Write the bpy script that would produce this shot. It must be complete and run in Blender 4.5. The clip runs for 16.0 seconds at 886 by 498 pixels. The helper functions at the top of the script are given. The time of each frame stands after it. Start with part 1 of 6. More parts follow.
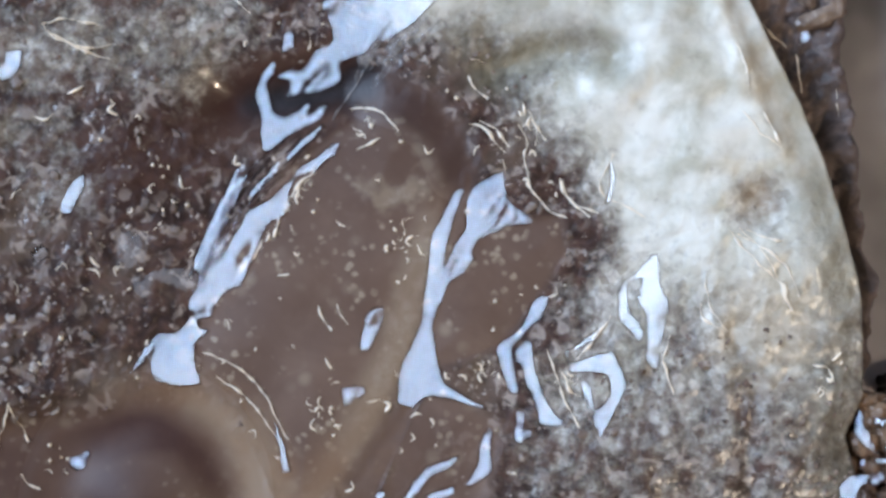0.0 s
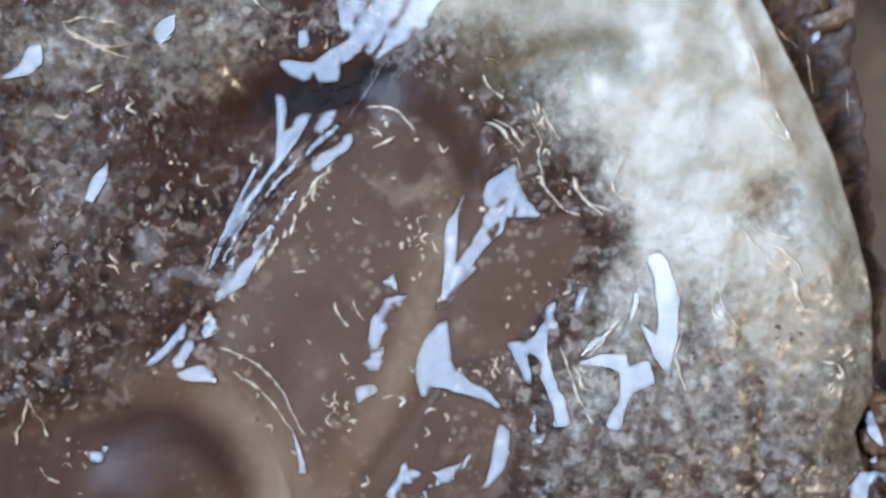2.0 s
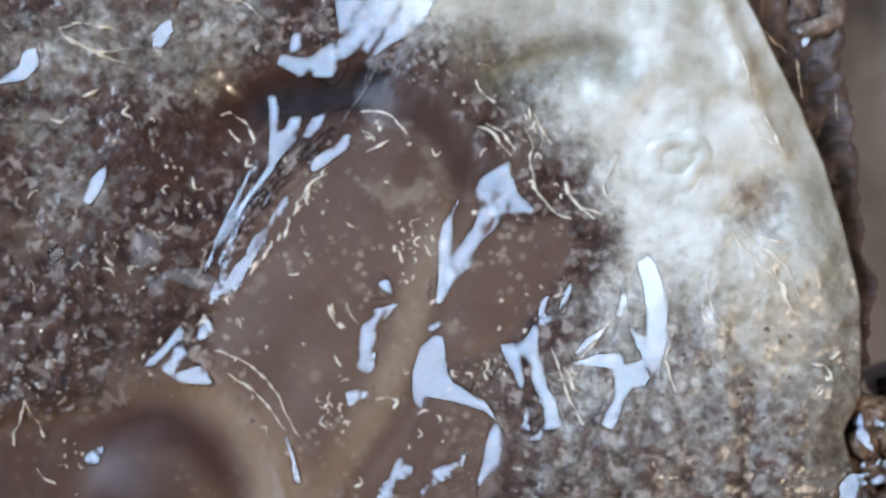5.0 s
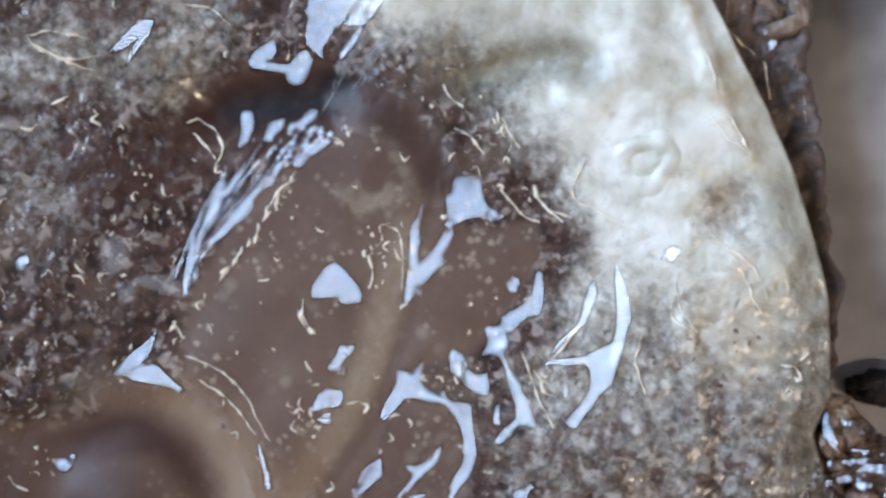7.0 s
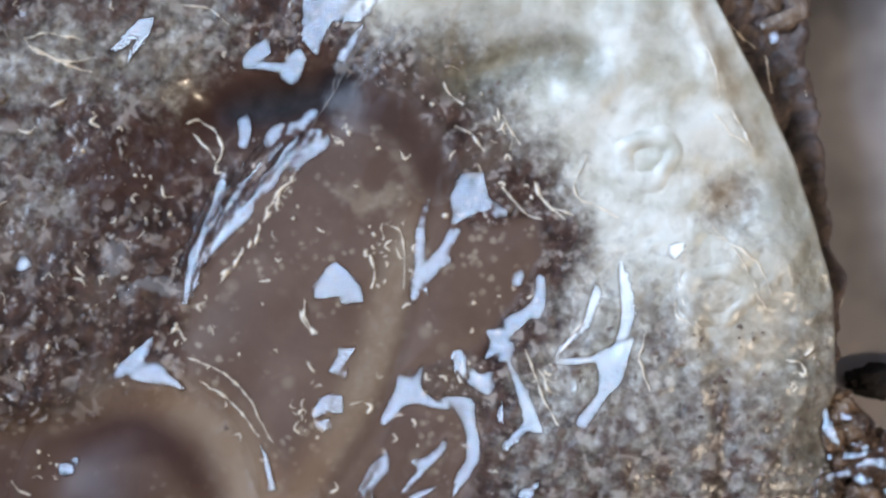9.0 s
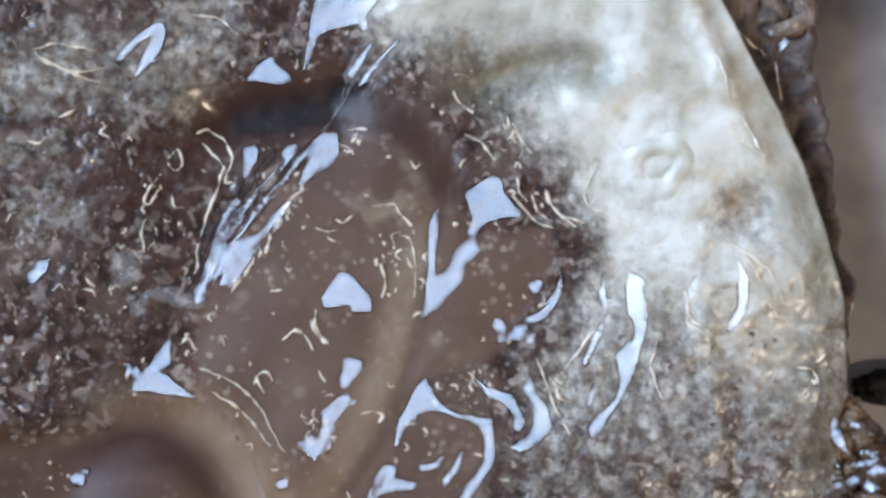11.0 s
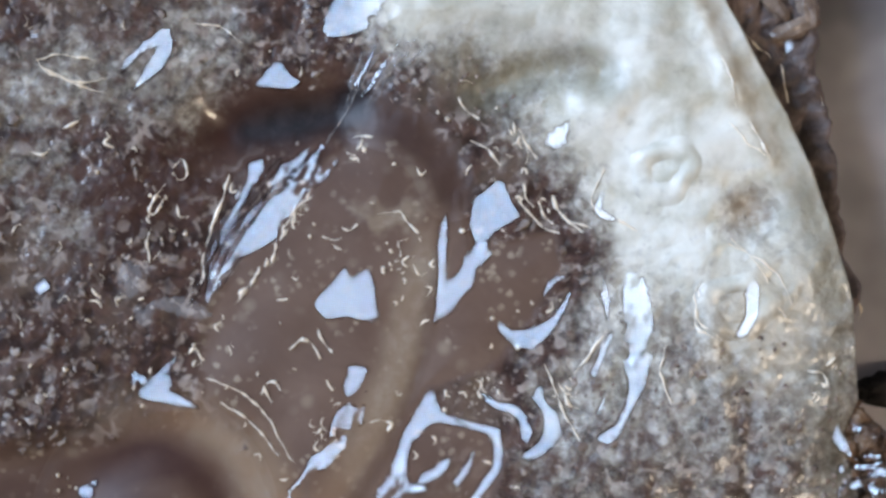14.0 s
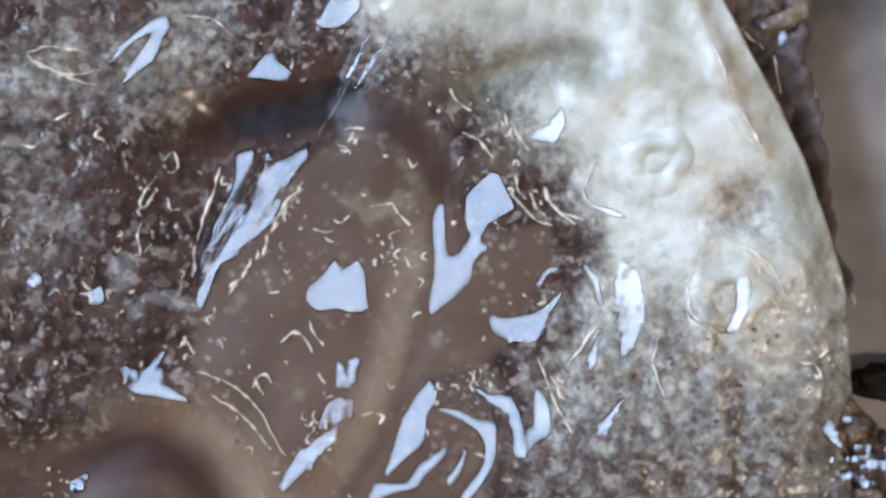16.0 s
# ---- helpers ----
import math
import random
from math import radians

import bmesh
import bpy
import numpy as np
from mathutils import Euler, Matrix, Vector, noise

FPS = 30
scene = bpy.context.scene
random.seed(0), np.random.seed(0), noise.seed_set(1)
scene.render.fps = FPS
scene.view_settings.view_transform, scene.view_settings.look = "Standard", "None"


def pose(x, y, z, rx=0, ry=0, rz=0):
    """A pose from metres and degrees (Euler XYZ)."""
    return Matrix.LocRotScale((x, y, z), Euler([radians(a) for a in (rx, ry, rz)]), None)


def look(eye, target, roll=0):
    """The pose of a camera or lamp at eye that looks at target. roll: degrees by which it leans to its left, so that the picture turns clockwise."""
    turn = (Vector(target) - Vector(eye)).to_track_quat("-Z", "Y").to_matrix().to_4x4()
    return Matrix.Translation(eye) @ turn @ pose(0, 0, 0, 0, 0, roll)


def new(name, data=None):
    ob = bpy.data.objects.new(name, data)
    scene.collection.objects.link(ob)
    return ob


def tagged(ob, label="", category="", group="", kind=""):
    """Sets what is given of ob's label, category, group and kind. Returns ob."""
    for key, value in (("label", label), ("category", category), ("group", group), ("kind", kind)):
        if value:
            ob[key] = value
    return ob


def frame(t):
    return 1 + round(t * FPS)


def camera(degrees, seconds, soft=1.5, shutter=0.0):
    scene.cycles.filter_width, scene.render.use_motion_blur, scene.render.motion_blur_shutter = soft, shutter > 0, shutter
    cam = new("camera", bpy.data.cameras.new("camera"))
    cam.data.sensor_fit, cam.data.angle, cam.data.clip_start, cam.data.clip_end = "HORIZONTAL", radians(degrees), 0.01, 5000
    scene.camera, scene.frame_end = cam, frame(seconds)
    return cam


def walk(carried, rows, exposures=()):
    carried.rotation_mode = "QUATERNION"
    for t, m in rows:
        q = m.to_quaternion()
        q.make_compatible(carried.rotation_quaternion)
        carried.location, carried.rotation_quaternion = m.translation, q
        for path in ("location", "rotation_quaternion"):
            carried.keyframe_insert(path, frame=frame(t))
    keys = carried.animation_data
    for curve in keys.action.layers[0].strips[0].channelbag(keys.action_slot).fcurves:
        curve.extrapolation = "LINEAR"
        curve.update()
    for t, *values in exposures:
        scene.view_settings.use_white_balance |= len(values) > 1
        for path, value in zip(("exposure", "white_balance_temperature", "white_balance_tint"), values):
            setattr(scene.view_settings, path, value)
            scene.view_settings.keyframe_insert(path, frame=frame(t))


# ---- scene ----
from mathutils.geometry import delaunay_2d_cdt

# A close view of a wet slug-like animal on a floor; the helpers below take millimetres.
MM = 0.001
cam = camera(37, 16.0, soft=3.2)
walk(cam, [
    (0.0, pose(-0.001027, -0.000291, 0.073625, 0, 0, 0.851)),
    (0.5, pose(-0.001179, -0.000582, 0.073937, 0, 0, 0.904)),
    (1.0, pose(-0.000952, -0.000823, 0.074122, 0, 0, 0.845)),
    (1.5, pose(-0.001801, -0.000772, 0.074317, 0, 0, 0.955)),
    (2.0, pose(-0.001853, -0.000462, 0.074463, 0, 0, 0.979)),
    (2.5, pose(-0.002104, -0.000482, 0.074602, 0, 0, 1.078)),
    (3.0, pose(-0.001962, -0.000318, 0.074687, 0, 0, 0.978)),
    (3.5, pose(-0.001464, -0.000066, 0.074793, 0, 0, 1.054)),
    (4.0, pose(-0.001986, -0.000742, 0.075129, 0, 0, 1.038)),
    (6.5, pose(0.000081, 0.000577, 0.075301, 0, 0, 0.694)),
    (7.0, pose(0.000300, -0.000008, 0.075374, 0, 0, 0.512)),
    (7.5, pose(0.000027, -0.000399, 0.075146, 0, 0, 0.344)),
    (8.0, pose(-0.000101, -0.000212, 0.075022, 0, 0, 0.154)),
    (8.5, pose(0.000000, -0.000000, 0.075000, 0, 0, 0.000)),
    (8.7, pose(0.000192, -0.000089, 0.075034, 0, 0, -0.070)),
    (10.8, pose(-0.000171, 0.000143, 0.074902, 0, 0, -0.349)),
    (11.0, pose(-0.000405, 0.000404, 0.074956, 0, 0, -0.446)),
    (11.5, pose(-0.000320, 0.000672, 0.074898, 0, 0, -0.481)),
    (12.0, pose(-0.000564, 0.000909, 0.074770, 0, 0, -0.628)),
    (12.5, pose(-0.000335, 0.000496, 0.074769, 0, 0, -0.635)),
    (13.0, pose(-0.000582, 0.000346, 0.074747, 0, 0, -0.821)),
    (13.5, pose(-0.000335, 0.000589, 0.074650, 0, 0, -0.945)),
    (14.0, pose(-0.000786, 0.000806, 0.074627, 0, 0, -1.092)),
    (14.5, pose(-0.000814, 0.000919, 0.074600, 0, 0, -1.221)),
    (15.0, pose(-0.000837, 0.000781, 0.074481, 0, 0, -1.235)),
    (15.5, pose(-0.000416, 0.000447, 0.074295, 0, 0, -1.392)),
    (16.0, pose(-0.000341, 0.000357, 0.074391, 0, 0, -1.212)),
])

# ---- world and lights: daylight through one window, a small warm ceiling lamp ----
world = bpy.data.worlds.new("sky")
scene.world = world
world.use_nodes = True
sky = world.node_tree.nodes.new("ShaderNodeTexSky")
sky.sky_type, sky.sun_disc = "NISHITA", False
sky.sun_elevation, sky.sun_rotation = radians(40), radians(120)
back = world.node_tree.nodes["Background"]
world.node_tree.links.new(sky.outputs[0], back.inputs[0])
back.inputs[1].default_value = 0.1
scene.view_settings.exposure = 0.0

WINDOW = Vector((-1.25, 0.62, 1.12))
day = bpy.data.lights.new("daylight", "AREA")
day.shape, day.size, day.size_y, day.energy, day.color = "RECTANGLE", 1.3, 1.3, 67.5, (0.645, 0.81, 1.11)
lamp = new("daylight", day)
lamp.matrix_world = look(WINDOW + Vector((0.03, 0, 0)), WINDOW + Vector((1, 0, 0)), 90)
LAMP = Vector((1.6, -1.2, 2.28))
bulb_light = bpy.data.lights.new("bulb", "POINT")
bulb_light.energy, bulb_light.shadow_soft_size, bulb_light.color = 106, 0.09, (1.0, 0.84, 0.66)
new("bulb", bulb_light).location = LAMP


# ---- materials ----
class Mat:
    """A small helper round a node tree."""

    def __init__(self, name):
        self.m = bpy.data.materials.new(name)
        self.m.use_nodes = True
        self.t = self.m.node_tree
        self.bsdf = self.t.nodes["Principled BSDF"]
        self.out = self.t.nodes["Material Output"]
        self.co = self.node("ShaderNodeTexCoord").outputs["Object"]

    def node(self, kind):
        return self.t.nodes.new(kind)

    def put(self, a, b):
        if hasattr(a, "is_output"):
            self.t.links.new(a, b)
        else:
            b.default_value = a

    def noise(self, scale, detail=3.0, rough=0.55, distort=0.0, w=None):
        n = self.node("ShaderNodeTexNoise")
        n.inputs["Scale"].default_value, n.inputs["Detail"].default_value = scale, detail
        n.inputs["Roughness"].default_value, n.inputs["Distortion"].default_value = rough, distort
        self.put(w if w is not None else self.co, n.inputs["Vector"])
        return n.outputs["Fac"]

    def cells(self, scale, rand=1.0, out="Distance"):
        n = self.node("ShaderNodeTexVoronoi")
        n.inputs["Scale"].default_value, n.inputs["Randomness"].default_value = scale, rand
        self.put(self.co, n.inputs["Vector"])
        return n.outputs[out]

    def ramp(self, v, lo, hi, a=0.0, b=1.0):
        n = self.node("ShaderNodeMapRange")
        n.interpolation_type = "SMOOTHSTEP"
        for i, val in enumerate((v, lo, hi, a, b)):
            self.put(val, n.inputs[i])
        return n.outputs[0]

    def math(self, op, a, b=0.0):
        n = self.node("ShaderNodeMath")
        n.operation = op
        self.put(a, n.inputs[0]), self.put(b, n.inputs[1])
        return n.outputs[0]

    def mix(self, fac, a, b, kind="MIX"):
        n = self.node("ShaderNodeMix")
        n.data_type, n.blend_type = "RGBA", kind
        self.put(fac, n.inputs[0])
        for v, k in ((a, 6), (b, 7)):
            self.put(v if hasattr(v, "is_output") else (*v, 1), n.inputs[k])
        return n.outputs[2]

    def attr(self, name):
        n = self.node("ShaderNodeAttribute")
        n.attribute_name = name
        return n.outputs["Fac"]

    def bump(self, h, dist, strength=1.0, normal=None):
        n = self.node("ShaderNodeBump")
        n.inputs["Distance"].default_value, n.inputs["Strength"].default_value = dist, strength
        self.put(h, n.inputs["Height"])
        if normal is not None:
            self.put(normal, n.inputs["Normal"])
        return n.outputs[0]

    def wet(self, colour, rough=0.5, bump=None, coat=1.0, coat_rough=0.05, coat_bump=None, spec=0.3, ior=1.4):
        b = self.bsdf.inputs
        self.put(colour if hasattr(colour, "is_output") else (*colour, 1), b["Base Color"])
        self.put(rough, b["Roughness"])
        b["Specular IOR Level"].default_value = spec
        b["Coat IOR"].default_value = ior
        self.put(coat, b["Coat Weight"])
        self.put(coat_rough, b["Coat Roughness"])
        if bump is not None:
            self.put(bump, b["Normal"])
        if coat_bump is not None:
            self.put(coat_bump, b["Coat Normal"])
        return self.m


def flesh_material():
    """Wet skin: brown with pale grains, smooth brown lobes, ochre folds and a milky mantle, by zone."""
    k = Mat("wet_flesh")
    big, mid, fine = k.noise(230, 4, 0.6, 0.3), k.noise(850, 4, 0.62, 0.4), k.noise(2600, 3, 0.6)
    cell = k.cells(1700)
    soft_cell = k.cells(700)
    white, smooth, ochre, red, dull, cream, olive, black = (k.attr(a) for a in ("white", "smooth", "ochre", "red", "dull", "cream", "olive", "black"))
    brown = k.mix(k.ramp(mid, 0.36, 0.66), (0.022, 0.009, 0.006), (0.092, 0.048, 0.035))
    brown = k.mix(k.ramp(big, 0.48, 0.70, 0.0, 0.6), brown, (0.165, 0.122, 0.092))
    blob = k.math("MULTIPLY", k.ramp(k.noise(1150, 2, 0.45, 0.6), 0.53, 0.64), k.ramp(k.noise(300, 3, 0.6), 0.38, 0.62, 0.12, 1.0))
    brown = k.mix(k.math("MULTIPLY", blob, 0.75), brown, (0.43, 0.365, 0.315))
    speck = k.math("MULTIPLY", k.ramp(cell, 0.40, 0.10), k.ramp(k.noise(1000, 3), 0.50, 0.64))
    brown = k.mix(k.math("MULTIPLY", speck, 0.5), brown, (0.46, 0.39, 0.33))
    lobe = k.mix(k.ramp(big, 0.3, 0.75), (0.124, 0.077, 0.056), (0.172, 0.114, 0.084))
    spot = k.math("MULTIPLY", k.ramp(k.math("ADD", k.cells(1550), k.math("MULTIPLY", k.noise(2600, 2), 0.55)), 0.66, 0.48), k.ramp(k.noise(330, 3, 0.6), 0.48, 0.62))
    lobe = k.mix(k.math("MULTIPLY", spot, 0.6), lobe, (0.42, 0.355, 0.265))
    lobe = k.mix(k.math("MULTIPLY", k.math("MULTIPLY", k.ramp(soft_cell, 0.42, 0.12), k.ramp(k.noise(260, 2), 0.45, 0.65)), 0.45), lobe, (0.36, 0.30, 0.22))
    col = k.mix(smooth, brown, lobe)
    col = k.mix(ochre, col, k.mix(k.ramp(big, 0.3, 0.7), (0.232, 0.140, 0.080), (0.270, 0.196, 0.130)))
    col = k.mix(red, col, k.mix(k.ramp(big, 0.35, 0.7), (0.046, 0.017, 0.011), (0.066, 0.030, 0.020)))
    milk = k.mix(k.ramp(big, 0.36, 0.64), (0.45, 0.425, 0.345), (0.77, 0.76, 0.68))
    milk = k.mix(k.math("MULTIPLY", k.ramp(mid, 0.50, 0.72), 0.55), milk, (0.30, 0.26, 0.20))
    milk = k.mix(k.math("MULTIPLY", k.ramp(fine, 0.52, 0.72), 0.45), milk, (0.20, 0.16, 0.125))
    tone = k.node("ShaderNodeSeparateColor")
    k.put(k.cells(1900, 1.0, "Color"), tone.inputs[0])
    milk = k.mix(k.ramp(tone.outputs[0], 0.35, 0.95, 0.0, 0.6), milk, (0.23, 0.19, 0.15))
    milk = k.mix(k.ramp(tone.outputs[1], 0.60, 1.0, 0.0, 0.7), milk, (0.80, 0.78, 0.71))
    gap = k.math("MULTIPLY", k.ramp(k.math("ADD", k.cells(1350), k.math("MULTIPLY", fine, 0.3)), 0.52, 0.78), k.ramp(white, 0.92, 0.60, 0.0, 0.4))
    milk = k.mix(gap, milk, (0.105, 0.088, 0.078))
    pure = k.mix(k.ramp(k.noise(360, 4, 0.6, 0.3), 0.28, 0.66), (0.485, 0.468, 0.365), (0.785, 0.772, 0.685))
    milk = k.mix(k.ramp(white, 0.70, 0.97, 0.0, 0.95), milk, pure)
    milk = k.mix(k.ramp(k.noise(190, 3, 0.55, 0.6), 0.48, 0.70, 0.0, 0.5), milk, (0.38, 0.365, 0.275))
    edge = k.math("ADD", white, k.math("MULTIPLY", k.math("SUBTRACT", k.noise(1100, 5, 0.7), 0.5), 1.5))
    whiteness = k.math("MULTIPLY", k.ramp(edge, 0.15, 0.95), k.ramp(white, 0.02, 0.2))
    col = k.mix(whiteness, col, milk)
    col = k.mix(k.math("MULTIPLY", cream, k.ramp(big, 0.25, 0.6, 0.6, 1.0)), col, k.mix(k.ramp(mid, 0.4, 0.65), (0.47, 0.39, 0.27), (0.69, 0.63, 0.50)))
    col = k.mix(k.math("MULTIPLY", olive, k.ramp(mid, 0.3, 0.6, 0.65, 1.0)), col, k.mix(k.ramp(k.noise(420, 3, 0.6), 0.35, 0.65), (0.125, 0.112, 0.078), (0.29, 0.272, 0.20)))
    # Near-black that puts the hollow's shade into the skin colour.
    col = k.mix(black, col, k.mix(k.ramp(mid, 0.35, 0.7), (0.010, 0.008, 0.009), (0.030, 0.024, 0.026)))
    relief = k.ramp(smooth, 0.0, 1.0, 1.0, 0.10)
    h = k.math("MULTIPLY", k.math("ADD", k.math("MULTIPLY", mid, 1.3), k.math("MULTIPLY", fine, 0.4)), relief)
    h2 = k.math("ADD", k.math("MULTIPLY", k.math("MULTIPLY", k.noise(1150, 2, 0.5), k.ramp(white, 0.1, 0.6, 1.0, 0.4)), relief), k.math("MULTIPLY", k.noise(260, 3, 0.55, 0.8), 0.9))
    return k.wet(col, 0.42, k.bump(h, 0.00014), k.math("MULTIPLY", k.ramp(dull, 0.6, 1.0, 1.0, 0.35), k.ramp(black, 0.0, 0.5, 1.0, 0.15)), k.ramp(dull, 0.0, 1.0, 0.05, 0.72), k.bump(h2, 0.00010))


def grain_material():
    k = Mat("pale_grain")
    rnd = k.node("ShaderNodeNewGeometry").outputs["Random Per Island"]
    col = k.mix(rnd, k.mix(0.5, (0.05, 0.032, 0.026), (0.10, 0.07, 0.055)), (0.42, 0.365, 0.315))
    col = k.mix(k.ramp(k.noise(2600, 3), 0.40, 0.66), col, (0.16, 0.105, 0.08))
    return k.wet(col, 0.5, k.bump(k.noise(4000, 2), 0.00008), 0.35, 0.2)


def rim_material():
    k = Mat("dark_wet_rim")
    big, fine = k.noise(300, 5, 0.65, 0.6), k.noise(2200, 4, 0.65)
    col = k.mix(k.ramp(big, 0.35, 0.7), (0.060, 0.043, 0.038), (0.23, 0.165, 0.140))
    col = k.mix(k.math("MULTIPLY", k.ramp(fine, 0.58, 0.75), 0.5), col, (0.20, 0.13, 0.09))
    return k.wet(col, 0.5, k.bump(fine, 0.0003), 0.7, 0.16, k.bump(fine, 0.00012))


def knot_material():
    k = Mat("tan_wet_knot")
    big, fine = k.noise(500, 4, 0.6), k.noise(2400, 3, 0.6)
    col = k.mix(k.ramp(big, 0.35, 0.68), (0.13, 0.088, 0.064), (0.33, 0.25, 0.19))
    return k.wet(k.mix(k.ramp(fine, 0.55, 0.75, 0.0, 0.5), col, (0.42, 0.36, 0.30)), 0.45, k.bump(fine, 0.0001), 1.0, 0.12)


def crumb_material():
    k = Mat("wet_brown_crumb")
    big, fine = k.noise(420, 5, 0.65, 0.4), k.noise(2600, 4, 0.65)
    col = k.mix(k.ramp(big, 0.35, 0.68), (0.055, 0.026, 0.014), (0.24, 0.14, 0.075))
    col = k.mix(k.ramp(fine, 0.55, 0.78), col, (0.40, 0.31, 0.22))
    return k.wet(col, 0.45, k.bump(fine, 0.0003), 1.0, 0.08, k.bump(big, 0.0003))


def film_material():
    """Clear slime: see-through, with the gloss of a wet surface."""
    k = Mat("clear_slime")
    clear, gloss, fres, mixer = (k.node("ShaderNode" + n) for n in ("BsdfTransparent", "BsdfGlossy", "Fresnel", "MixShader"))
    clear.inputs[0].default_value = (0.992, 0.988, 0.984, 1)
    gloss.inputs["Roughness"].default_value = 0.03
    # Blue highlight colour put into the gloss; IOR raised to brighten it.
    gloss.inputs["Color"].default_value = (0.83, 0.925, 1.0, 1)
    fres.inputs["IOR"].default_value = 1.58
    n = k.bump(k.noise(620, 3, 0.55), 0.00003)
    k.put(n, gloss.inputs["Normal"])
    k.put(fres.outputs[0], mixer.inputs[0])
    k.put(clear.outputs[0], mixer.inputs[1]), k.put(gloss.outputs[0], mixer.inputs[2])
    k.put(mixer.outputs[0], k.out.inputs[0])
    return k.m


def edge_outline_material():
    """The steep edge band of a slime film, tinted dark to imitate the dark outline round a highlight."""
    k = Mat("slime_edge_outline")
    clear, gloss, fres, mixer = (k.node("ShaderNode" + n) for n in ("BsdfTransparent", "BsdfGlossy", "Fresnel", "MixShader"))
    # Dark tint stands in for the outline seen round highlights.
    clear.inputs[0].default_value = (0.46, 0.42, 0.41, 1)
    gloss.inputs["Roughness"].default_value = 0.06
    fres.inputs["IOR"].default_value = 1.35
    k.put(fres.outputs[0], mixer.inputs[0])
    k.put(clear.outputs[0], mixer.inputs[1]), k.put(gloss.outputs[0], mixer.inputs[2])
    k.put(mixer.outputs[0], k.out.inputs[0])
    return k.m


def foot_material():
    """The thin clear side of a film, down to the skin."""
    k = Mat("clear_slime_side")
    clear = k.node("ShaderNodeBsdfTransparent")
    clear.inputs[0].default_value = (0.97, 0.96, 0.95, 1)
    k.put(clear.outputs[0], k.out.inputs[0])
    return k.m


def glint_material():
    k = Mat("pale_gold_glint")
    # Pale gold base colour imitates the warm lamp's glints.
    col = k.mix(k.noise(1800, 2), (0.86, 0.72, 0.52), (0.94, 0.88, 0.76))
    return k.wet(col, 0.3, None, 1.0, 0.1)


def strand_material():
    """Cloudy slime, partly see-through."""
    k = Mat("cloudy_slime")
    k.wet(k.mix(k.noise(900, 3), (0.40, 0.38, 0.37), (0.66, 0.66, 0.66)), 0.35, None, 1.0, 0.06)
    k.bsdf.inputs["Alpha"].default_value = 0.2
    return k.m


def plain(name, a, b, scale, rough, relief=0.0):
    k = Mat(name)
    col = k.mix(k.ramp(k.noise(scale, 4, 0.6), 0.35, 0.68), a, b)
    return k.wet(col, rough, k.bump(k.noise(scale * 6, 3), relief) if relief else None, 0.0)


STRAND, KNOT, EDGE_OUTLINE, FOOT = strand_material(), knot_material(), edge_outline_material(), foot_material()
FLESH, GRAIN, RIM, CRUMB, FILM, GLINT = (flesh_material(), grain_material(), rim_material(), crumb_material(),
                                          film_material(), glint_material())
GROUND = plain("grey_brown_ground", (0.13, 0.122, 0.128), (0.50, 0.47, 0.475), 48, 0.8)
# Near-black for the lump that stands in for a shadowed gap.
GAP_SHADE = plain("black_gap_shade", (0.016, 0.014, 0.013), (0.045, 0.038, 0.035), 400, 0.85, 0.0004)
PAINT = plain("wall_paint", (0.15, 0.14, 0.13), (0.18, 0.165, 0.15), 3, 0.8, 0.0005)
TIMBER = plain("painted_timber", (0.62, 0.61, 0.58), (0.70, 0.69, 0.66), 20, 0.45)
GLOBE = Mat("lamp_glass")
GLOBE.wet((0.9, 0.85, 0.75), 0.3)
GLOBE.bsdf.inputs["Emission Color"].default_value = (1.0, 0.78, 0.56, 1)
GLOBE.bsdf.inputs["Emission Strength"].default_value = 6.0
GLOBE = GLOBE.m


# ---- building helpers ----
def mesh_object(name, verts, faces, material, parent=None, label="", smooth=True):
    me = bpy.data.meshes.new(name)
    me.from_pydata(verts, [], faces)
    me.materials.append(material)
    if smooth:
        me.shade_smooth()
    ob = new(name, me)
    ob.parent = parent
    return tagged(ob, label) if label else ob


def part(name, bm, material, parent=None, label=""):
    me = bpy.data.meshes.new(name)
    bm.to_mesh(me)
    bm.free()
    me.materials.append(material)
    ob = new(name, me)
    ob.parent = parent
    return tagged(ob, label) if label else ob


def box(bm, lo, hi):
    made = bmesh.ops.create_cube(bm, size=1)["verts"]
    for v in made:
        v.co = [lo[i] + (v.co[i] + 0.5) * (hi[i] - lo[i]) for i in range(3)]


# ---- the room that closes the place ----
FLOOR = -0.007


def room():
    ground = part("ground", quad_sheet(-60, 60, FLOOR, 24), GROUND)
    tagged(ground, "grey-brown smooth floor under the animal", "ground", kind="structure")
    lo, hi, top, t = (-1.25, -1.8), (2.2, 2.0), 2.4, 0.12
    y0, y1, z0, z1 = WINDOW.y - 0.65, WINDOW.y + 0.65, WINDOW.z - 0.65, WINDOW.z + 0.65
    spans = {
        "wall_west": [((lo[0] - t, lo[1], FLOOR), (lo[0], y0, top)), ((lo[0] - t, y1, FLOOR), (lo[0], hi[1], top)),
                      ((lo[0] - t, y0, FLOOR), (lo[0], y1, z0)), ((lo[0] - t, y0, z1), (lo[0], y1, top))],
        "wall_east": [((hi[0], lo[1], FLOOR), (hi[0] + t, hi[1], top))],
        "wall_south": [((lo[0] - t, lo[1] - t, FLOOR), (hi[0] + t, lo[1], top))],
        "wall_north": [((lo[0] - t, hi[1], FLOOR), (hi[0] + t, hi[1] + t, top))],
        "ceiling": [((lo[0] - t, lo[1] - t, top), (hi[0] + t, hi[1] + t, top + t))],
    }
    for name, boxes in spans.items():
        bm = bmesh.new()
        for a, b in boxes:
            box(bm, a, b)
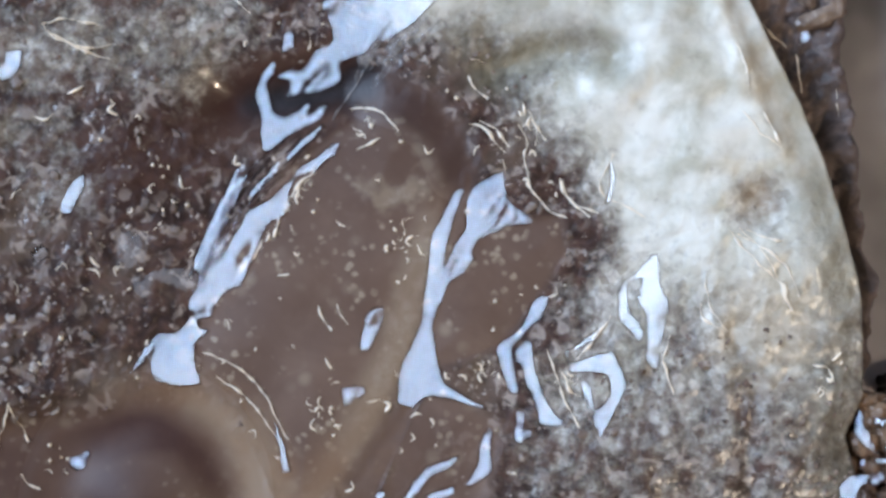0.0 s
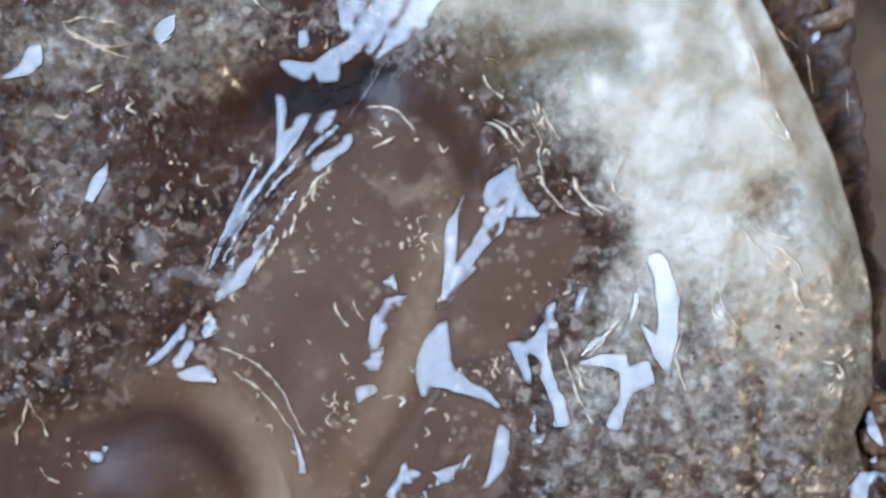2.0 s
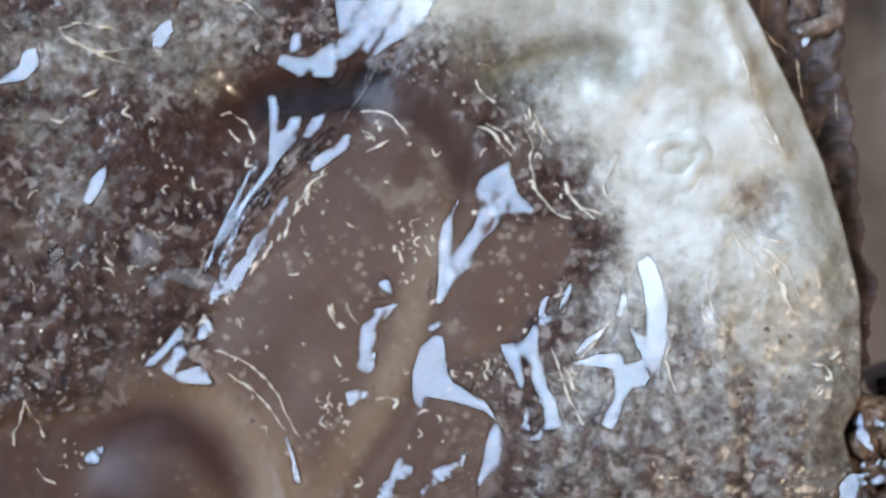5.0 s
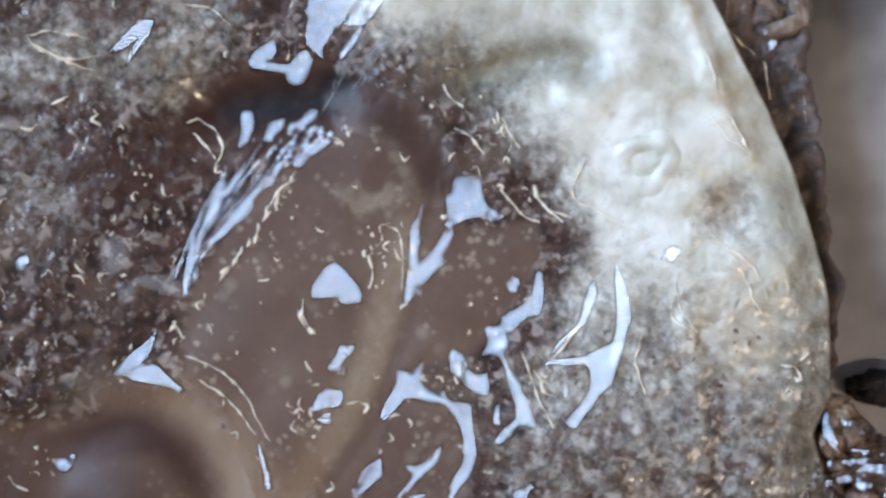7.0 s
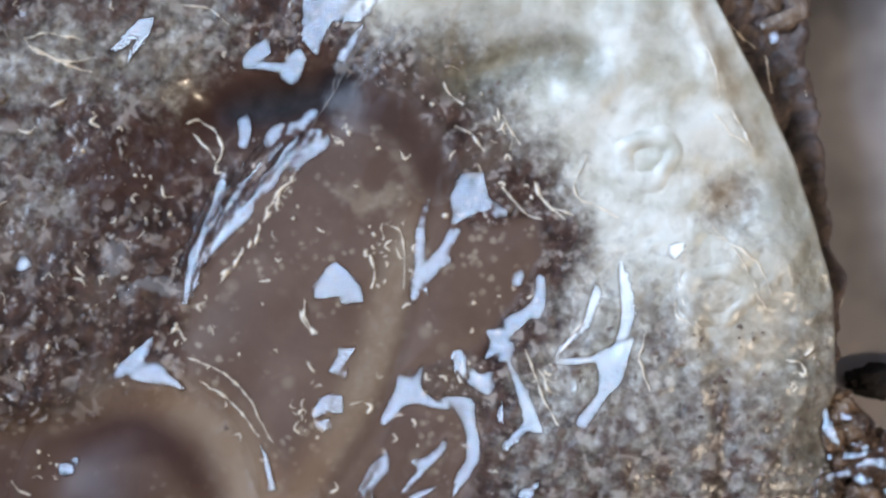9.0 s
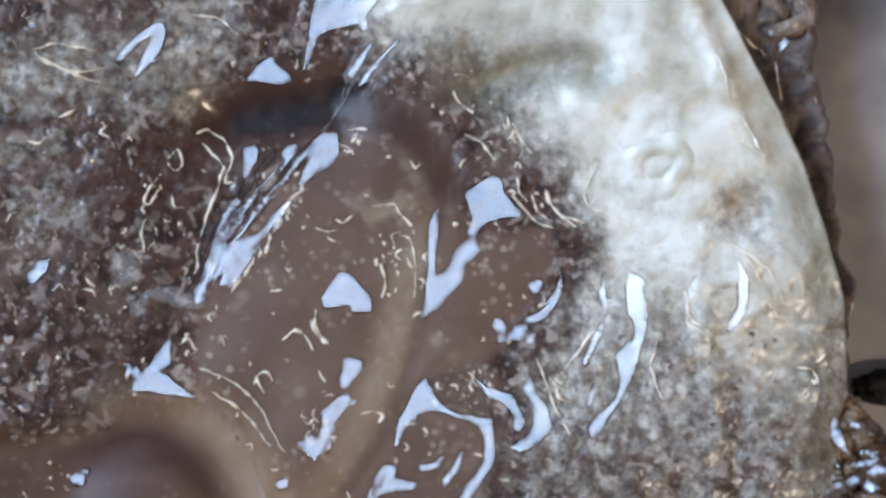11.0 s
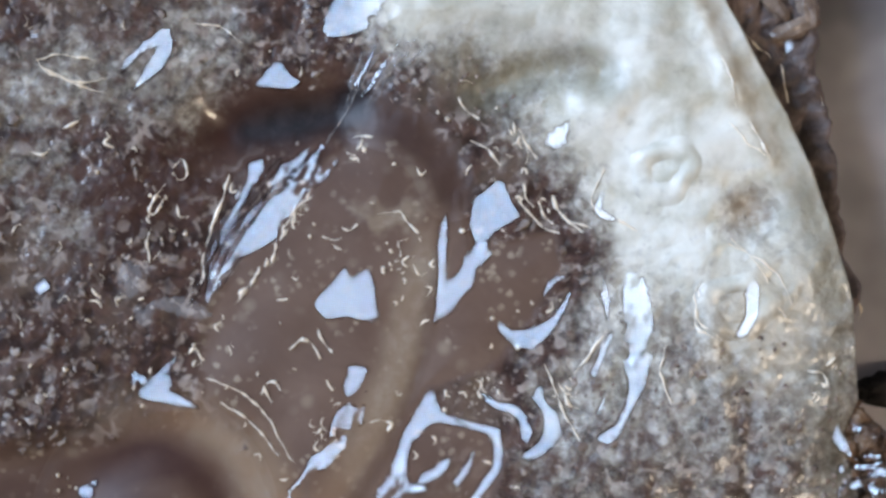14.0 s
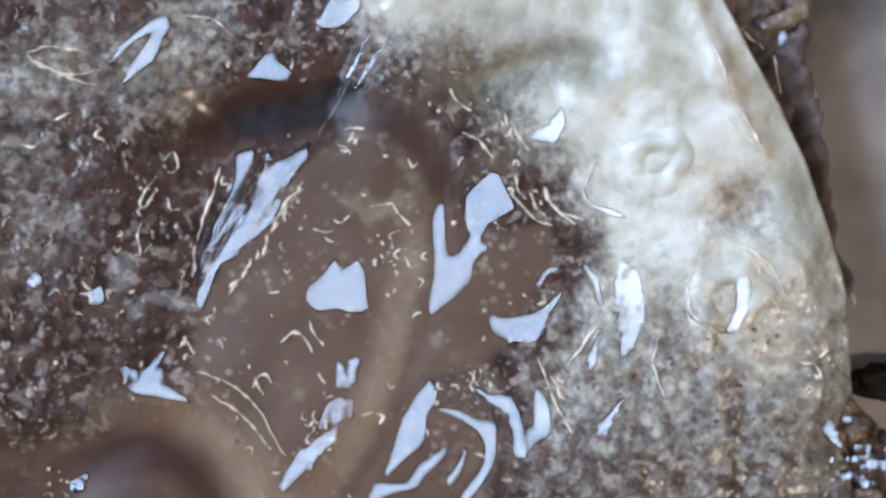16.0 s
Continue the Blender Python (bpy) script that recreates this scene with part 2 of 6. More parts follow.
        tagged(part(name, bm, PAINT), "plain grey-beige painted " + name.split("_")[0], name.split("_")[0], kind="structure")
    win = tagged(new("window_1"), "plain window with a pale painted frame", "window", kind="structure")
    bm = bmesh.new()
    for a, b in (((y0, z0), (y0 + 0.04, z1)), ((y1 - 0.04, z0), (y1, z1)), ((y0 + 0.04, z0), (y1 - 0.04, z0 + 0.04)),
                 ((y0 + 0.04, z1 - 0.04), (y1 - 0.04, z1))):
        box(bm, (lo[0] - 0.09, a[0], a[1]), (lo[0] - 0.03, b[0], b[1]))
    part("window_frame", bm, TIMBER, win)
    light = tagged(new("ceiling_light"), "small warm glass ceiling lamp", "ceiling light")
    bm = bmesh.new()
    bmesh.ops.create_cone(bm, cap_ends=True, segments=24, radius1=0.09, radius2=0.07, depth=0.03,
                          matrix=Matrix.Translation((LAMP.x, LAMP.y, top - 0.015)))
    part("mount", bm, TIMBER, light)
    bm = bmesh.new()
    bmesh.ops.create_cone(bm, segments=12, radius1=0.012, radius2=0.012, depth=top - LAMP.z - 0.03, matrix=Matrix.Translation((LAMP.x, LAMP.y, (top + LAMP.z) / 2)))
    part("stem", bm, TIMBER, light)
    bm = bmesh.new()
    bmesh.ops.create_uvsphere(bm, u_segments=24, v_segments=14, radius=0.1, matrix=Matrix.Translation(LAMP))
    globe = part("globe", bm, GLOBE, light, "warm glowing glass globe")
    globe.data.shade_smooth()
    globe.visible_shadow = False


def quad_sheet(a, b, z, n):
    bm = bmesh.new()
    bmesh.ops.create_grid(bm, x_segments=n, y_segments=n, size=(b - a) / 2, matrix=Matrix.Translation((0, 0, z)))
    return bm


# ---- the shape of the animal, in millimetres ----
def lattice(i, j, seed):
    v = np.sin(i * 127.1 + j * 311.7 + seed * 74.7) * 43758.5453
    return v - np.floor(v)


def wave(x, y, size, seed=0.0, octaves=3):
    """Smooth noise about 0, with bumps of the given size in millimetres."""
    total, gain = 0.0, 1.0
    for o in range(octaves):
        u, v = x / size + 37.3 * o, y / size + 11.9 * o
        i, j = np.floor(u), np.floor(v)
        f, g = u - i, v - j
        f, g = f * f * (3 - 2 * f), g * g * (3 - 2 * g)
        a = lattice(i, j, seed) * (1 - f) + lattice(i + 1, j, seed) * f
        b = lattice(i, j + 1, seed) * (1 - f) + lattice(i + 1, j + 1, seed) * f
        total = total + gain * (a * (1 - g) + b * g - 0.5)
        gain, size = gain * 0.5, size * 0.5
    return total


def step(v, lo, hi):
    t = np.clip((v - lo) / (hi - lo), 0, 1)
    return t * t * (3 - 2 * t)


def away(x, y, line):
    """The distance to an open line, and how far along it (0 to 1) the nearest place lies."""
    best, along = np.full(np.shape(x), 1e9), np.zeros(np.shape(x))
    for n, ((ax, ay), (bx, by)) in enumerate(zip(line, line[1:])):
        dx, dy = bx - ax, by - ay
        s = np.clip(((x - ax) * dx + (y - ay) * dy) / (dx * dx + dy * dy), 0, 1)
        d = np.hypot(x - ax - s * dx, y - ay - s * dy)
        along = np.where(d < best, (n + s) / (len(line) - 1), along)
        best = np.minimum(d, best)
    return best, along


def depth(x, y, ring):
    """How far inside a closed outline a place lies; negative outside."""
    d, _ = away(x, y, ring + ring[:1])
    inside = np.zeros(np.shape(x), bool)
    for (ax, ay), (bx, by) in zip(ring, ring[1:] + ring[:1]):
        if ay != by:
            cross = ((ay > y) != (by > y)) & (x < (bx - ax) * (y - ay) / (by - ay) + ax)
            inside ^= cross
    return np.where(inside, d, -d)


LOBE = [(-5.69, 7.79), (-3.13, 8.11), (-1.21, 6.67), (-0.41, 3.47), (-1.22, -0.70), (-1.80, -3.90), (-2.83, -7.10), (-4.43, -10.30),
        (-7.00, -14.13), (-8.92, -16.69), (-11.16, -12.21), (-12.11, -9.33), (-14.67, -7.72), (-14.99, -5.16), (-13.86, -1.96), (-11.78, 1.56), (-8.89, 4.76)]
DARK_LOBE = [(0.07, 3.79), (1.67, 1.54), (5.51, 1.54), (6.15, -0.38), (4.22, -3.26), (2.30, -5.82), (0.38, -6.78), (-1.87, -7.42),
             (-3.79, -10.30), (-2.83, -8.06), (-1.70, -3.90), (-1.22, -0.38)]
RIDGE = [(-1.05, 3.47), (-1.86, -0.37), (-2.82, -3.25), (-3.79, -6.77), (-5.39, -9.97), (-7.64, -13.49), (-8.92, -15.73)]
HOOP = [(-26.20, -10.27), (-22.04, -9.06), (-18.52, -8.74), (-15.31, -9.07), (-12.44, -10.93), (-10.84, -13.49), (-10.52, -16.69)]
BULB = (-17.24, -14.92)
SNOUT_AREA = [(-27.48, -10.75), (-22.36, -9.70), (-18.51, -8.49), (-15.31, -8.43), (-12.43, -10.29), (-10.36, -14.13), (-9.88, -17.97), (-27.49, -17.95)]
MANTLE = [(-8.24, 17.88), (-5.68, 11.80), (-3.13, 10.19), (0.72, 10.51), (2.64, 9.22), (1.83, 6.66), (5.35, 3.46), (6.79, 0.58),
          (5.82, -1.98), (3.26, -4.86), (2.61, -8.38), (1.97, -11.58), (1.64, -18.63), (23.09, -18.65), (22.30, -13.53), (21.34, -10.33),
          (22.46, -8.09), (22.15, -2.64), (21.05, 1.20), (19.86, 4.88), (18.62, 7.92), (16.76, 11.45), (15.16, 15.29), (13.88, 18.50)]
MANTLE_WIDE = MANTLE[:13] + [(34.0, -18.5), (34.0, 18.5)]
OUTER = [(12.29, 21.70), (15.16, 15.29), (16.76, 11.45), (18.62, 7.92), (19.86, 4.88), (21.05, 1.20), (22.15, -2.64), (22.46, -8.09),
         (21.50, -10.33), (22.46, -13.53), (23.09, -21.21)]
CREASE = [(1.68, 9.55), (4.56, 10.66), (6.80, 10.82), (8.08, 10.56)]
LIP = [(13.21, 15.93), (14.65, 12.09), (15.60, 8.89), (16.40, 6.65), (17.36, 5.36)]
HOLLOW = [(-12.73, 7.80), (-9.85, 8.28), (-6.97, 8.60)]
CHEEK = (5.83, 5.38)
GREY = [(0.08, 11.79), (2.64, 12.11), (4.88, 11.78)]
BEIGE = (16.99, -3.81)
PIT = (16.23, 2.48)
PALE = [(-24.26, 9.90), (-21.05, 11.17), (-16.25, 10.53), (-14.33, 12.77)]
PALE_LOW = [(-24.90, 5.74), (-22.98, 6.37), (-22.98, 2.21), (-20.74, 2.53)]
GLOOM = [(-20.74, 2.85), (-16.58, 5.09), (-13.37, 6.68)]
BLISTER = [(-2.83, -9.34), (-1.55, -8.06), (0.69, -8.38), (2.29, -10.62), (1.65, -14.14), (0.04, -16.70), (-4.44, -16.70), (-3.79, -11.58)]
SEAM_LOW = [(-2.90, -8.20), (-3.90, -10.60), (-4.90, -12.60), (-6.00, -15.00)]
CLUSTER = [(-6.00, 3.30), (-4.70, 2.50), (-3.30, 2.80), (-2.60, 3.40)]
SEAM = [(-0.30, 3.70), (-1.22, -0.50), (-1.75, -3.90), (-2.83, -7.60), (-4.10, -10.30), (-6.00, -13.20)]
TAN = [(15.30, 11.80), (16.60, 8.60), (17.80, 6.00)]
BROW = [(-5.10, 8.40), (-2.90, 7.70), (-1.10, 6.00), (-0.30, 4.00)]
HOLLOW_SHADE = [(-11.60, 7.70), (-9.20, 8.20), (-6.80, 8.60), (-5.60, 9.10)]
EDGE = [(18.90, 3.40), (20.20, -0.40), (20.90, -4.20), (20.60, -8.60), (20.90, -13.00)]
GULLY = [(15.10, -5.20), (15.90, -8.08), (15.74, -11.60), (16.37, -14.80)]


def zones(x, y):
    """Where the skin is milky, smooth, ochre or red-brown, each 0 to 1, and where it is grainy."""
    n = wave(x, y, 2.4, 3) * 1.2
    mantle = depth(x, y, MANTLE_WIDE) + n
    lobe, dark = depth(x, y, LOBE), depth(x, y, DARK_LOBE)
    smooth = np.maximum(step(lobe + 0.25 * n, -0.5, 0.7), step(dark + 0.5 * n, -0.4, 0.5))
    bulb = np.hypot(x - BULB[0], y - BULB[1]) * (1 + 0.16 * wave(x, y, 5.0, 61, 1))
    smooth = np.maximum(smooth, step(depth(x, y, SNOUT_AREA) + 1.3 * n, -1.2, 1.4))
    hoop, round_it = away(x, y, HOOP)
    ridge, along = away(x, y, RIDGE)
    ochre = np.maximum(step(-hoop, -3.3, -0.5) * 0.95 * step(round_it, 0.2, 0.6), step(-ridge, -2.3, 0.0) * (0.3 + 0.5 * along))
    ochre = np.maximum(ochre, 0.22 * step(depth(x, y, SNOUT_AREA), 0.4, 2.2))
    pit = np.hypot(x - PIT[0], y - PIT[1])
    ochre = np.maximum(ochre, 0.75 * step(-pit + 0.5 * n, -2.5, -0.3))
    # First term puts the shading ring beside the bump into red-brown colour.
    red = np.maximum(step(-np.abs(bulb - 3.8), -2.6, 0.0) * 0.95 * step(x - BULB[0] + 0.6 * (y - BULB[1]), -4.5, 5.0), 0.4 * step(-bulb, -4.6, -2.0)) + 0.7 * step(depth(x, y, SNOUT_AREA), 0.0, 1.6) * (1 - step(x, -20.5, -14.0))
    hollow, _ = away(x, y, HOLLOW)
    # Dark red-brown round the hollow, the outer part of its painted shade.
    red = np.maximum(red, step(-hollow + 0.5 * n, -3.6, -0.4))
    smooth = np.maximum(smooth, 0.7 * step(-hollow + 0.5 * n, -3.4, -0.6))
    low = step(y + 0.8 * n, -9.5, 4.0)
    white = step(mantle, -1.4, 3.5) * (0.54 + 0.46 * low) * (1 - 0.28 * step(-y + 0.6 * n, 8.0, 12.5))
    pale = np.maximum(step(-away(x, y, PALE)[0] + n, -5.2, 0.0), 0.8 * step(-away(x, y, PALE_LOW)[0] + n, -3.0, 0.0))
    white = np.maximum(white, 0.56 * pale)
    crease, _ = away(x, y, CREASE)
    # Less white along the crease, part of its painted shadow.
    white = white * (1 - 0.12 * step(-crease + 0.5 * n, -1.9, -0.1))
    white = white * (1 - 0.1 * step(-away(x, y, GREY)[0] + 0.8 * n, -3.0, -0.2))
    cheek = np.hypot(x - CHEEK[0], (y - CHEEK[1]) * 0.8)
    white = white * (1 - 0.15 * step(-cheek + n, -4.0, -0.5))
    lip, _ = away(x, y, OUTER)
    gully, _ = away(x, y, GULLY)
    white = white * (1 - 0.3 * step(-gully + n * 0.4, -1.3, 0.0))
    cream = np.maximum(step(-pit + 0.4 * n, -2.2, -0.3) * 0.35, step(-np.abs(lip - 1.6 + 0.5 * n), -0.9, 0) * 0.6 * step(y, 0.0, 5.0) * step(mantle, 4.0, 6.0))
    beige = np.hypot(x - BEIGE[0], (y - BEIGE[1]) * 0.9)
    cream = np.maximum(cream, 0.6 * step(-beige + 1.4 * n, -5.2, -0.8))
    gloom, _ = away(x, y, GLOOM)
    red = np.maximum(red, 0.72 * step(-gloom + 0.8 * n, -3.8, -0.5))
    blister = depth(x, y, BLISTER) + 0.5 * n
    smooth = np.maximum(smooth, 0.85 * step(blister, -0.4, 0.6))
    smooth = np.clip(np.maximum(smooth, 0.85 * step(mantle, 2.0, 6.0) * step(y + n, 0.5, 7.0)), 0, 1)
    white = np.where(ochre > 0, white * (1 - 0.75 * ochre), white)
    dull = np.maximum(step(-bulb, -8.5, -6.0), step(mantle, 1.0, 5.0) * (0.36 + 0.20 * step(y, -1.0, 5.0)))
    # First term paints the crease's shadow in olive; the second greys the mantle.
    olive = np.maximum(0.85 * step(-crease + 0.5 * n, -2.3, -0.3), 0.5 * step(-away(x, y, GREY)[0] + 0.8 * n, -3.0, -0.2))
    smooth = np.maximum(smooth, step(-np.minimum(away(x, y, SEAM)[0], away(x, y, SEAM_LOW)[0]), -1.3, -0.6))
    cream = np.maximum(cream, 0.32 * step(-away(x, y, CLUSTER)[0] + 1.2 * wave(x, y, 0.9, 91), -0.9, -0.1))
    brow, _ = away(x, y, BROW)
    red = np.maximum(red, 0.75 * step(-brow + 0.4 * n, -1.9, -0.3))
    smooth = np.maximum(smooth, step(-brow + 0.4 * n, -1.9, -0.5))
    white = white * (1 - step(-brow + 0.4 * n, -2.2, -0.4))
    deep, _ = away(x, y, HOLLOW_SHADE)
    # Hollow's shade painted black; a weaker black on the brow dims its gloss.
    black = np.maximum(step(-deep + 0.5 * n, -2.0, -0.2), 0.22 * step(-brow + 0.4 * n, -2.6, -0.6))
    olive = np.maximum(olive, 0.55 * step(-away(x, y, EDGE)[0] + 0.9 * n, -2.6, 0.0))
    dull = np.maximum(np.maximum(dull, 0.97 * step(black, 0.2, 0.8)), 0.9 * step(-brow, -2.4, -0.8))
    red = np.maximum(red, 0.32 * step(lobe, -0.2, 1.6) * step(y + 0.8 * n, 0.0, 6.0))
    cream = np.maximum(cream, 0.2 * step(-ridge, -1.7, -0.2) * step(along, 0.02, 0.15) * (1 - step(along, 0.5, 0.9)))
    # Shading along the seam between lobe and fold, put into the colour.
    red = np.maximum(red, 0.4 * step(-away(x, y, SEAM)[0], -0.75, -0.1))
    cream = np.maximum(cream, 0.7 * step(-away(x, y, LIP)[0] + 0.4 * n, -0.8, -0.1))
    ochre = np.maximum(ochre, 0.3 * step(-away(x, y, TAN)[0] + 0.5 * n, -1.1, -0.1))
    return white, smooth, ochre, red, dull, cream, olive, black


def height(x, y):
    """The height of the skin in millimetres."""
    x, y = np.asarray(x, float), np.asarray(y, float)
    z = wave(x, y, 6.0, 1, 2) * 0.38
    z = z + 0.10 * np.maximum(0.0, -14.0 - x)
    lobe, dark, mantle = depth(x, y, LOBE), depth(x, y, DARK_LOBE), depth(x, y, MANTLE_WIDE)
    calm = np.maximum(step(lobe, -1.5, 1.5), step(dark, -1.2, 1.2))
    calm = np.maximum(calm, step(depth(x, y, BLISTER), -0.8, 1.0))
    bulb = np.hypot(x - BULB[0], y - BULB[1]) * (1 + 0.16 * wave(x, y, 5.0, 61, 1))
    calm = np.maximum(calm, step(depth(x, y, SNOUT_AREA), -1.2, 1.0))
    calm = np.maximum(calm, step(-away(x, y, HOLLOW)[0], -3.4, -1.4))
    z = z * (1 - 0.7 * calm) + (1 - calm) * (wave(x, y, 1.3, 5) * 0.15 + wave(x, y, 0.5, 8, 2) * 0.05) * (1 - 0.6 * step(mantle, 1, 4) * step(y, -3, 4))
    z = z + 0.35 * step(lobe, -0.8, 5.0) + 0.2 * step(dark, -0.6, 2.4) + wave(x, y, 3.4, 9, 1) * 0.25 * calm
    ridge, along = away(x, y, RIDGE)
    z = z + 0.08 * np.exp(-(ridge / 1.6) ** 2)
    hoop, _ = away(x, y, HOOP)
    z = z + 0.25 * np.exp(-(hoop / 2.0) ** 2) - 0.25 * np.exp(-((bulb - 4.8) / 1.6) ** 2)
    z = z + 0.95 * np.exp(-(bulb / 3.2) ** 2)
    z = z + 1.5 * step(mantle, -1.0, 9.0) * (0.5 + 0.5 * step(y, -12, 2))
    z = z + step(mantle, 2.0, 6.0) * (0.45 * wave(x, y, 2.6, 81, 2) + 0.10 * wave(x, y, 0.8, 83, 2))
    crease, _ = away(x, y, CREASE)
    z = z - 0.7 * np.exp(-(crease / 1.0) ** 2)
    lip, _ = away(x, y, LIP)
    z = z + 0.22 * np.exp(-(lip / 0.6) ** 2)
    z = z - 0.7 * np.exp(-(np.hypot(x - PIT[0], y - PIT[1]) / 1.5) ** 2)
    hollow, _ = away(x, y, HOLLOW)
    z = z - 1.1 * np.exp(-(hollow / 1.9) ** 2)
    gully, _ = away(x, y, GULLY)
    z = z - 0.35 * np.exp(-((gully + wave(x, y, 1.2, 51) * 0.5) / 0.7) ** 2)
    outer, _ = away(x, y, OUTER)
    beyond = np.where(x > np.interp(y, [p[1] for p in OUTER[::-1]], [p[0] for p in OUTER[::-1]]), outer, -outer)
    z = z - 0.7 * step(beyond, -3.0, 0.2) ** 2 - 9.0 * step(beyond, -0.1, 1.6)
    brim = np.maximum(np.abs(y) - 17.0, -x - 28.5)
    return np.maximum(z - 12.0 * step(brim, 0.0, 3.0), -7.0)


def animal():
    """One sheet of wet skin, parted into the pieces of the body that look different."""
    root = new("slug_like_animal")
    root.location = (0, 0, FLOOR)
    tagged(root, "wet brown slug-like animal with pale grains and milky white mantle", "slug")
    d = 0.105
    xs, ys = np.arange(-31.6, 25.0, d), np.arange(-20.1, 20.1, d)
    gx, gy = np.meshgrid(xs, ys)
    gz = height(gx, gy)
    maps = zones(gx, gy)
    cx, cy = (gx[:-1, :-1] + d / 2), (gy[:-1, :-1] + d / 2)
    kind = np.zeros(cx.shape, int)
    kind[depth(cx, cy, MANTLE) > 0] = 1
    kind[depth(cx, cy, LOBE) > -0.3] = 2
    kind[depth(cx, cy, DARK_LOBE) > -0.3] = 3
    kind[np.hypot(cx - BULB[0], cy - BULB[1]) < 5.2] = 4
    rows, cols = gx.shape
    low = (gz[:-1, :-1] < -6.9) & (gz[1:, 1:] < -6.9) & (gz[:-1, 1:] < -6.9) & (gz[1:, :-1] < -6.9)
    kind[low] = -1
    index = np.arange(rows * cols).reshape(rows, cols)
    points = np.c_[gx.ravel(), gy.ravel(), gz.ravel() + 7.0] * MM
    names = (("skin", "dark brown grainy wet skin"), ("mantle", "milky white speckled wet mantle"), ("lobe", "smooth translucent brown lobe"),
             ("fold", "smooth dark brown fold"), ("snout", "rounded dark red-brown bump"))
    for n, (name, label) in enumerate(names):
        r, c = np.nonzero(kind == n)
        quads = np.c_[index[r, c], index[r, c + 1], index[r + 1, c + 1], index[r + 1, c]]
        used, flat = np.unique(quads, return_inverse=True)
        me = bpy.data.meshes.new(name)
        me.from_pydata(points[used], [], flat.reshape(-1, 4).tolist())
        me.materials.append(FLESH)
        me.shade_smooth()
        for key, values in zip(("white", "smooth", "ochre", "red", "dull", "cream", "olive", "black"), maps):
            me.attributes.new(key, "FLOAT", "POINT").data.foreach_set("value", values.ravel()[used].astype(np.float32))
        ob = new(name, me)
        ob.parent = root
        tagged(ob, label)
    return root


def ball(n_seg=7, n_ring=4):
    """A unit ball of few faces, as points and faces."""
    pts, faces = [(0, 0, 1)], []
    for i in range(1, n_ring):
        a = math.pi * i / n_ring
        pts += [(math.sin(a) * math.cos(2 * math.pi * j / n_seg), math.sin(a) * math.sin(2 * math.pi * j / n_seg), math.cos(a)) for j in range(n_seg)]
    pts.append((0, 0, -1))
    for j in range(n_seg):
        k = (j + 1) % n_seg
        faces.append((0, 1 + j, 1 + k))
        for i in range(n_ring - 2):
            a, b = 1 + i * n_seg, 1 + (i + 1) * n_seg
            faces.append((a + j, b + j, b + k, a + k))
        faces.append((len(pts) - 1, 1 + (n_ring - 2) * n_seg + k, 1 + (n_ring - 2) * n_seg + j))
    return np.array(pts), faces


def grains(root, count=3600):
    """Pale grains set into the skin; thick on the brown skin and the lower mantle, sparse on the lobes."""
    rng = np.random.default_rng(4)
    x, y = rng.uniform(-29, 23, count * 3), rng.uniform(-17, 17, count * 3)
    white, smooth, ochre, red, dull, cream, _, black = zones(x, y)
    clump = wave(x, y, 2.6, 21) + 0.5
    low = step(-y, 3.0, 9.0) * step(x, 2, 7)
    keep = rng.random(len(x)) < np.clip((1 - smooth) * (0.15 + 0.85 * step(clump, 0.3, 0.8)) * (1 - np.clip(1.6 * white, 0, 1) * (1 - 0.8 * low)) * (1 - red) * (1 - black) * (1 - ochre), 0.0, 1)
    keep &= height(x, y) > -1.2
    x, y = x[keep][:count], y[keep][:count]
    z = height(x, y)
    unit, faces = ball()
    size = rng.gamma(2.0, 0.05, len(x)).clip(0.045, 0.24)
    stretch = rng.uniform(0.5, 1.7, (len(x), 3)) * size[:, None]
    stretch[:, 2] *= 0.06
    turn = rng.uniform(0, 6.28, len(x))
    local = unit[None] * stretch[:, None] * rng.uniform(0.4, 1.5, (len(x), len(unit), 1))
    px = local[..., 0] * np.cos(turn)[:, None] - local[..., 1] * np.sin(turn)[:, None] + x[:, None]
    py = local[..., 0] * np.sin(turn)[:, None] + local[..., 1] * np.cos(turn)[:, None] + y[:, None]
    pz = local[..., 2] + z[:, None] + size[:, None] * 0.02 + 7.0
    verts = np.stack((px, py, pz), -1).reshape(-1, 3) * MM
    all_faces = [tuple(i + n * len(unit) for i in f) for n in range(len(x)) for f in faces]
    ob = mesh_object("grains", verts, all_faces, GRAIN, root, "small pale grains set into the skin")
    tagged(ob, kind="stuff")


def papilla(root, name, centre, radius, tube, dip):
    """A soft ring-shaped wart on the mantle, with a hollow middle."""
    n, m = 48, 18
    verts, faces = [], []
    for i in range(m + 1):
        s = i / m
        r = radius * 1.7 * (1 - s)
        prof = tube * math.exp(-((r - radius) / (0.42 * radius)) ** 2) - dip * math.exp(-(r / (0.55 * radius)) ** 2)
        prof -= 0.14 * max(0.0, (r / radius - 1.2) / 0.5)
        for j in range(n):
            a = 2 * math.pi * j / n
            wob = 1 + 0.10 * math.sin(2 * a + radius * 9) + 0.06 * math.sin(3 * a) + 0.03 * math.sin(5 * a + 1)
            dx, dy = r * wob * math.cos(a), r * wob * 0.92 * math.sin(a)
            verts.append((dx, dy, prof))
    for i in range(m):
        for j in range(n):
            k = (j + 1) % n
            faces.append((i * n + j, i * n + k, (i + 1) * n + k, (i + 1) * n + j))
    verts = np.array(verts)
    verts[:, 2] += wave(verts[:, 0] + centre[0], verts[:, 1], 0.9, 71) * 0.08
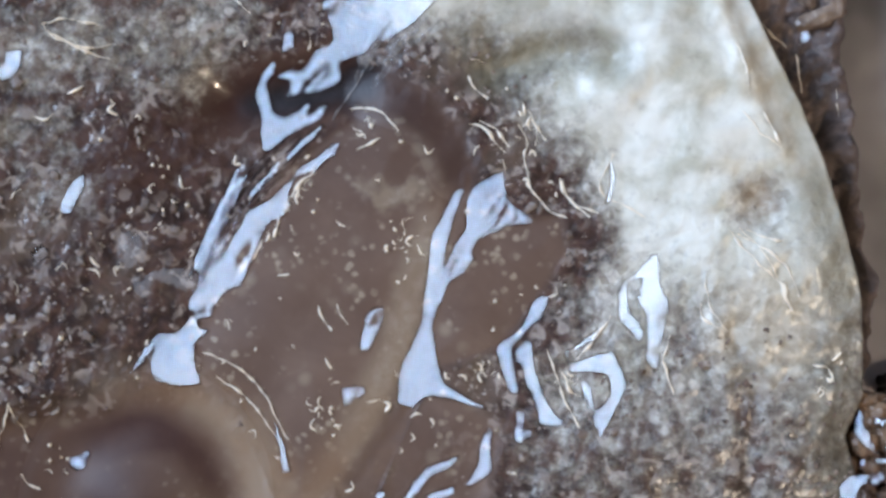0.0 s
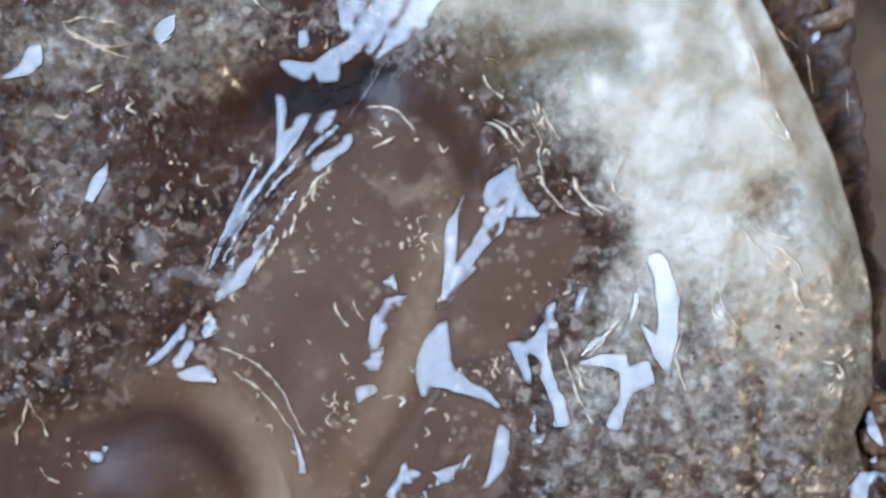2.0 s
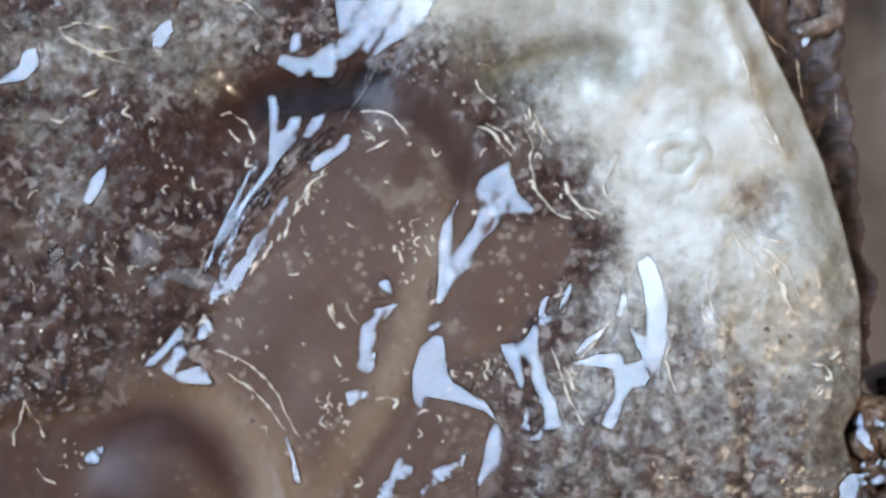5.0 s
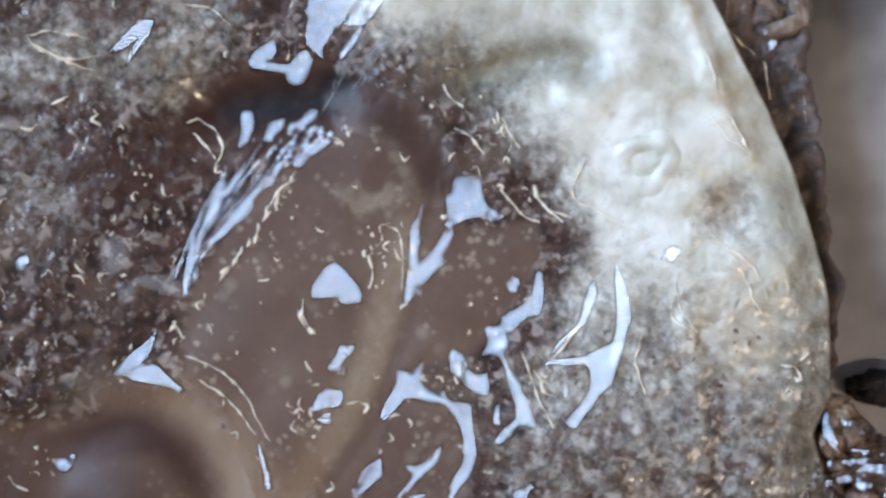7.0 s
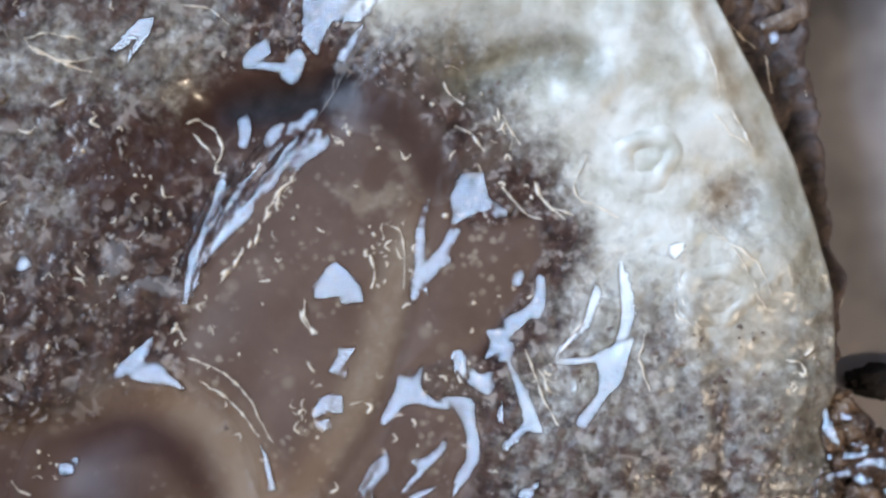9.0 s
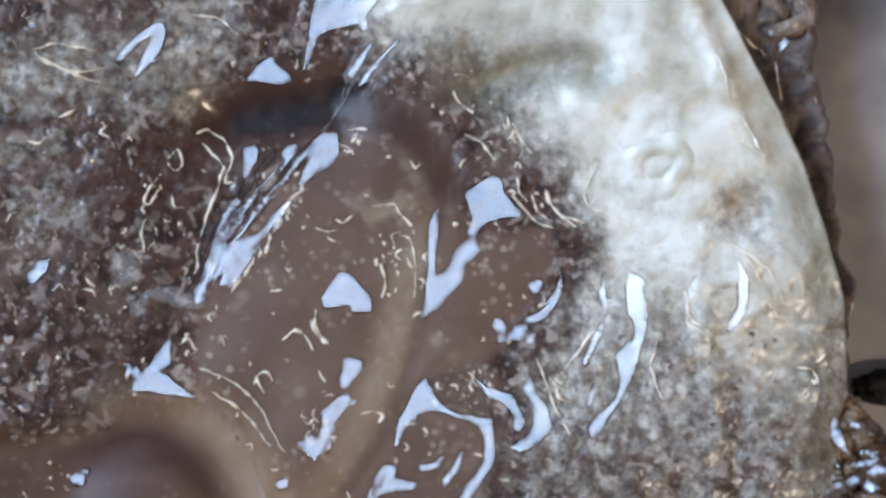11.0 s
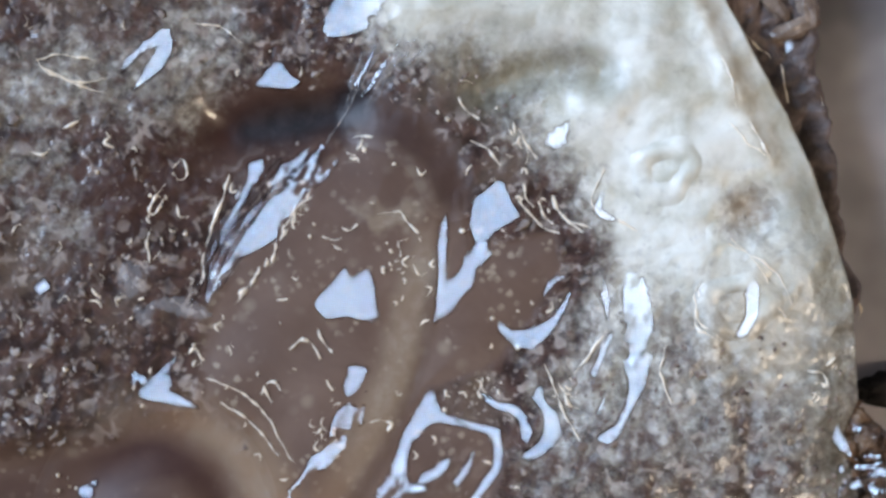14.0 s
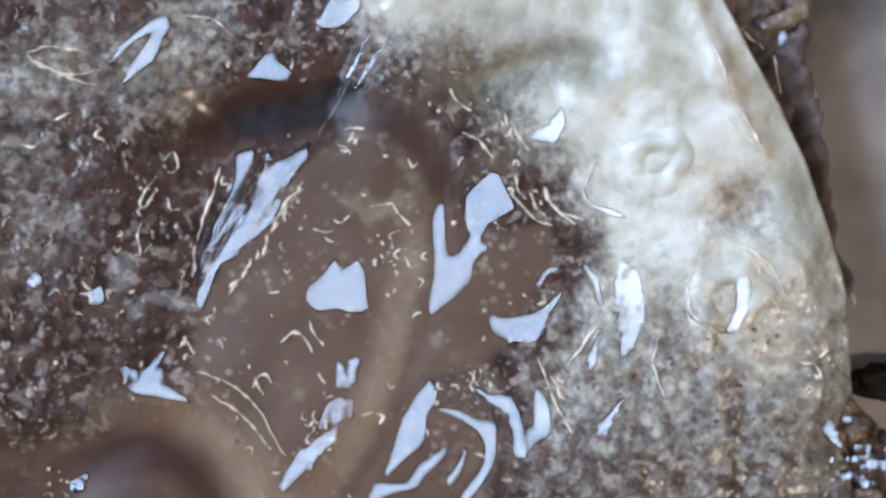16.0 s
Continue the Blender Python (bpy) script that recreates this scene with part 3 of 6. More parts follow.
    verts[:, 2] += height(verts[:, 0] + centre[0], verts[:, 1] + centre[1]) - float(height(centre[0], centre[1]))
    ob = mesh_object(name, verts * MM, faces, FLESH, root, "milky white ring-shaped wart")
    maps = list(zones(verts[:, 0] + centre[0], verts[:, 1] + centre[1]))
    ring = np.exp(-((np.hypot(verts[:, 0], verts[:, 1]) - radius) / (0.5 * radius)) ** 2)
    maps[0] = np.clip(maps[0] + 0.12 * ring - 0.05, 0, 1)
    maps[1] = np.maximum(maps[1], 0.6 * ring)
    pool = np.exp(-(np.hypot(verts[:, 0], verts[:, 1]) / (0.5 * radius)) ** 2)
    maps[5], maps[6] = np.maximum(maps[5], 0.5 * pool), np.maximum(maps[6], (0.25 + dip * 0.7) * pool)
    for key, values in zip(("white", "smooth", "ochre", "red", "dull", "cream", "olive", "black"), maps):
        ob.data.attributes.new(key, "FLOAT", "POINT").data.foreach_set("value", values.astype(np.float32))
    z = float(height(centre[0], centre[1])) + 7.0
    return ob, (centre[0], centre[1], z)


def rim():
    """The dark wet edge that runs beside the mantle."""
    d = 0.14
    gx, gy = np.meshgrid(np.arange(9.0, 27.5, d), np.arange(-19, 19, d))
    ey = [p[1] for p in OUTER[::-1]]
    inner = np.interp(gy, ey, [p[0] for p in OUTER[::-1]])
    outer = np.interp(gy, [-20, -9.0, -2.0, 6.0, 12.0, 20.0], [24.8, 23.8, 24.1, 23.3, 22.2, 21.4]) + wave(gx * 0, gy, 1.6, 31) * 0.7
    side = np.minimum(gx - inner + 1.5, outer - gx)
    z = -2.6 + wave(gx, gy, 2.2, 33) * 1.3 + wave(gx, gy, 0.6, 35) * 0.5 + 1.0 * np.exp(-((outer - gx - 1.1) / 0.7) ** 2)
    z = z - 5.6 * (1 - step(side, -0.3, 0.8)) - 6.0 * (gx < inner - 1.4)
    z = np.maximum(z, -7.0)
    rows, cols = gx.shape
    index = np.arange(rows * cols).reshape(rows, cols)
    keep = (side[:-1, :-1] > -0.5) & ~((z[:-1, :-1] < -6.9) & (z[1:, 1:] < -6.9) & (z[1:, :-1] < -6.9) & (z[:-1, 1:] < -6.9))
    r, c = np.nonzero(keep)
    quads = np.c_[index[r, c], index[r, c + 1], index[r + 1, c + 1], index[r + 1, c]]
    used, flat = np.unique(quads, return_inverse=True)
    pts = np.c_[gx.ravel(), gy.ravel(), z.ravel()][used] * MM
    root = tagged(new("bark_strip"), "dark brown wet strip of bark beside the animal's mantle", "bark")
    mesh_object("bark", pts, flat.reshape(-1, 4).tolist(), RIM, root)
    for (x, y), (sx, sy), turn, seed in (((20.2, 13.2), (1.6, 0.55), 20, 1.0), ((21.0, 14.6), (0.6, 1.5), 10, 2.0), ((19.0, 14.7), (0.5, 1.4), 40, 3.0)):
        bm = bmesh.new()
        bmesh.ops.create_icosphere(bm, subdivisions=4, radius=1)
        c, d = math.cos(radians(turn)), math.sin(radians(turn))
        for v in bm.verts:
            q = v.co * (1 + 0.25 * noise.noise(v.co * 1.8 + Vector((seed, 0, 0))) + 0.1 * noise.noise(v.co * 5))
            u, w = q.x * sx, q.y * sy
            v.co = Vector((x + u * c - w * d, y + u * d + w * c, -2.3 + q.z * 0.5)) * MM
        knot = part("knot", bm, KNOT, root, "tan wet knot")
        knot.data.shade_smooth()
    return root


def crumb(centre, sizes, label, seed, material=None):
    """A lumpy wet crumb of earth that stands on the floor."""
    bm = bmesh.new()
    bmesh.ops.create_icosphere(bm, subdivisions=5, radius=1)
    foot = -7.0
    for v in bm.verts:
        p = v.co.copy()
        lump = 1 + 0.42 * noise.noise(p * 1.6 + Vector((seed, 0, 0))) + 0.16 * noise.noise(p * 4.3 + Vector((0, seed, 0))) + 0.07 * noise.noise(p * 10)
        v.co = Vector((p.x * sizes[0] * lump, p.y * sizes[1] * lump, p.z * sizes[2] * lump))
        if p.z < -0.2:
            v.co.z = v.co.z + (p.z + 0.2) * 9
        v.co.z = max(v.co.z + sizes[3], foot) * MM
        v.co.x, v.co.y = (v.co.x + centre[0]) * MM, (v.co.y + centre[1]) * MM
    ob = part("earth_crumb", bm, material or CRUMB)
    ob.data.shade_smooth()
    return tagged(ob, label, "earth crumb", "earth crumbs")


def spline(pts, n):
    """A smooth line through a few places."""
    p = [Vector((a[0], a[1])) for a in pts]
    p = [2 * p[0] - p[1], *p, 2 * p[-1] - p[-2]]
    out = []
    spans = len(p) - 3
    for i in range(n):
        u = spans * i / (n - 1)
        k = min(int(u), spans - 1)
        t = u - k
        a, b, c, d = p[k:k + 4]
        out.append(0.5 * (2 * b + (c - a) * t + (2 * a - 5 * b + 4 * c - d) * t * t + (3 * b - a - 3 * c + d) * t ** 3))
    return out


MOVING = []


def film(label, spine, widths, rows=(), ragged=0.4, seed=1, slope=None, material=None, base=None):
    """A sheet of clear slime with a ragged edge, its slope fitted to mirror the window into the camera unless one is
    given.

    rows: seconds, drift in x and y (mm), and how far it leans away from the window (degrees)."""
    n, m = 56, 14
    line = spline(spine, n)
    rng = random.Random(seed * 7 + len(widths))
    tops = []
    for i, p in enumerate(line):
        a, b = line[max(i - 1, 0)], line[min(i + 1, n - 1)]
        t = (b - a).normalized()
        side = Vector((-t.y, t.x))
        u = i / (n - 1) * (len(widths) - 1)
        k = min(int(u), len(widths) - 2)
        w = widths[k] + (widths[k + 1] - widths[k]) * (u - k)
        saw = (i * 0.244 + 0.17 * seed) % 1.0
        left = w * (1 + 1.3 * ragged * noise.noise((i * 0.18, seed * 3.1, 0)) + 0.25 * ragged * (rng.random() - 0.5))
        right = w * (1 + 1.3 * ragged * noise.noise((i * 0.18, seed * 5.7, 9)) + 1.5 * ragged * (saw * saw - 0.4) + 0.4 * ragged * (rng.random() - 0.5))
        end = min(1.0, ((min(i, n - 1 - i) + 0.25) / 5.0) ** 0.7)
        left, right = left * end, right * end
        for j in range(m + 1):
            s = j / m
            q = p + side * (left * (1 - s) - right * s)
            if i < 4 or i > n - 5:
                q = q + t * 0.5 * w * ragged * noise.noise((j * 0.9, seed * 2.3, float(i > 4)))
            tops.append((q.x, q.y))
    faces = [(i * (m + 1) + j, i * (m + 1) + j + 1, (i + 1) * (m + 1) + j + 1, (i + 1) * (m + 1) + j) for i in range(n - 1) for j in range(m)]
    border = [j for j in range(m + 1)] + [i * (m + 1) + m for i in range(1, n)] + [(n - 1) * (m + 1) + j for j in range(m - 1, -1, -1)] \
        + [i * (m + 1) for i in range(n - 2, 0, -1)]
    return lay(label, tops, faces, border, rows, slope, material, base)


def tear(rel, faces, mid):
    """Slits along the pull of the slime and holes where it has torn: the largest sheet left, and the loose shreds."""
    faces = list(faces)
    if float(np.ptp(rel @ np.array((0.85, -0.53)))) < 0.5:
        return faces, []
    kept = []
    for f in faces:
        c = rel[list(f)].mean(0)
        u, v = c[0] * 0.53 + c[1] * 0.85, c[0] * 0.85 - c[1] * 0.53
        if noise.noise((u * 0.55, v * 2.3, mid.x * 3.7)) + 0.5 * noise.noise((u * 2.2, v * 5.0, mid.y * 2.9)) < 0.36:
            kept.append(f)
    root = list(range(len(rel)))

    def find(k):
        while root[k] != k:
            root[k] = root[root[k]]
            k = root[k]
        return k

    for f in kept:
        for k in f[1:]:
            root[find(k)] = find(f[0])
    pieces = {}
    for f in kept:
        pieces.setdefault(find(f[0]), []).append(f)
    pieces = sorted(pieces.values(), key=len, reverse=True)
    return pieces[0], [p for p in pieces[1:4] if len(p) > 0.06 * len(faces)]


def skirted(rel, plane, ground, lift, faces, border):
    """The points and faces of a sheet, with a rim where its edge is the slime's own."""
    verts = [(a * MM, b * MM, c * MM) for (a, b), c in zip(rel, plane)]
    faces = list(faces)
    sides = {frozenset((f[i - 1], f[i])) for f in faces for i in range(len(f))}
    start, count = len(verts), len(border)
    ring = [Vector(rel[k]) for k in border]
    sense = sum(ring[i].cross(ring[(i + 1) % count]) for i in range(count))
    sense = 1.0 if sense > 0 else -1.0
    flat = len(faces)
    foot = []
    for i, k in enumerate(border):
        way = ring[(i + 1) % count] - ring[i - 1]
        out = Vector((way.y, -way.x)).normalized() * 0.085 * sense if way.length > 1e-6 else Vector((0, 0))
        low = min(float(ground[k]), float(plane[k] + lift)) - 0.15 - lift
        edge = max(float(plane[k]) - 0.12, low)
        verts.append((verts[k][0] + out.x * MM, verts[k][1] + out.y * MM, edge * MM))
        foot.append((verts[-1][0], verts[-1][1], low * MM))
    verts += foot
    bands = (border, [start + i for i in range(count)], [start + count + i for i in range(count)])
    for i in range(count):
        j = (i + 1) % count
        if frozenset((border[i], border[j])) not in sides:
            continue
        for a, b in zip(bands, bands[1:]):
            faces.append((a[i], b[i], b[j], a[j]))
    return (flat, *picked(verts, faces))


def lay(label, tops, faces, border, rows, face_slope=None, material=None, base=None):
    """Lays a sheet of slime on the skin, tilted to mirror the window into the camera unless a slope is given, with a
    rim that goes down to the skin.
    """
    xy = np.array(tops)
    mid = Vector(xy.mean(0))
    # Default slope is fitted to the camera's view, so the window shows in the sheet.
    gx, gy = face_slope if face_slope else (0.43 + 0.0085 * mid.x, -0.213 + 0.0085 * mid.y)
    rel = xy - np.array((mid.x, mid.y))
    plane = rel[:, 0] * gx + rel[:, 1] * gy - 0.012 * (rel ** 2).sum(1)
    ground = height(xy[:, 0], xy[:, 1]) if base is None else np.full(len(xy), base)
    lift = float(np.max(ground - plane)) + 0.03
    faces, shreds = tear(rel, faces, mid) if material is None else (list(faces), [])
    sheets = [skirted(rel, plane, ground, lift, f, border) for f in (faces, *shreds)]
    ob = None
    for flat, verts, faces in sheets:
        piece = mesh_object("shred" if ob else "slime_film", verts, faces, material or FILM, ob)
        piece.visible_shadow = False
        if material is None:
            piece.data.materials.append(EDGE_OUTLINE)
            piece.data.materials.append(FOOT)
        for n, face in enumerate(list(piece.data.polygons)[flat:]):
            face.use_smooth = False
            face.material_index = 1 + n % 2 if material is None else 0
        ob = ob or piece
    tagged(ob, label, "slime", "slime films on the animal")
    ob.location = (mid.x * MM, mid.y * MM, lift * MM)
    if rows:
        full = list(rows)
        if full[0][0] > 0:
            full.insert(0, (0.0, *full[0][1:]))
        if full[-1][0] < 16:
            full.append((16.0, *full[-1][1:]))
        MOVING.append((ob, [(t, pose((mid.x + dx) * MM, (mid.y + dy) * MM, lift * MM, 0, lean, 0)) for t, dx, dy, lean in full]))
    return ob


def patch(label, corners, rows=(), bow=0.10, jag=0.05, seed=1, base=None):
    """A sheet of slime drawn out to sharp corners, its sides bowed inwards and ragged."""
    rng = random.Random(seed)
    mid = Vector((sum(c[0] for c in corners) / len(corners), sum(c[1] for c in corners) / len(corners)))
    rim_line = []
    for k, a in enumerate(corners):
        a, b = Vector(a), Vector(corners[(k + 1) % len(corners)])
        size = (b - a).length
        n = max(3, int(size / 0.11))
        inward = Vector((-(b - a).y, (b - a).x)).normalized()
        if inward.dot(mid - (a + b) / 2) < 0:
            inward = -inward
        rough = rng.random() < 0.5
        for i in range(n):
            u = i / n
            saw = ((u * size * 2.3 + seed * 0.37) % 1.0) - 0.5 if rough else 0.0
            q = a.lerp(b, u) + inward * (bow * size * 4 * u * (1 - u) + jag * min(1, 4 * u * (1 - u) + 0.1) * (2.2 * saw + 1.6 * noise.noise((q_key(a, u), seed, k))))
            rim_line.append(q)
    tops = [tuple(mid)]
    rings = 11
    for r in range(1, rings + 1):
        tops += [tuple(mid.lerp(q, r / rings)) for q in rim_line]
    count = len(rim_line)
    faces = [(0, 1 + i, 1 + (i + 1) % count) for i in range(count)]
    for r in range(rings - 1):
        o, q = 1 + r * count, 1 + (r + 1) * count
        faces += [(o + i, q + i, q + (i + 1) % count, o + (i + 1) % count) for i in range(count)]
    return lay(label, tops, faces, [1 + (rings - 1) * count + i for i in range(count)], rows, base=base)


def picked(verts, faces):
    """The points that some faces use, and those faces."""
    used = sorted({k for f in faces for k in f})
    place = {k: n for n, k in enumerate(used)}
    return [verts[k] for k in used], [tuple(place[k] for k in f) for f in faces]


def slit(p, key, jag):
    """Whether the slime is torn here: narrow slits along its pull, broad holes where it is much torn."""
    a, b = p.x * 0.53 + p.y * 0.85, p.x * 0.85 - p.y * 0.53
    return noise.noise((a * 0.5, b * 2.6, key)) + 0.5 * noise.noise((a * 1.9, b * 5.5, key + 3.0)) > 0.34 - 0.75 * (jag - 1)


def sheet(label, corners, rows, jag=1.0):
    """A flat sheet of slime with a ragged outline, shaped and tilted to give one window highlight in the camera's view.
    It stays tilted from the first row to the last and sinks flat into the skin before and after; rows: seconds and its
    creep in x and y (mm)."""
    ring = [Vector(c) for c in corners]
    if sum(ring[i - 1].cross(ring[i]) for i in range(len(ring))) < 0:
        ring.reverse()
    key = ring[0].x * 3.1 + ring[0].y * 1.7
    drawn = []
    for i, p in enumerate(ring):
        a, b = (p - ring[i - 1]).normalized(), (p - ring[(i + 1) % len(ring)]).normalized()
        sharp = a.cross(-b) > 0 and a.dot(b) > 0.1
        drawn.append(p + (a + b).normalized() * 0.16 * a.dot(b) if sharp else p)
    ring = drawn
    line, run = [], 0.0
    for i, a in enumerate(ring):
        b, before, after = ring[(i + 1) % len(ring)], ring[i - 1], ring[(i + 2) % len(ring)]
        size = (b - a).length
        n = max(2, int(size / 0.11))
        side = Vector(((b - a).y, -(b - a).x)).normalized()
        run += size
        for k in range(n):
            u = k / n
            soft = a.lerp(b, u) + ((b - before) * (1 - u) - (after - a) * u) * 0.12 * u * (1 - u)
            tooth = max(0.0, noise.noise((soft.x * 0.9, soft.y * 0.9, key))) * ((run + u * size) * 2.1 % 1.0) ** 2
            line.append(soft + side * jag * (0.75 * tooth - 0.03 + 0.05 * noise.noise((soft.x * 8.0, soft.y * 8.0, key))))
    inner = []
    if jag >= 1:
        (x0, y0), (x1, y1) = np.min(corners, 0), np.max(corners, 0)
        u, v = np.meshgrid(np.arange(x0, x1, 0.13), np.arange(y0, y1, 0.13))
        deep = depth(u, v, [tuple(c) for c in line]) > 0.07
        inner = [Vector(p) for p in zip(u[deep], v[deep])]
    spots, _, faces, came, _, _ = delaunay_2d_cdt(line + inner, [], [list(range(len(line)))], 1, 1e-5)
    if jag >= 1:
        faces = [f for f in faces if not slit(sum((spots[k] for k in f), Vector((0, 0))) / len(f), key, jag)]
    place = {old: n for n, olds in enumerate(came) for old in olds}
    border = [place[i] for i in range(len(line))]
    faces = [tuple(f) if (spots[f[1]] - spots[f[0]]).cross(spots[f[2]] - spots[f[0]]) > 0 else tuple(f[::-1]) for f in faces]
    xy = np.array([tuple(v) for v in spots])
    mid = np.array(corners).mean(0)
    # Tilt set to throw the window's reflection into the camera.
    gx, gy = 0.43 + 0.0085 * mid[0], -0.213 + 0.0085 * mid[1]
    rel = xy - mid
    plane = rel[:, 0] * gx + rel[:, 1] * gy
    ground = height(xy[:, 0], xy[:, 1])
    (x0, y0), (x1, y1) = xy.min(0), xy.max(0)
    u, v = np.meshgrid(np.arange(x0, x1 + 0.2, 0.2), np.arange(y0, y1 + 0.2, 0.2))
    inside = depth(u, v, [tuple(c) for c in corners]) > -0.1
    u, v = u[inside], v[inside]
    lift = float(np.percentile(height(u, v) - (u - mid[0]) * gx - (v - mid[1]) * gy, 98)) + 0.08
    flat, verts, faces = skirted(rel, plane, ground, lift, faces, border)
    ob = mesh_object("slime_film", *picked(verts, faces[:flat]), FILM, smooth=False)
    rim_part = mesh_object("rim", *picked(verts, faces[flat:]), EDGE_OUTLINE, ob, "dark wet edge of the film", smooth=False)
    rim_part.data.materials.append(FOOT)
    for n, face in enumerate(rim_part.data.polygons):
        face.material_index = n % 2
    ob.visible_shadow = rim_part.visible_shadow = False
    tagged(ob, label, "slime", "slime films on the animal")
    (on, *first), (off, *last) = rows[0], rows[-1]
    tilt = (0.0, 0.0, lift)
    # Settled pose sinks the sheet into the skin and puts its highlight out.
    settled = (math.degrees(math.atan(-gy)), math.degrees(math.atan(gx / math.hypot(1, gy))), float(np.percentile(height(u, v), 4)) - 0.3)
    full = [(t, x, y, tilt) for t, x, y in rows]
    if on > 0:
        full = [(0.0, *first, settled), (on - 0.45, *first, settled), (on + 0.15, *first, tilt)] + full[1:]
    if off < 16:
        full = full[:-1] + [(off - 0.15, *last, tilt), (off + 0.45, *last, settled), (16.0, *last, settled)]
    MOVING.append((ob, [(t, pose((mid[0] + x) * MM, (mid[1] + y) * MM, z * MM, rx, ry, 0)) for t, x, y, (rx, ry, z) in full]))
    return ob


def q_key(a, u):
    return a.x * 1.7 + u * 6.0


def thread(pts, radius=0.065, lift=0.05, material=None, base=None, label="thin pale golden thread standing for a lamp glint on wet skin", span=(0, 16)):
    """A thin round thread on the skin, a painted glint or a slime strand, that sinks into it outside its span of
    seconds.
    """
    n, m = 22, 6
    line = spline(pts, n)
    size = (line[-1] - line[0]).length
    for i, p in enumerate(line):
        p += Vector((noise.noise((p.x * 1.3, p.y * 1.3, 3.0)), noise.noise((p.x * 1.3, p.y * 1.3, 8.0)))) * min(0.16, 0.1 * size)
    z = (height(np.array([p.x for p in line]), np.array([p.y for p in line])) if base is None else np.full(n, base)) + lift
    for _ in range(3):
        z[1:-1] = np.maximum(z[1:-1], (z[:-2] + z[2:]) / 2)
    mid = line[n // 2]
    verts, faces = [], []
    for i, p in enumerate(line):
        a, b = line[max(i - 1, 0)], line[min(i + 1, n - 1)]
        t = (b - a).normalized()
        r = radius * (0.35 + 0.65 * math.sin(math.pi * (0.08 + 0.84 * i / (n - 1)))) * (0.3 + 1.9 * max(0.0, 0.28 + noise.noise((p.x * 1.9, p.y * 1.9, 5.0))) + 0.2 * math.sin(i * 2.1 + p.x))
        for j in range(m):
            c = 2 * math.pi * j / m
            verts.append(((p.x - mid.x - t.y * r * math.cos(c)) * MM, (p.y - mid.y + t.x * r * math.cos(c)) * MM, (z[i] + r * math.sin(c)) * MM))
    for i in range(n - 1):
        for j in range(m):
            k = (j + 1) % m
            faces.append((i * m + j, i * m + k, (i + 1) * m + k, (i + 1) * m + j))
    faces += [tuple(range(m)), tuple(range((n - 1) * m, n * m))[::-1]]
    ob = mesh_object("glint_or_slime_thread", verts, faces, material or GLINT)
    ob.location = (mid.x * MM, mid.y * MM, 0)
    on, off = span
    rows = [(on, 0.0), (off, 0.0)]
    if on > 0:
        rows = [(0.0, -0.4), (on - 0.6, -0.4)] + rows
    if off < 16:
        rows = rows + [(off + 0.6, -0.4), (16.0, -0.4)]
    if span != (0, 16):
        MOVING.append((ob, [(t, pose(mid.x * MM, mid.y * MM, dz * MM)) for t, dz in rows]))
    return tagged(ob, label, "slime thread", "slime threads")


# ---- the place ----
room()
BODY = animal()
grains(BODY)
WARTS = [papilla(BODY, "wart", (11.60, 4.89), 1.35, 0.15, 0.20), papilla(BODY, "wart", (15.49, -2.70), 1.55, 0.20, 0.5)]
BARK = rim()
R, K2, G2 = "reddish-brown wet crumb of earth beside the mantle", "dark wet crumb of earth with pale flecks", "grey-brown wet crumb of earth"
CRUMBS = [crumb(c, size, label, seed) for c, size, label, seed in (
    ((23.0, -9.3), (1.1, 0.75, 0.9, -0.9), R, 3.0), ((23.9, -10.5), (0.9, 1.2, 1.2, -1.0), R, 4.0), ((22.2, -8.5), (1.3, 0.5, 0.7, -0.8), R, 5.0),
    ((21.3, -8.9), (0.7, 0.5, 0.6, -0.9), R, 6.0), ((22.5, -10.9), (0.8, 0.9, 0.8, -0.9), K2, 7.0), ((24.6, -12.6), (1.3, 0.9, 1.1, -1.0), K2, 8.0),
    ((23.2, -12.4), (0.9, 0.8, 0.9, -1.1), K2, 9.0), ((25.3, -11.4), (0.8, 1.0, 0.8, -1.3), R, 10.0), ((22.3, -13.9), (0.9, 1.1, 0.9, -1.0), G2, 11.0),
    ((24.2, -14.3), (1.2, 0.9, 1.0, -0.9), K2, 12.0), ((21.5, -12.3), (0.6, 0.8, 0.7, -1.0), G2, 13.0), ((25.9, -13.6), (0.9, 1.1, 0.8, -1.2), R, 14.0))]
# Added dark lump in place of the shaded gap beside the crumbs.
CRUMBS.append(crumb((27.2, -8.3), (2.2, 1.0, 0.8, -5.9), "flat black-brown lump standing for the dark gap by the crumbs", 15.0, GAP_SHADE))
# Clear films added and tilted to show glints of the window.
D = "clear film for a glint on the debris beside the mantle"
DRIFT = [(0, 0.35, 0.14, 0), (2, 0.44, 0.03, 0), (4, 0.53, -0.12, 0), (6.5, 0.35, -0.08, 0), (8.5, 0, 0, 0), (11, -0.27, -0.06, 0), (13, -0.56, -0.03, 0),
         (14, -0.71, -0.05, 0), (16, -0.88, -0.02, 0)]
patch(D, [(21.89, -8.92), (22.27, -10.33), (22.65, -11.48), (21.95, -10.84), (21.34, -10.07)], DRIFT, 0.06, 0.04, 59, 0.1)
patch(D, [(23.26, -12.51), (24.06, -11.87), (24.89, -11.74), (25.08, -12.64), (24.38, -12.32)], DRIFT, 0.08, 0.04, 60, 0.1)
patch(D, [(22.39, -12.83), (23.04, -12.38), (23.29, -12.76), (22.65, -13.15)], DRIFT, 0.05, 0.03, 64, 0.1)
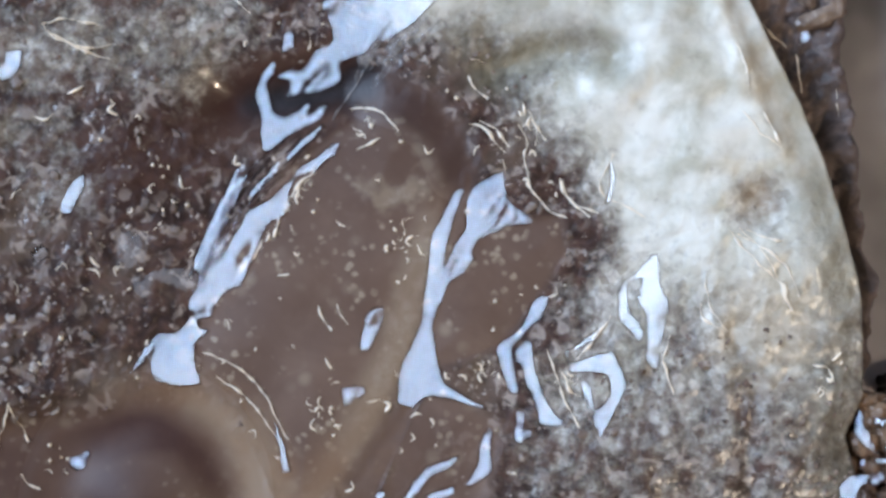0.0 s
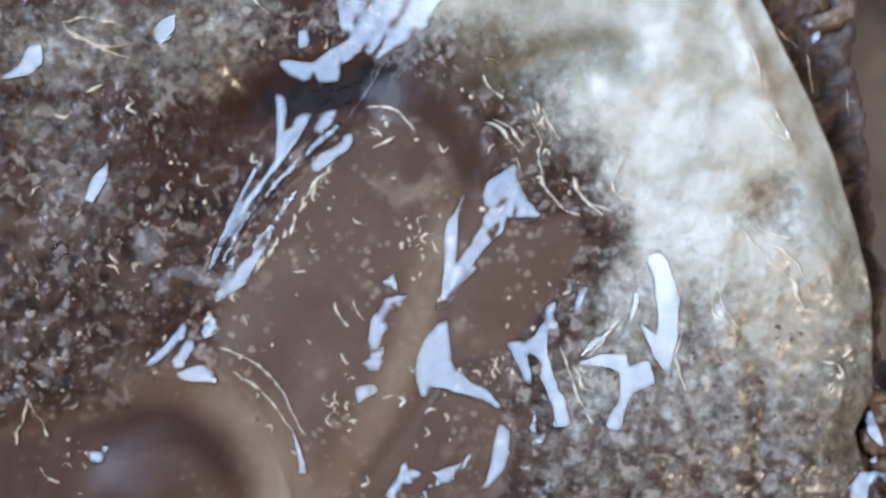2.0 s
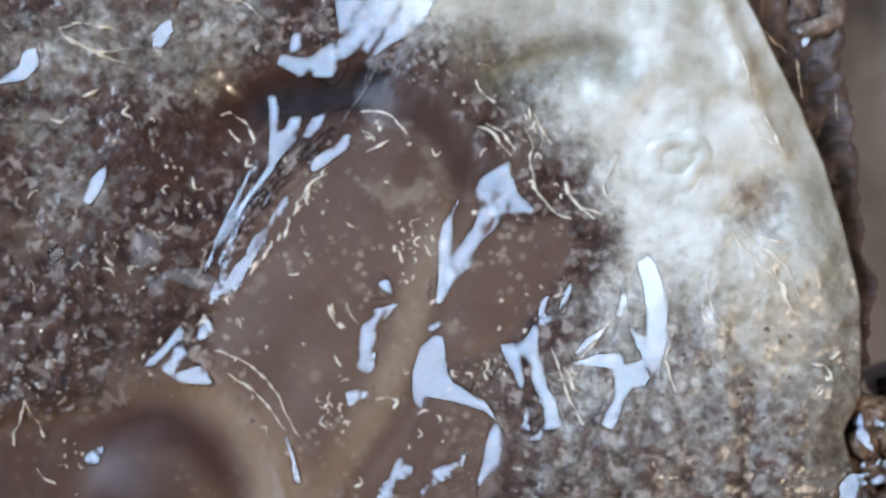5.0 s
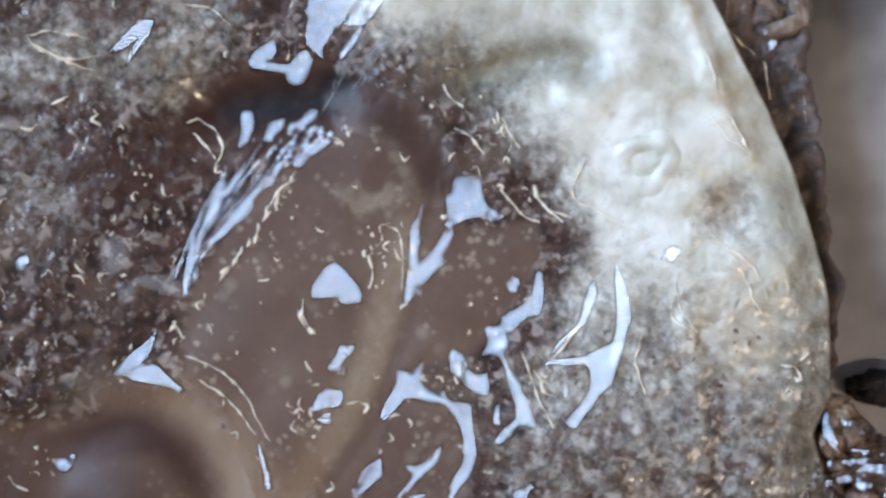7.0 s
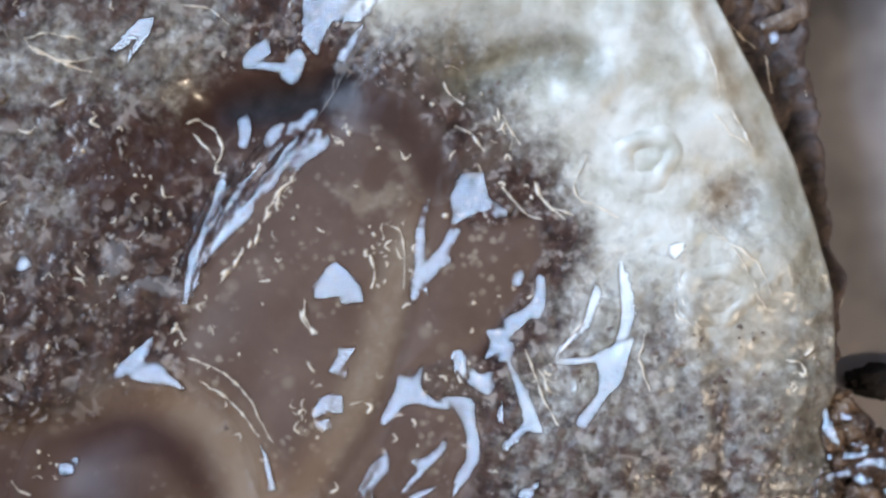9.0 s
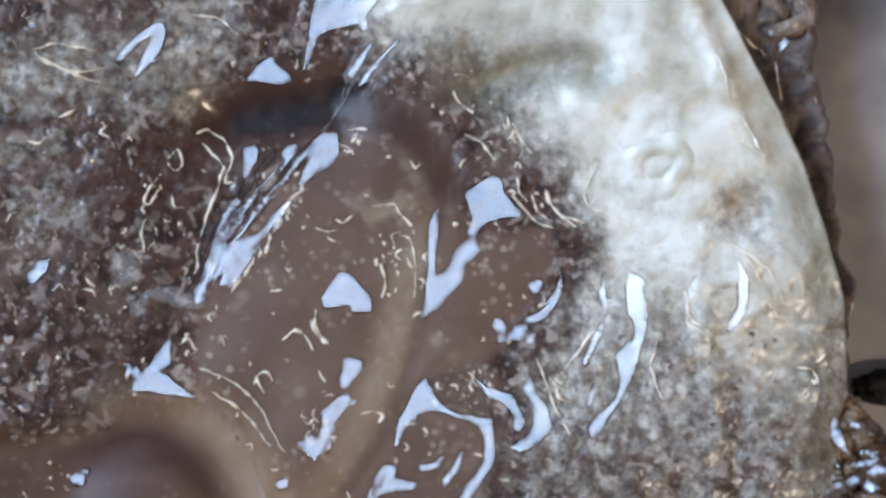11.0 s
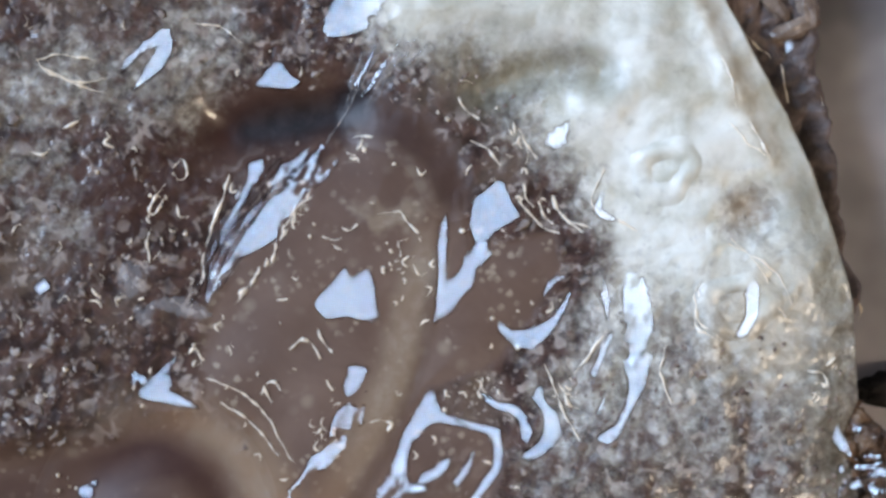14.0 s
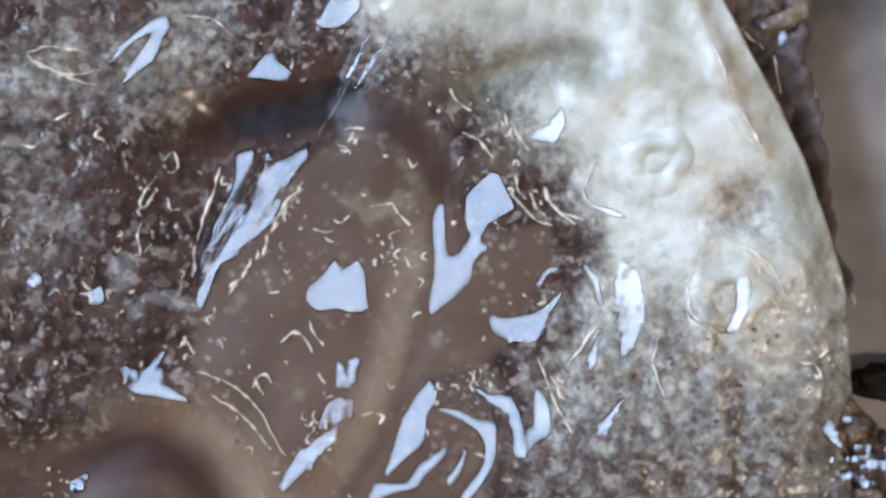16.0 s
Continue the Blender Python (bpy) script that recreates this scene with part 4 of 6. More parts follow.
patch(D, [(23.74, -12.64), (24.12, -13.08), (23.99, -13.53), (23.48, -13.15)], DRIFT, 0.05, 0.03, 65, 0.1)
patch(D, [(22.65, -9.37), (23.17, -9.56), (23.04, -9.88), (22.59, -9.69)], DRIFT, 0.05, 0.03, 66, 0.4)
# Tiny tilted films strewn as further glints.
chips = random.Random(17)
for _ in range(16):
    x, y, r = chips.uniform(21.9, 25.8), chips.uniform(-14.2, -11.2), chips.uniform(0.12, 0.32)
    a = chips.uniform(0.4, 1.2)
    patch(D, [(x + r * q * math.cos(a + w), y + r * q * math.sin(a + w)) for w, q in ((0, 1.6), (1.5, 0.7), (3.1, 1.3), (4.5, 0.6))], DRIFT, 0.05, 0.03, 100, 0.1)
patch(D, [(18.97, 12.09), (19.35, 12.34), (19.48, 11.89), (19.03, 11.57)], (), 0.04, 0.03, 67, -1.2)
# Threads whose pale colour stands for highlights along the bark.
for pts in (((18.90, 11.13), (19.09, 10.00), (19.35, 8.88)), ((19.44, 6.96), (19.60, 6.32), (19.98, 5.62)), ((19.76, 5.36), (20.24, 5.04), (20.94, 4.40)),
            ((20.56, 3.76), (20.75, 3.28), (20.88, 2.96)), ((16.73, 13.05), (17.69, 12.09), (18.39, 11.45)), ((21.99, -0.40), (22.28, -1.04), (22.47, -1.36)),
            ((23.11, -2.65), (23.30, -3.13), (23.11, -3.61)), ((21.20, 9.20), (21.33, 8.56), (21.39, 7.60))):
    thread(pts, 0.055, 0.0, None, -1.9, "thin tan thread standing for a highlight on dark bark")

# Outlines traced from the window highlights as the camera sees them.
M = "clear slime sheet for a highlight on the mantle's crest"
sheet(M, [(-7.82, 12.74), (-7.15, 11.75), (-7.19, 10.88), (-8.67, 10.43), (-8.62, 9.79), (-10.35, 9.21), (-9.61, 8.89), (-9.72, 8.09), (-7.96, 8.36), (-6.75, 8.96), (-6.90, 9.88), (-5.14, 10.54), (-2.88, 11.86), (-1.22, 13.80), (-7.70, 14.19)], [(0, 0, 0), (0.5, 0, 0), (1.75, 0.32, 0.27)], 1.0)
sheet(M, [(-7.73, 13.38), (-7.35, 11.42), (-7.80, 10.05), (-6.99, 10.12), (-6.19, 10.73), (-5.70, 10.40), (-4.62, 11.95), (-5.38, 10.23), (-2.89, 11.87), (-1.55, 14.48), (-7.94, 14.86)], [(1.75, -0.32, -0.27), (3.5, 0, 0), (5.2, -0.1, 0.21)], 1.0)
sheet(M, [(-7.71, 13.36), (-7.23, 14.64), (-3.01, 14.33), (-4.26, 12.50), (-5.88, 12.60), (-6.27, 11.97), (-6.84, 10.87), (-7.24, 11.22), (-7.59, 12.05)], [(5.2, 0.14, -0.29), (7.5, 0, 0), (9.7, -0.12, 0.06)], 1.0)
sheet(M, [(-7.84, 13.21), (-7.18, 15.76), (-3.13, 15.42), (-4.74, 13.31), (-4.58, 12.72), (-5.38, 13.03), (-7.34, 12.53), (-7.84, 11.27), (-8.17, 10.64), (-8.33, 10.97), (-8.00, 11.76)], [(9.7, 0.1, -0.05), (11.5, 0, 0), (12.25, 0.22, 0.23)], 1.0)
sheet(M, [(-7.08, 14.09), (-5.92, 15.61), (-3.03, 15.33), (-4.64, 13.72), (-4.65, 13.09), (-5.62, 12.85), (-6.93, 12.79), (-7.25, 13.14)], [(12.25, -0.28, -0.31), (13.5, 0, 0), (14.75, -0.11, 0.04)], 1.0)
sheet(M, [(-6.70, 13.91), (-5.86, 15.44), (-4.57, 15.31), (-4.76, 13.73), (-5.58, 13.01), (-6.88, 12.90), (-7.20, 13.16)], [(14.75, 0.07, -0.02), (15.5, 0, 0), (16, 0, 0)], 1.0)
sheet(M, [(-10.27, 11.69), (-9.78, 11.86), (-9.66, 11.11), (-10.24, 10.81)], [(0, 0.19, -0.19), (0.5, 0.19, -0.19), (3.5, 0, 0), (5.2, 0, 0)], 1.0)
sheet(M, [(-10.96, 9.96), (-10.59, 9.72), (-11.05, 8.83), (-10.60, 7.20), (-9.85, 6.71), (-8.58, 7.54), (-8.62, 6.84), (-7.57, 7.46), (-7.97, 6.67), (-9.31, 6.06), (-10.85, 5.03), (-11.16, 5.45), (-11.17, 6.73), (-11.63, 8.20)], [(0, 0, 0), (0.5, 0, 0), (1.75, 0.15, 0.39)], 0.7)
sheet(M, [(-7.73, 11.06), (-7.59, 9.61), (-7.80, 9.14), (-8.88, 9.10), (-9.06, 9.72), (-9.54, 9.12), (-11.07, 10.10), (-11.01, 10.43), (-9.08, 10.24), (-8.03, 11.07)], [(1.75, -0.15, -0.39), (3.5, 0, 0), (5.2, -0.01, 0.14)], 0.7)
sheet(M, [(-9.45, 11.79), (-9.16, 10.99), (-9.92, 10.51), (-8.42, 10.37), (-7.61, 11.14), (-7.11, 10.47), (-7.57, 9.37), (-8.23, 9.24), (-8.74, 9.90), (-10.75, 10.22), (-10.83, 10.65), (-10.28, 11.37)], [(5.2, 0.01, -0.19), (7.5, 0, 0), (9.7, -0.36, 0)], 0.7)
sheet(M, [(-9.72, 11.49), (-9.49, 10.92), (-8.99, 10.57), (-8.66, 10.23), (-9.16, 9.87), (-11.16, 10.22), (-10.82, 10.68), (-10.32, 11.23)], [(9.7, -0.01, -0.14), (11.5, -0.3, -0.13), (13.5, 0, 0), (15.5, 0.08, 0.08), (16, 0.08, 0.08)], 0.6)
sheet(M, [(-4.33, 12.04), (-4.82, 10.94), (-5.48, 10.07), (-5.74, 10.35), (-4.99, 11.44)], [(5.2, -0.01, 0.65), (7.5, -0.01, 0.65), (11.5, 0, 0), (12.25, 0.02, 0.03)], 0.5)
sheet(M, [(-4.20, 12.58), (-4.70, 11.33), (-5.38, 10.00), (-5.64, 10.12), (-4.87, 11.35)], [(12.25, -0.07, -0.03), (13.5, -0.04, 0.02), (15.5, 0, 0), (16, 0, 0)], 0.5)
sheet(M, [(-2.89, 12.16), (-4.19, 10.63), (-4.85, 9.69), (-5.11, 9.77), (-4.36, 10.80)], [(9.7, 0, 0), (11.5, 0, 0), (12.25, 0, 0.02)], 0.5)
sheet(M, [(-3.10, 12.22), (-4.09, 10.86), (-4.76, 9.78), (-5.09, 9.55), (-4.25, 10.87)], [(12.25, -0.01, 0.02), (13.5, -0.01, 0.05), (15.5, 0, 0), (16, 0, 0)], 0.5)
L = "clear slime sheet for a highlight on the brown lobe"
sheet(L, [(-6.86, 5.35), (-7.43, 4.47), (-9.32, 3.38), (-9.83, 1.49), (-10.69, 1.01), (-11.42, -0.71), (-12.00, -2.28), (-12.96, -2.76), (-13.88, -4.03), (-15.07, -3.75), (-14.50, -2.02), (-14.17, -0.76), (-12.34, 1.32), (-10.42, 2.43), (-8.70, 4.07)], [(0, 0, 0), (0.5, 0, 0), (1.75, -0.26, -0.33)], 1.0)
sheet(L, [(-11.88, -0.54), (-12.32, -1.50), (-12.78, -2.30), (-12.91, -2.93), (-13.89, -3.27), (-14.85, -3.93), (-14.59, -2.82), (-14.10, -2.49), (-14.31, -1.86), (-13.68, -1.21), (-13.25, -1.68)], [(1.75, 0.26, 0.33), (3.5, 0, 0), (5.2, 0.19, 0.37)], 1.0)
sheet(L, [(-8.07, 5.77), (-9.02, 4.34), (-9.80, 2.91), (-10.54, 2.18), (-12.06, 0.68), (-13.20, -0.29), (-14.11, -2.68), (-14.45, -2.69), (-13.86, -0.77), (-13.23, 0.35), (-12.26, 1.64), (-11.30, 2.76), (-10.31, 3.23), (-9.35, 4.51)], [(5.2, -0.19, -0.37), (7.5, 0, 0), (9.7, -0.09, -0.41)], 1.0)
sheet(L, [(-8.79, 3.14), (-9.91, 1.73), (-10.87, 0.16), (-11.84, -1.10), (-12.49, -1.73), (-13.00, -1.57), (-12.85, -0.94), (-14.16, -2.05), (-14.34, -1.73), (-13.70, -0.46), (-12.22, 0.64), (-10.89, 1.11), (-9.28, 2.83)], [(9.7, 0.09, 0.41), (11.5, 0, 0), (12.25, 0.18, 0.38)], 1.0)
sheet(L, [(-7.43, 6.45), (-7.75, 5.45), (-8.56, 3.58), (-9.85, 2.03), (-10.01, 1.41), (-12.15, 0.34), (-13.46, -1.06), (-13.93, -2.79), (-14.11, -2.63), (-13.89, 0.21), (-12.52, 2.41), (-10.69, 3.64), (-9.54, 4.08), (-8.40, 5.63)], [(12.25, -0.18, -0.38), (13.5, 0, 0), (14.75, -0.04, 0.17)], 1.0)
sheet(L, [(-10.37, 4.82), (-9.88, 5.75), (-9.71, 5.27), (-8.56, 5.69), (-7.65, 5.90), (-8.89, 4.12), (-9.71, 2.11), (-10.53, 1.35), (-12.83, -0.32), (-13.81, -2.65), (-14.15, -2.49), (-13.91, 0.17), (-12.69, 2.20), (-11.19, 3.10)], [(14.75, 0.03, -0.1), (15.5, 0, 0), (16, 0, 0)], 1.0)
sheet(L, [(-12.06, 3.52), (-12.48, 2.09), (-13.40, 0.67), (-14.14, -1.07), (-14.50, -1.70), (-14.63, -1.08), (-14.14, 0.19), (-13.59, 1.14), (-13.31, 2.09), (-12.86, 3.05)], [(0, 0, 0), (0.5, 0, 0), (1.75, 0.42, 0.03)], 0.6)
sheet(L, [(-9.68, 2.67), (-10.05, 2.19), (-10.26, 1.55), (-11.28, 0.10), (-11.82, -0.54), (-12.09, -0.45), (-10.84, 1.22), (-10.38, 2.09)], [(1.75, -0.42, -0.03), (3.5, 0, 0), (5.2, -0.41, -0.09)], 1.0)
sheet(L, [(-12.28, 3.72), (-12.38, 1.95), (-13.17, 0.83), (-13.63, -0.13), (-14.19, -2.51), (-14.44, -2.36), (-14.25, -1.25), (-13.98, 0.19), (-13.37, 1.47), (-12.55, 3.72)], [(5.2, 0.41, 0.09), (7.5, 0, 0), (9.7, 0.14, 0.08)], 0.7)
sheet(L, [(-11.90, 3.35), (-11.72, 2.87), (-12.36, 1.76), (-12.50, 0.81), (-14.09, -2.50), (-14.26, -2.19), (-13.96, -1.09), (-13.50, 0.34), (-13.04, 1.77), (-12.56, 2.88)], [(9.7, -0.12, -0.06), (11.5, 0, 0), (12.25, 0.11, 0.4)], 0.7)
sheet(L, [(-10.85, 6.19), (-10.78, 5.55), (-11.34, 4.93), (-12.65, 2.41), (-13.96, 0.53), (-13.64, 1.48), (-12.33, 3.68), (-11.67, 4.94), (-11.69, 5.91)], [(12.25, -0.11, -0.4), (13.5, 0, 0), (14.75, 0, -0.27)], 0.6)
sheet(L, [(-10.91, 6.11), (-10.91, 5.47), (-11.83, 3.92), (-12.00, 3.22), (-11.17, 3.10), (-11.49, 2.00), (-12.65, 1.41), (-13.48, 0.48), (-13.81, 0.49), (-13.32, 1.74), (-12.33, 3.14), (-11.67, 5.19), (-11.84, 5.74)], [(14.75, 0, 0.16), (15.5, 0, 0), (16, 0, 0)], 0.6)
sheet(L, [(-14.42, -4.05), (-14.70, -4.83), (-13.96, -5.02), (-14.58, -5.60), (-14.57, -6.67), (-14.17, -7.80), (-15.53, -7.98), (-16.73, -7.52), (-17.03, -7.07), (-16.94, -6.14), (-16.60, -5.20), (-15.67, -5.17)], [(0, 0, 0), (0.5, 0, 0), (1.75, -0.32, -0.18)], 0.8)
sheet(L, [(-16.60, -5.88), (-15.89, -6.32), (-16.36, -6.80), (-16.65, -7.43), (-17.15, -7.46), (-17.34, -7.16), (-16.88, -6.67)], [(1.75, 0.37, 0.21), (3.5, 0, 0), (5.2, 0.13, -0.08)], 0.8)
sheet(L, [(-16.84, -6.22), (-16.45, -6.83), (-15.79, -6.66), (-15.25, -7.11), (-14.19, -7.99), (-15.54, -7.79), (-17.08, -7.63), (-17.55, -7.24), (-16.96, -6.85)], [(5.2, -0.18, 0.11), (7.5, 0, 0), (9.7, -0.06, 0.27)], 0.8)
sheet(L, [(-15.86, -4.58), (-15.80, -5.82), (-16.42, -6.29), (-15.65, -6.74), (-14.28, -7.69), (-17.65, -7.31), (-17.94, -7.10), (-17.21, -6.15), (-16.57, -5.37)], [(9.7, 0.05, -0.22), (11.5, 0, 0), (12.25, -0.01, 0)], 0.8)
sheet(L, [(-15.79, -4.88), (-16.27, -5.59), (-16.92, -6.30), (-16.26, -6.05), (-16.23, -6.82), (-15.73, -6.96), (-14.55, -7.71), (-17.72, -7.28), (-18.07, -6.98), (-16.93, -5.90), (-16.28, -5.28)], [(12.25, 0.03, 0.01), (13.5, 0.02, 0.02), (15.5, 0, 0), (16, 0, 0)], 0.8)
sheet(L, [(-16.52, -5.25), (-16.89, -5.97), (-17.57, -6.76), (-18.06, -7.30), (-17.48, -6.15), (-16.94, -5.45)], [(0, 0, 0), (0.5, 0, 0), (1.75, 0.05, 0)], 0.4)
sheet(L, [(-16.20, -4.91), (-16.12, -5.53), (-17.45, -6.98), (-18.28, -7.23), (-17.19, -6.04)], [(1.75, -0.07, 0), (3.5, 0, 0), (5.2, 0.04, 0)], 0.5)
sheet(L, [(-15.94, -4.92), (-16.12, -5.87), (-16.90, -6.82), (-18.06, -7.23), (-17.61, -6.38), (-16.65, -5.57)], [(5.2, -0.06, 0), (7.5, 0, 0), (9.7, -0.4, -0.09)], 0.5)
sheet(L, [(-18.25, -5.89), (-17.73, -6.11), (-17.88, -6.42), (-18.23, -6.30)], [(9.7, 0.26, -0.15), (11.5, -0.06, -0.22), (13.5, 0, 0), (15.5, -0.03, -0.1), (16, -0.03, -0.1)], 1.0)
sheet(L, [(-4.87, -3.76), (-4.40, -3.59), (-4.29, -3.99), (-4.97, -5.86), (-5.55, -5.89), (-5.18, -4.23)], [(0, 0, 0), (0.5, 0, 0), (1.75, -0.06, 0.02)], 1.0)
sheet(L, [(-3.97, -3.02), (-4.22, -3.56), (-4.85, -3.90), (-5.04, -5.16), (-5.10, -6.09), (-5.74, -6.18), (-5.94, -5.20), (-5.90, -4.41), (-5.08, -3.75), (-5.19, -3.29)], [(1.75, 0.08, -0.03), (3.5, 0, 0), (5.2, -0.07, -0.41)], 1.0)
sheet(L, [(-5.56, -5.67), (-4.78, -5.64), (-5.08, -6.43), (-5.22, -7.31), (-6.18, -6.94), (-5.65, -6.08)], [(5.2, 0.07, 0.41), (7.5, 0, 0), (9.7, -0.08, -0.03)], 1.0)
sheet(L, [(-6.28, -5.78), (-5.79, -5.62), (-5.14, -5.77), (-5.30, -6.54), (-5.46, -7.00), (-6.11, -7.11), (-6.44, -6.87), (-6.11, -6.25)], [(9.7, 0.23, -0.05), (11.5, 0.16, -0.08), (13.5, 0, 0), (14.75, -0.01, 0)], 1.0)
sheet(L, [(-6.38, -5.85), (-6.05, -6.00), (-5.89, -6.61), (-5.66, -5.84), (-5.24, -5.68), (-5.35, -6.75), (-5.90, -7.22), (-6.44, -7.08)], [(14.75, 0.01, 0), (15.5, 0, 0), (16, 0, 0)], 1.0)
sheet(L, [(-6.84, -8.55), (-5.87, -8.19), (-5.48, -8.47), (-6.22, -9.43), (-6.66, -9.00)], [(0, 0.29, 0.33), (0.5, 0.29, 0.33), (3.5, 0, 0), (5.2, -0.02, 0.03)], 1.0)
sheet(L, [(-6.60, -8.23), (-6.11, -7.96), (-5.29, -8.11), (-5.36, -8.94), (-6.80, -9.07), (-7.05, -9.33), (-6.91, -8.70)], [(5.2, 0.03, -0.04), (7.5, 0, 0), (9.7, -0.16, -0.34)], 1.0)
sheet(L, [(-6.24, -7.82), (-5.32, -7.95), (-5.32, -8.56), (-5.89, -9.03), (-6.21, -9.80), (-6.69, -10.28), (-7.00, -11.05), (-7.64, -11.38), (-8.31, -10.96), (-8.16, -10.35), (-7.35, -9.70), (-7.27, -8.78)], [(9.7, 0.13, 0.28), (11.5, 0, 0), (12.25, 0.03, 0.06)], 1.4)
sheet(L, [(-6.25, -7.73), (-5.83, -8.02), (-5.51, -7.87), (-5.61, -8.77), (-6.42, -9.40), (-6.48, -10.30), (-7.22, -10.92), (-7.87, -11.39), (-8.36, -11.11), (-7.71, -10.18), (-7.39, -8.97), (-7.07, -8.20)], [(12.25, 0.1, -0.07), (13.5, 0.14, 0.03), (15.5, 0, 0), (16, 0, 0)], 1.4)
sheet(L, [(-10.14, -11.01), (-9.66, -11.89), (-9.18, -13.41), (-9.51, -13.43), (-9.72, -12.49)], [(0, -0.08, 0.92), (0.5, -0.08, 0.92), (3.5, 0, 0), (7.5, -0.02, -0.04), (9.7, -0.02, -0.04)], 0.4)
sheet(L, [(-11.45, 8.08), (-11.05, 8.07), (-10.77, 6.99), (-10.96, 6.02), (-10.31, 6.33), (-10.17, 6.88), (-9.41, 6.90), (-10.11, 5.53), (-11.12, 3.99), (-11.34, 4.57), (-11.30, 6.18)], [(1.75, 0, 0), (3.5, 0, 0), (5.2, -0.09, 0.14)], 0.6)
sheet(L, [(-11.46, 7.64), (-10.79, 7.85), (-10.59, 6.96), (-10.91, 6.15), (-11.40, 5.84), (-11.26, 6.82)], [(5.2, 0.12, -0.19), (7.5, 0, 0), (9.7, -0.07, -0.41)], 0.6)
sheet(L, [(-11.61, 6.08), (-10.94, 6.29), (-10.83, 5.57), (-11.26, 4.94), (-11.65, 4.37), (-11.53, 5.27)], [(9.7, 0.06, 0.39), (11.5, 0, 0), (12.25, 0, 0)], 0.6)
sheet(L, [(-9.58, 7.14), (-8.64, 7.37), (-8.86, 6.79), (-9.61, 6.00), (-10.12, 6.01), (-9.87, 6.66)], [(1.75, 0.83, -0.06), (3.5, 0.83, -0.06), (7.5, 0, 0), (11.5, 0.13, -1.09), (12.25, 0.1, -1.15)], 1.0)
sheet(L, [(-8.21, 6.54), (-8.60, 5.66), (-9.42, 5.05), (-9.75, 4.42), (-10.42, 4.28), (-10.25, 4.92), (-9.76, 5.71), (-9.10, 6.00)], [(12.25, 0.05, 0.09), (13.5, 0, 0), (14.75, 0, 0)], 1.0)
sheet(L, [(-7.11, 5.81), (-7.15, 5.07), (-8.97, 3.70), (-9.48, 4.19), (-8.86, 5.09), (-8.61, 4.76), (-7.88, 5.40)], [(1.75, 0, 0), (3.5, 0, 0), (5.2, 0.23, 0.23)], 1.0)
sheet(L, [(-6.69, 6.99), (-6.18, 6.59), (-6.23, 5.79), (-7.47, 5.01), (-7.79, 4.53), (-8.29, 4.61), (-8.41, 5.35), (-7.99, 6.16), (-7.34, 6.79)], [(5.2, -0.3, -0.29), (7.5, 0, 0), (9.7, -0.25, -0.34)], 1.0)
sheet(L, [(-6.25, 6.83), (-6.24, 5.81), (-7.22, 4.72), (-8.53, 3.95), (-8.85, 3.00), (-9.99, 1.74), (-10.17, 2.06), (-8.69, 3.64), (-8.37, 4.75), (-7.88, 5.54), (-9.04, 5.41), (-8.05, 6.03), (-7.23, 6.97)], [(9.7, 0.22, 0.3), (11.5, 0, 0), (12.25, 0.17, 0.15)], 1.0)
sheet(L, [(-6.38, 6.51), (-6.44, 5.94), (-7.20, 5.01), (-8.35, 4.09), (-8.51, 4.26), (-7.85, 5.19), (-7.20, 6.29)], [(12.25, -0.29, -0.25), (13.5, 0, 0), (14.75, 0, 0)], 1.0)
sheet(L, [(-12.52, 2.56), (-13.05, 1.18), (-13.83, -0.01), (-14.31, -0.43), (-13.70, 0.85), (-13.09, 1.98)], [(1.75, 0, 0), (3.5, 0, 0), (5.2, 0, 0)], 0.6)
sheet(L, [(-14.27, -7.97), (-16.00, -8.05), (-16.71, -7.63), (-15.72, -7.27), (-15.07, -7.09)], [(1.75, 0, 0), (3.5, 0, 0), (5.2, 0, 0)], 1.0)
sheet(L, [(-14.73, -4.58), (-14.51, -5.35), (-15.15, -5.75), (-15.36, -5.23), (-15.14, -4.91)], [(1.75, 0, 0), (3.5, 0, 0), (5.2, 0, 0)], 1.0)
sheet(L, [(-5.28, -6.29), (-5.32, -7.22), (-6.17, -6.95), (-5.60, -6.46)], [(1.75, 0, 0), (3.5, 0, 0), (5.2, 0, 0)], 1.0)
sheet(L, [(-4.57, -2.00), (-4.39, -2.78), (-5.11, -2.33)], [(1.75, 0, 0), (3.5, 0, 0), (5.2, 0, 0)], 1.0)
sheet(L, [(-8.53, 7.16), (-8.03, 7.14), (-7.21, 7.77), (-6.94, 7.70), (-7.69, 6.81), (-8.68, 6.18), (-8.79, 6.51)], [(5.2, 0, 0), (7.5, 0, 0), (9.7, 0, 0)], 1.0)
sheet(L, [(-6.18, -0.84), (-5.53, -1.15), (-4.55, -2.24), (-4.48, -3.02), (-5.68, -3.03), (-5.45, -2.72), (-6.17, -2.66), (-7.15, -2.89), (-7.32, -2.26), (-6.51, -1.15)], [(5.2, 0.19, -0.01), (7.5, 0.19, -0.01), (11.5, 0, 0), (12.25, -0.05, 0.1)], 0.6)
sheet(L, [(-6.39, -0.16), (-6.00, -0.80), (-5.10, -0.19), (-4.78, -0.82), (-4.62, -2.83), (-5.60, -3.04), (-6.24, -2.76), (-7.38, -2.96), (-7.93, -2.34), (-7.87, -1.71), (-7.04, -0.94)], [(12.25, 0.21, -0.24), (13.5, 0.12, -0.07), (15.5, 0, 0), (16, 0, 0)], 0.5)
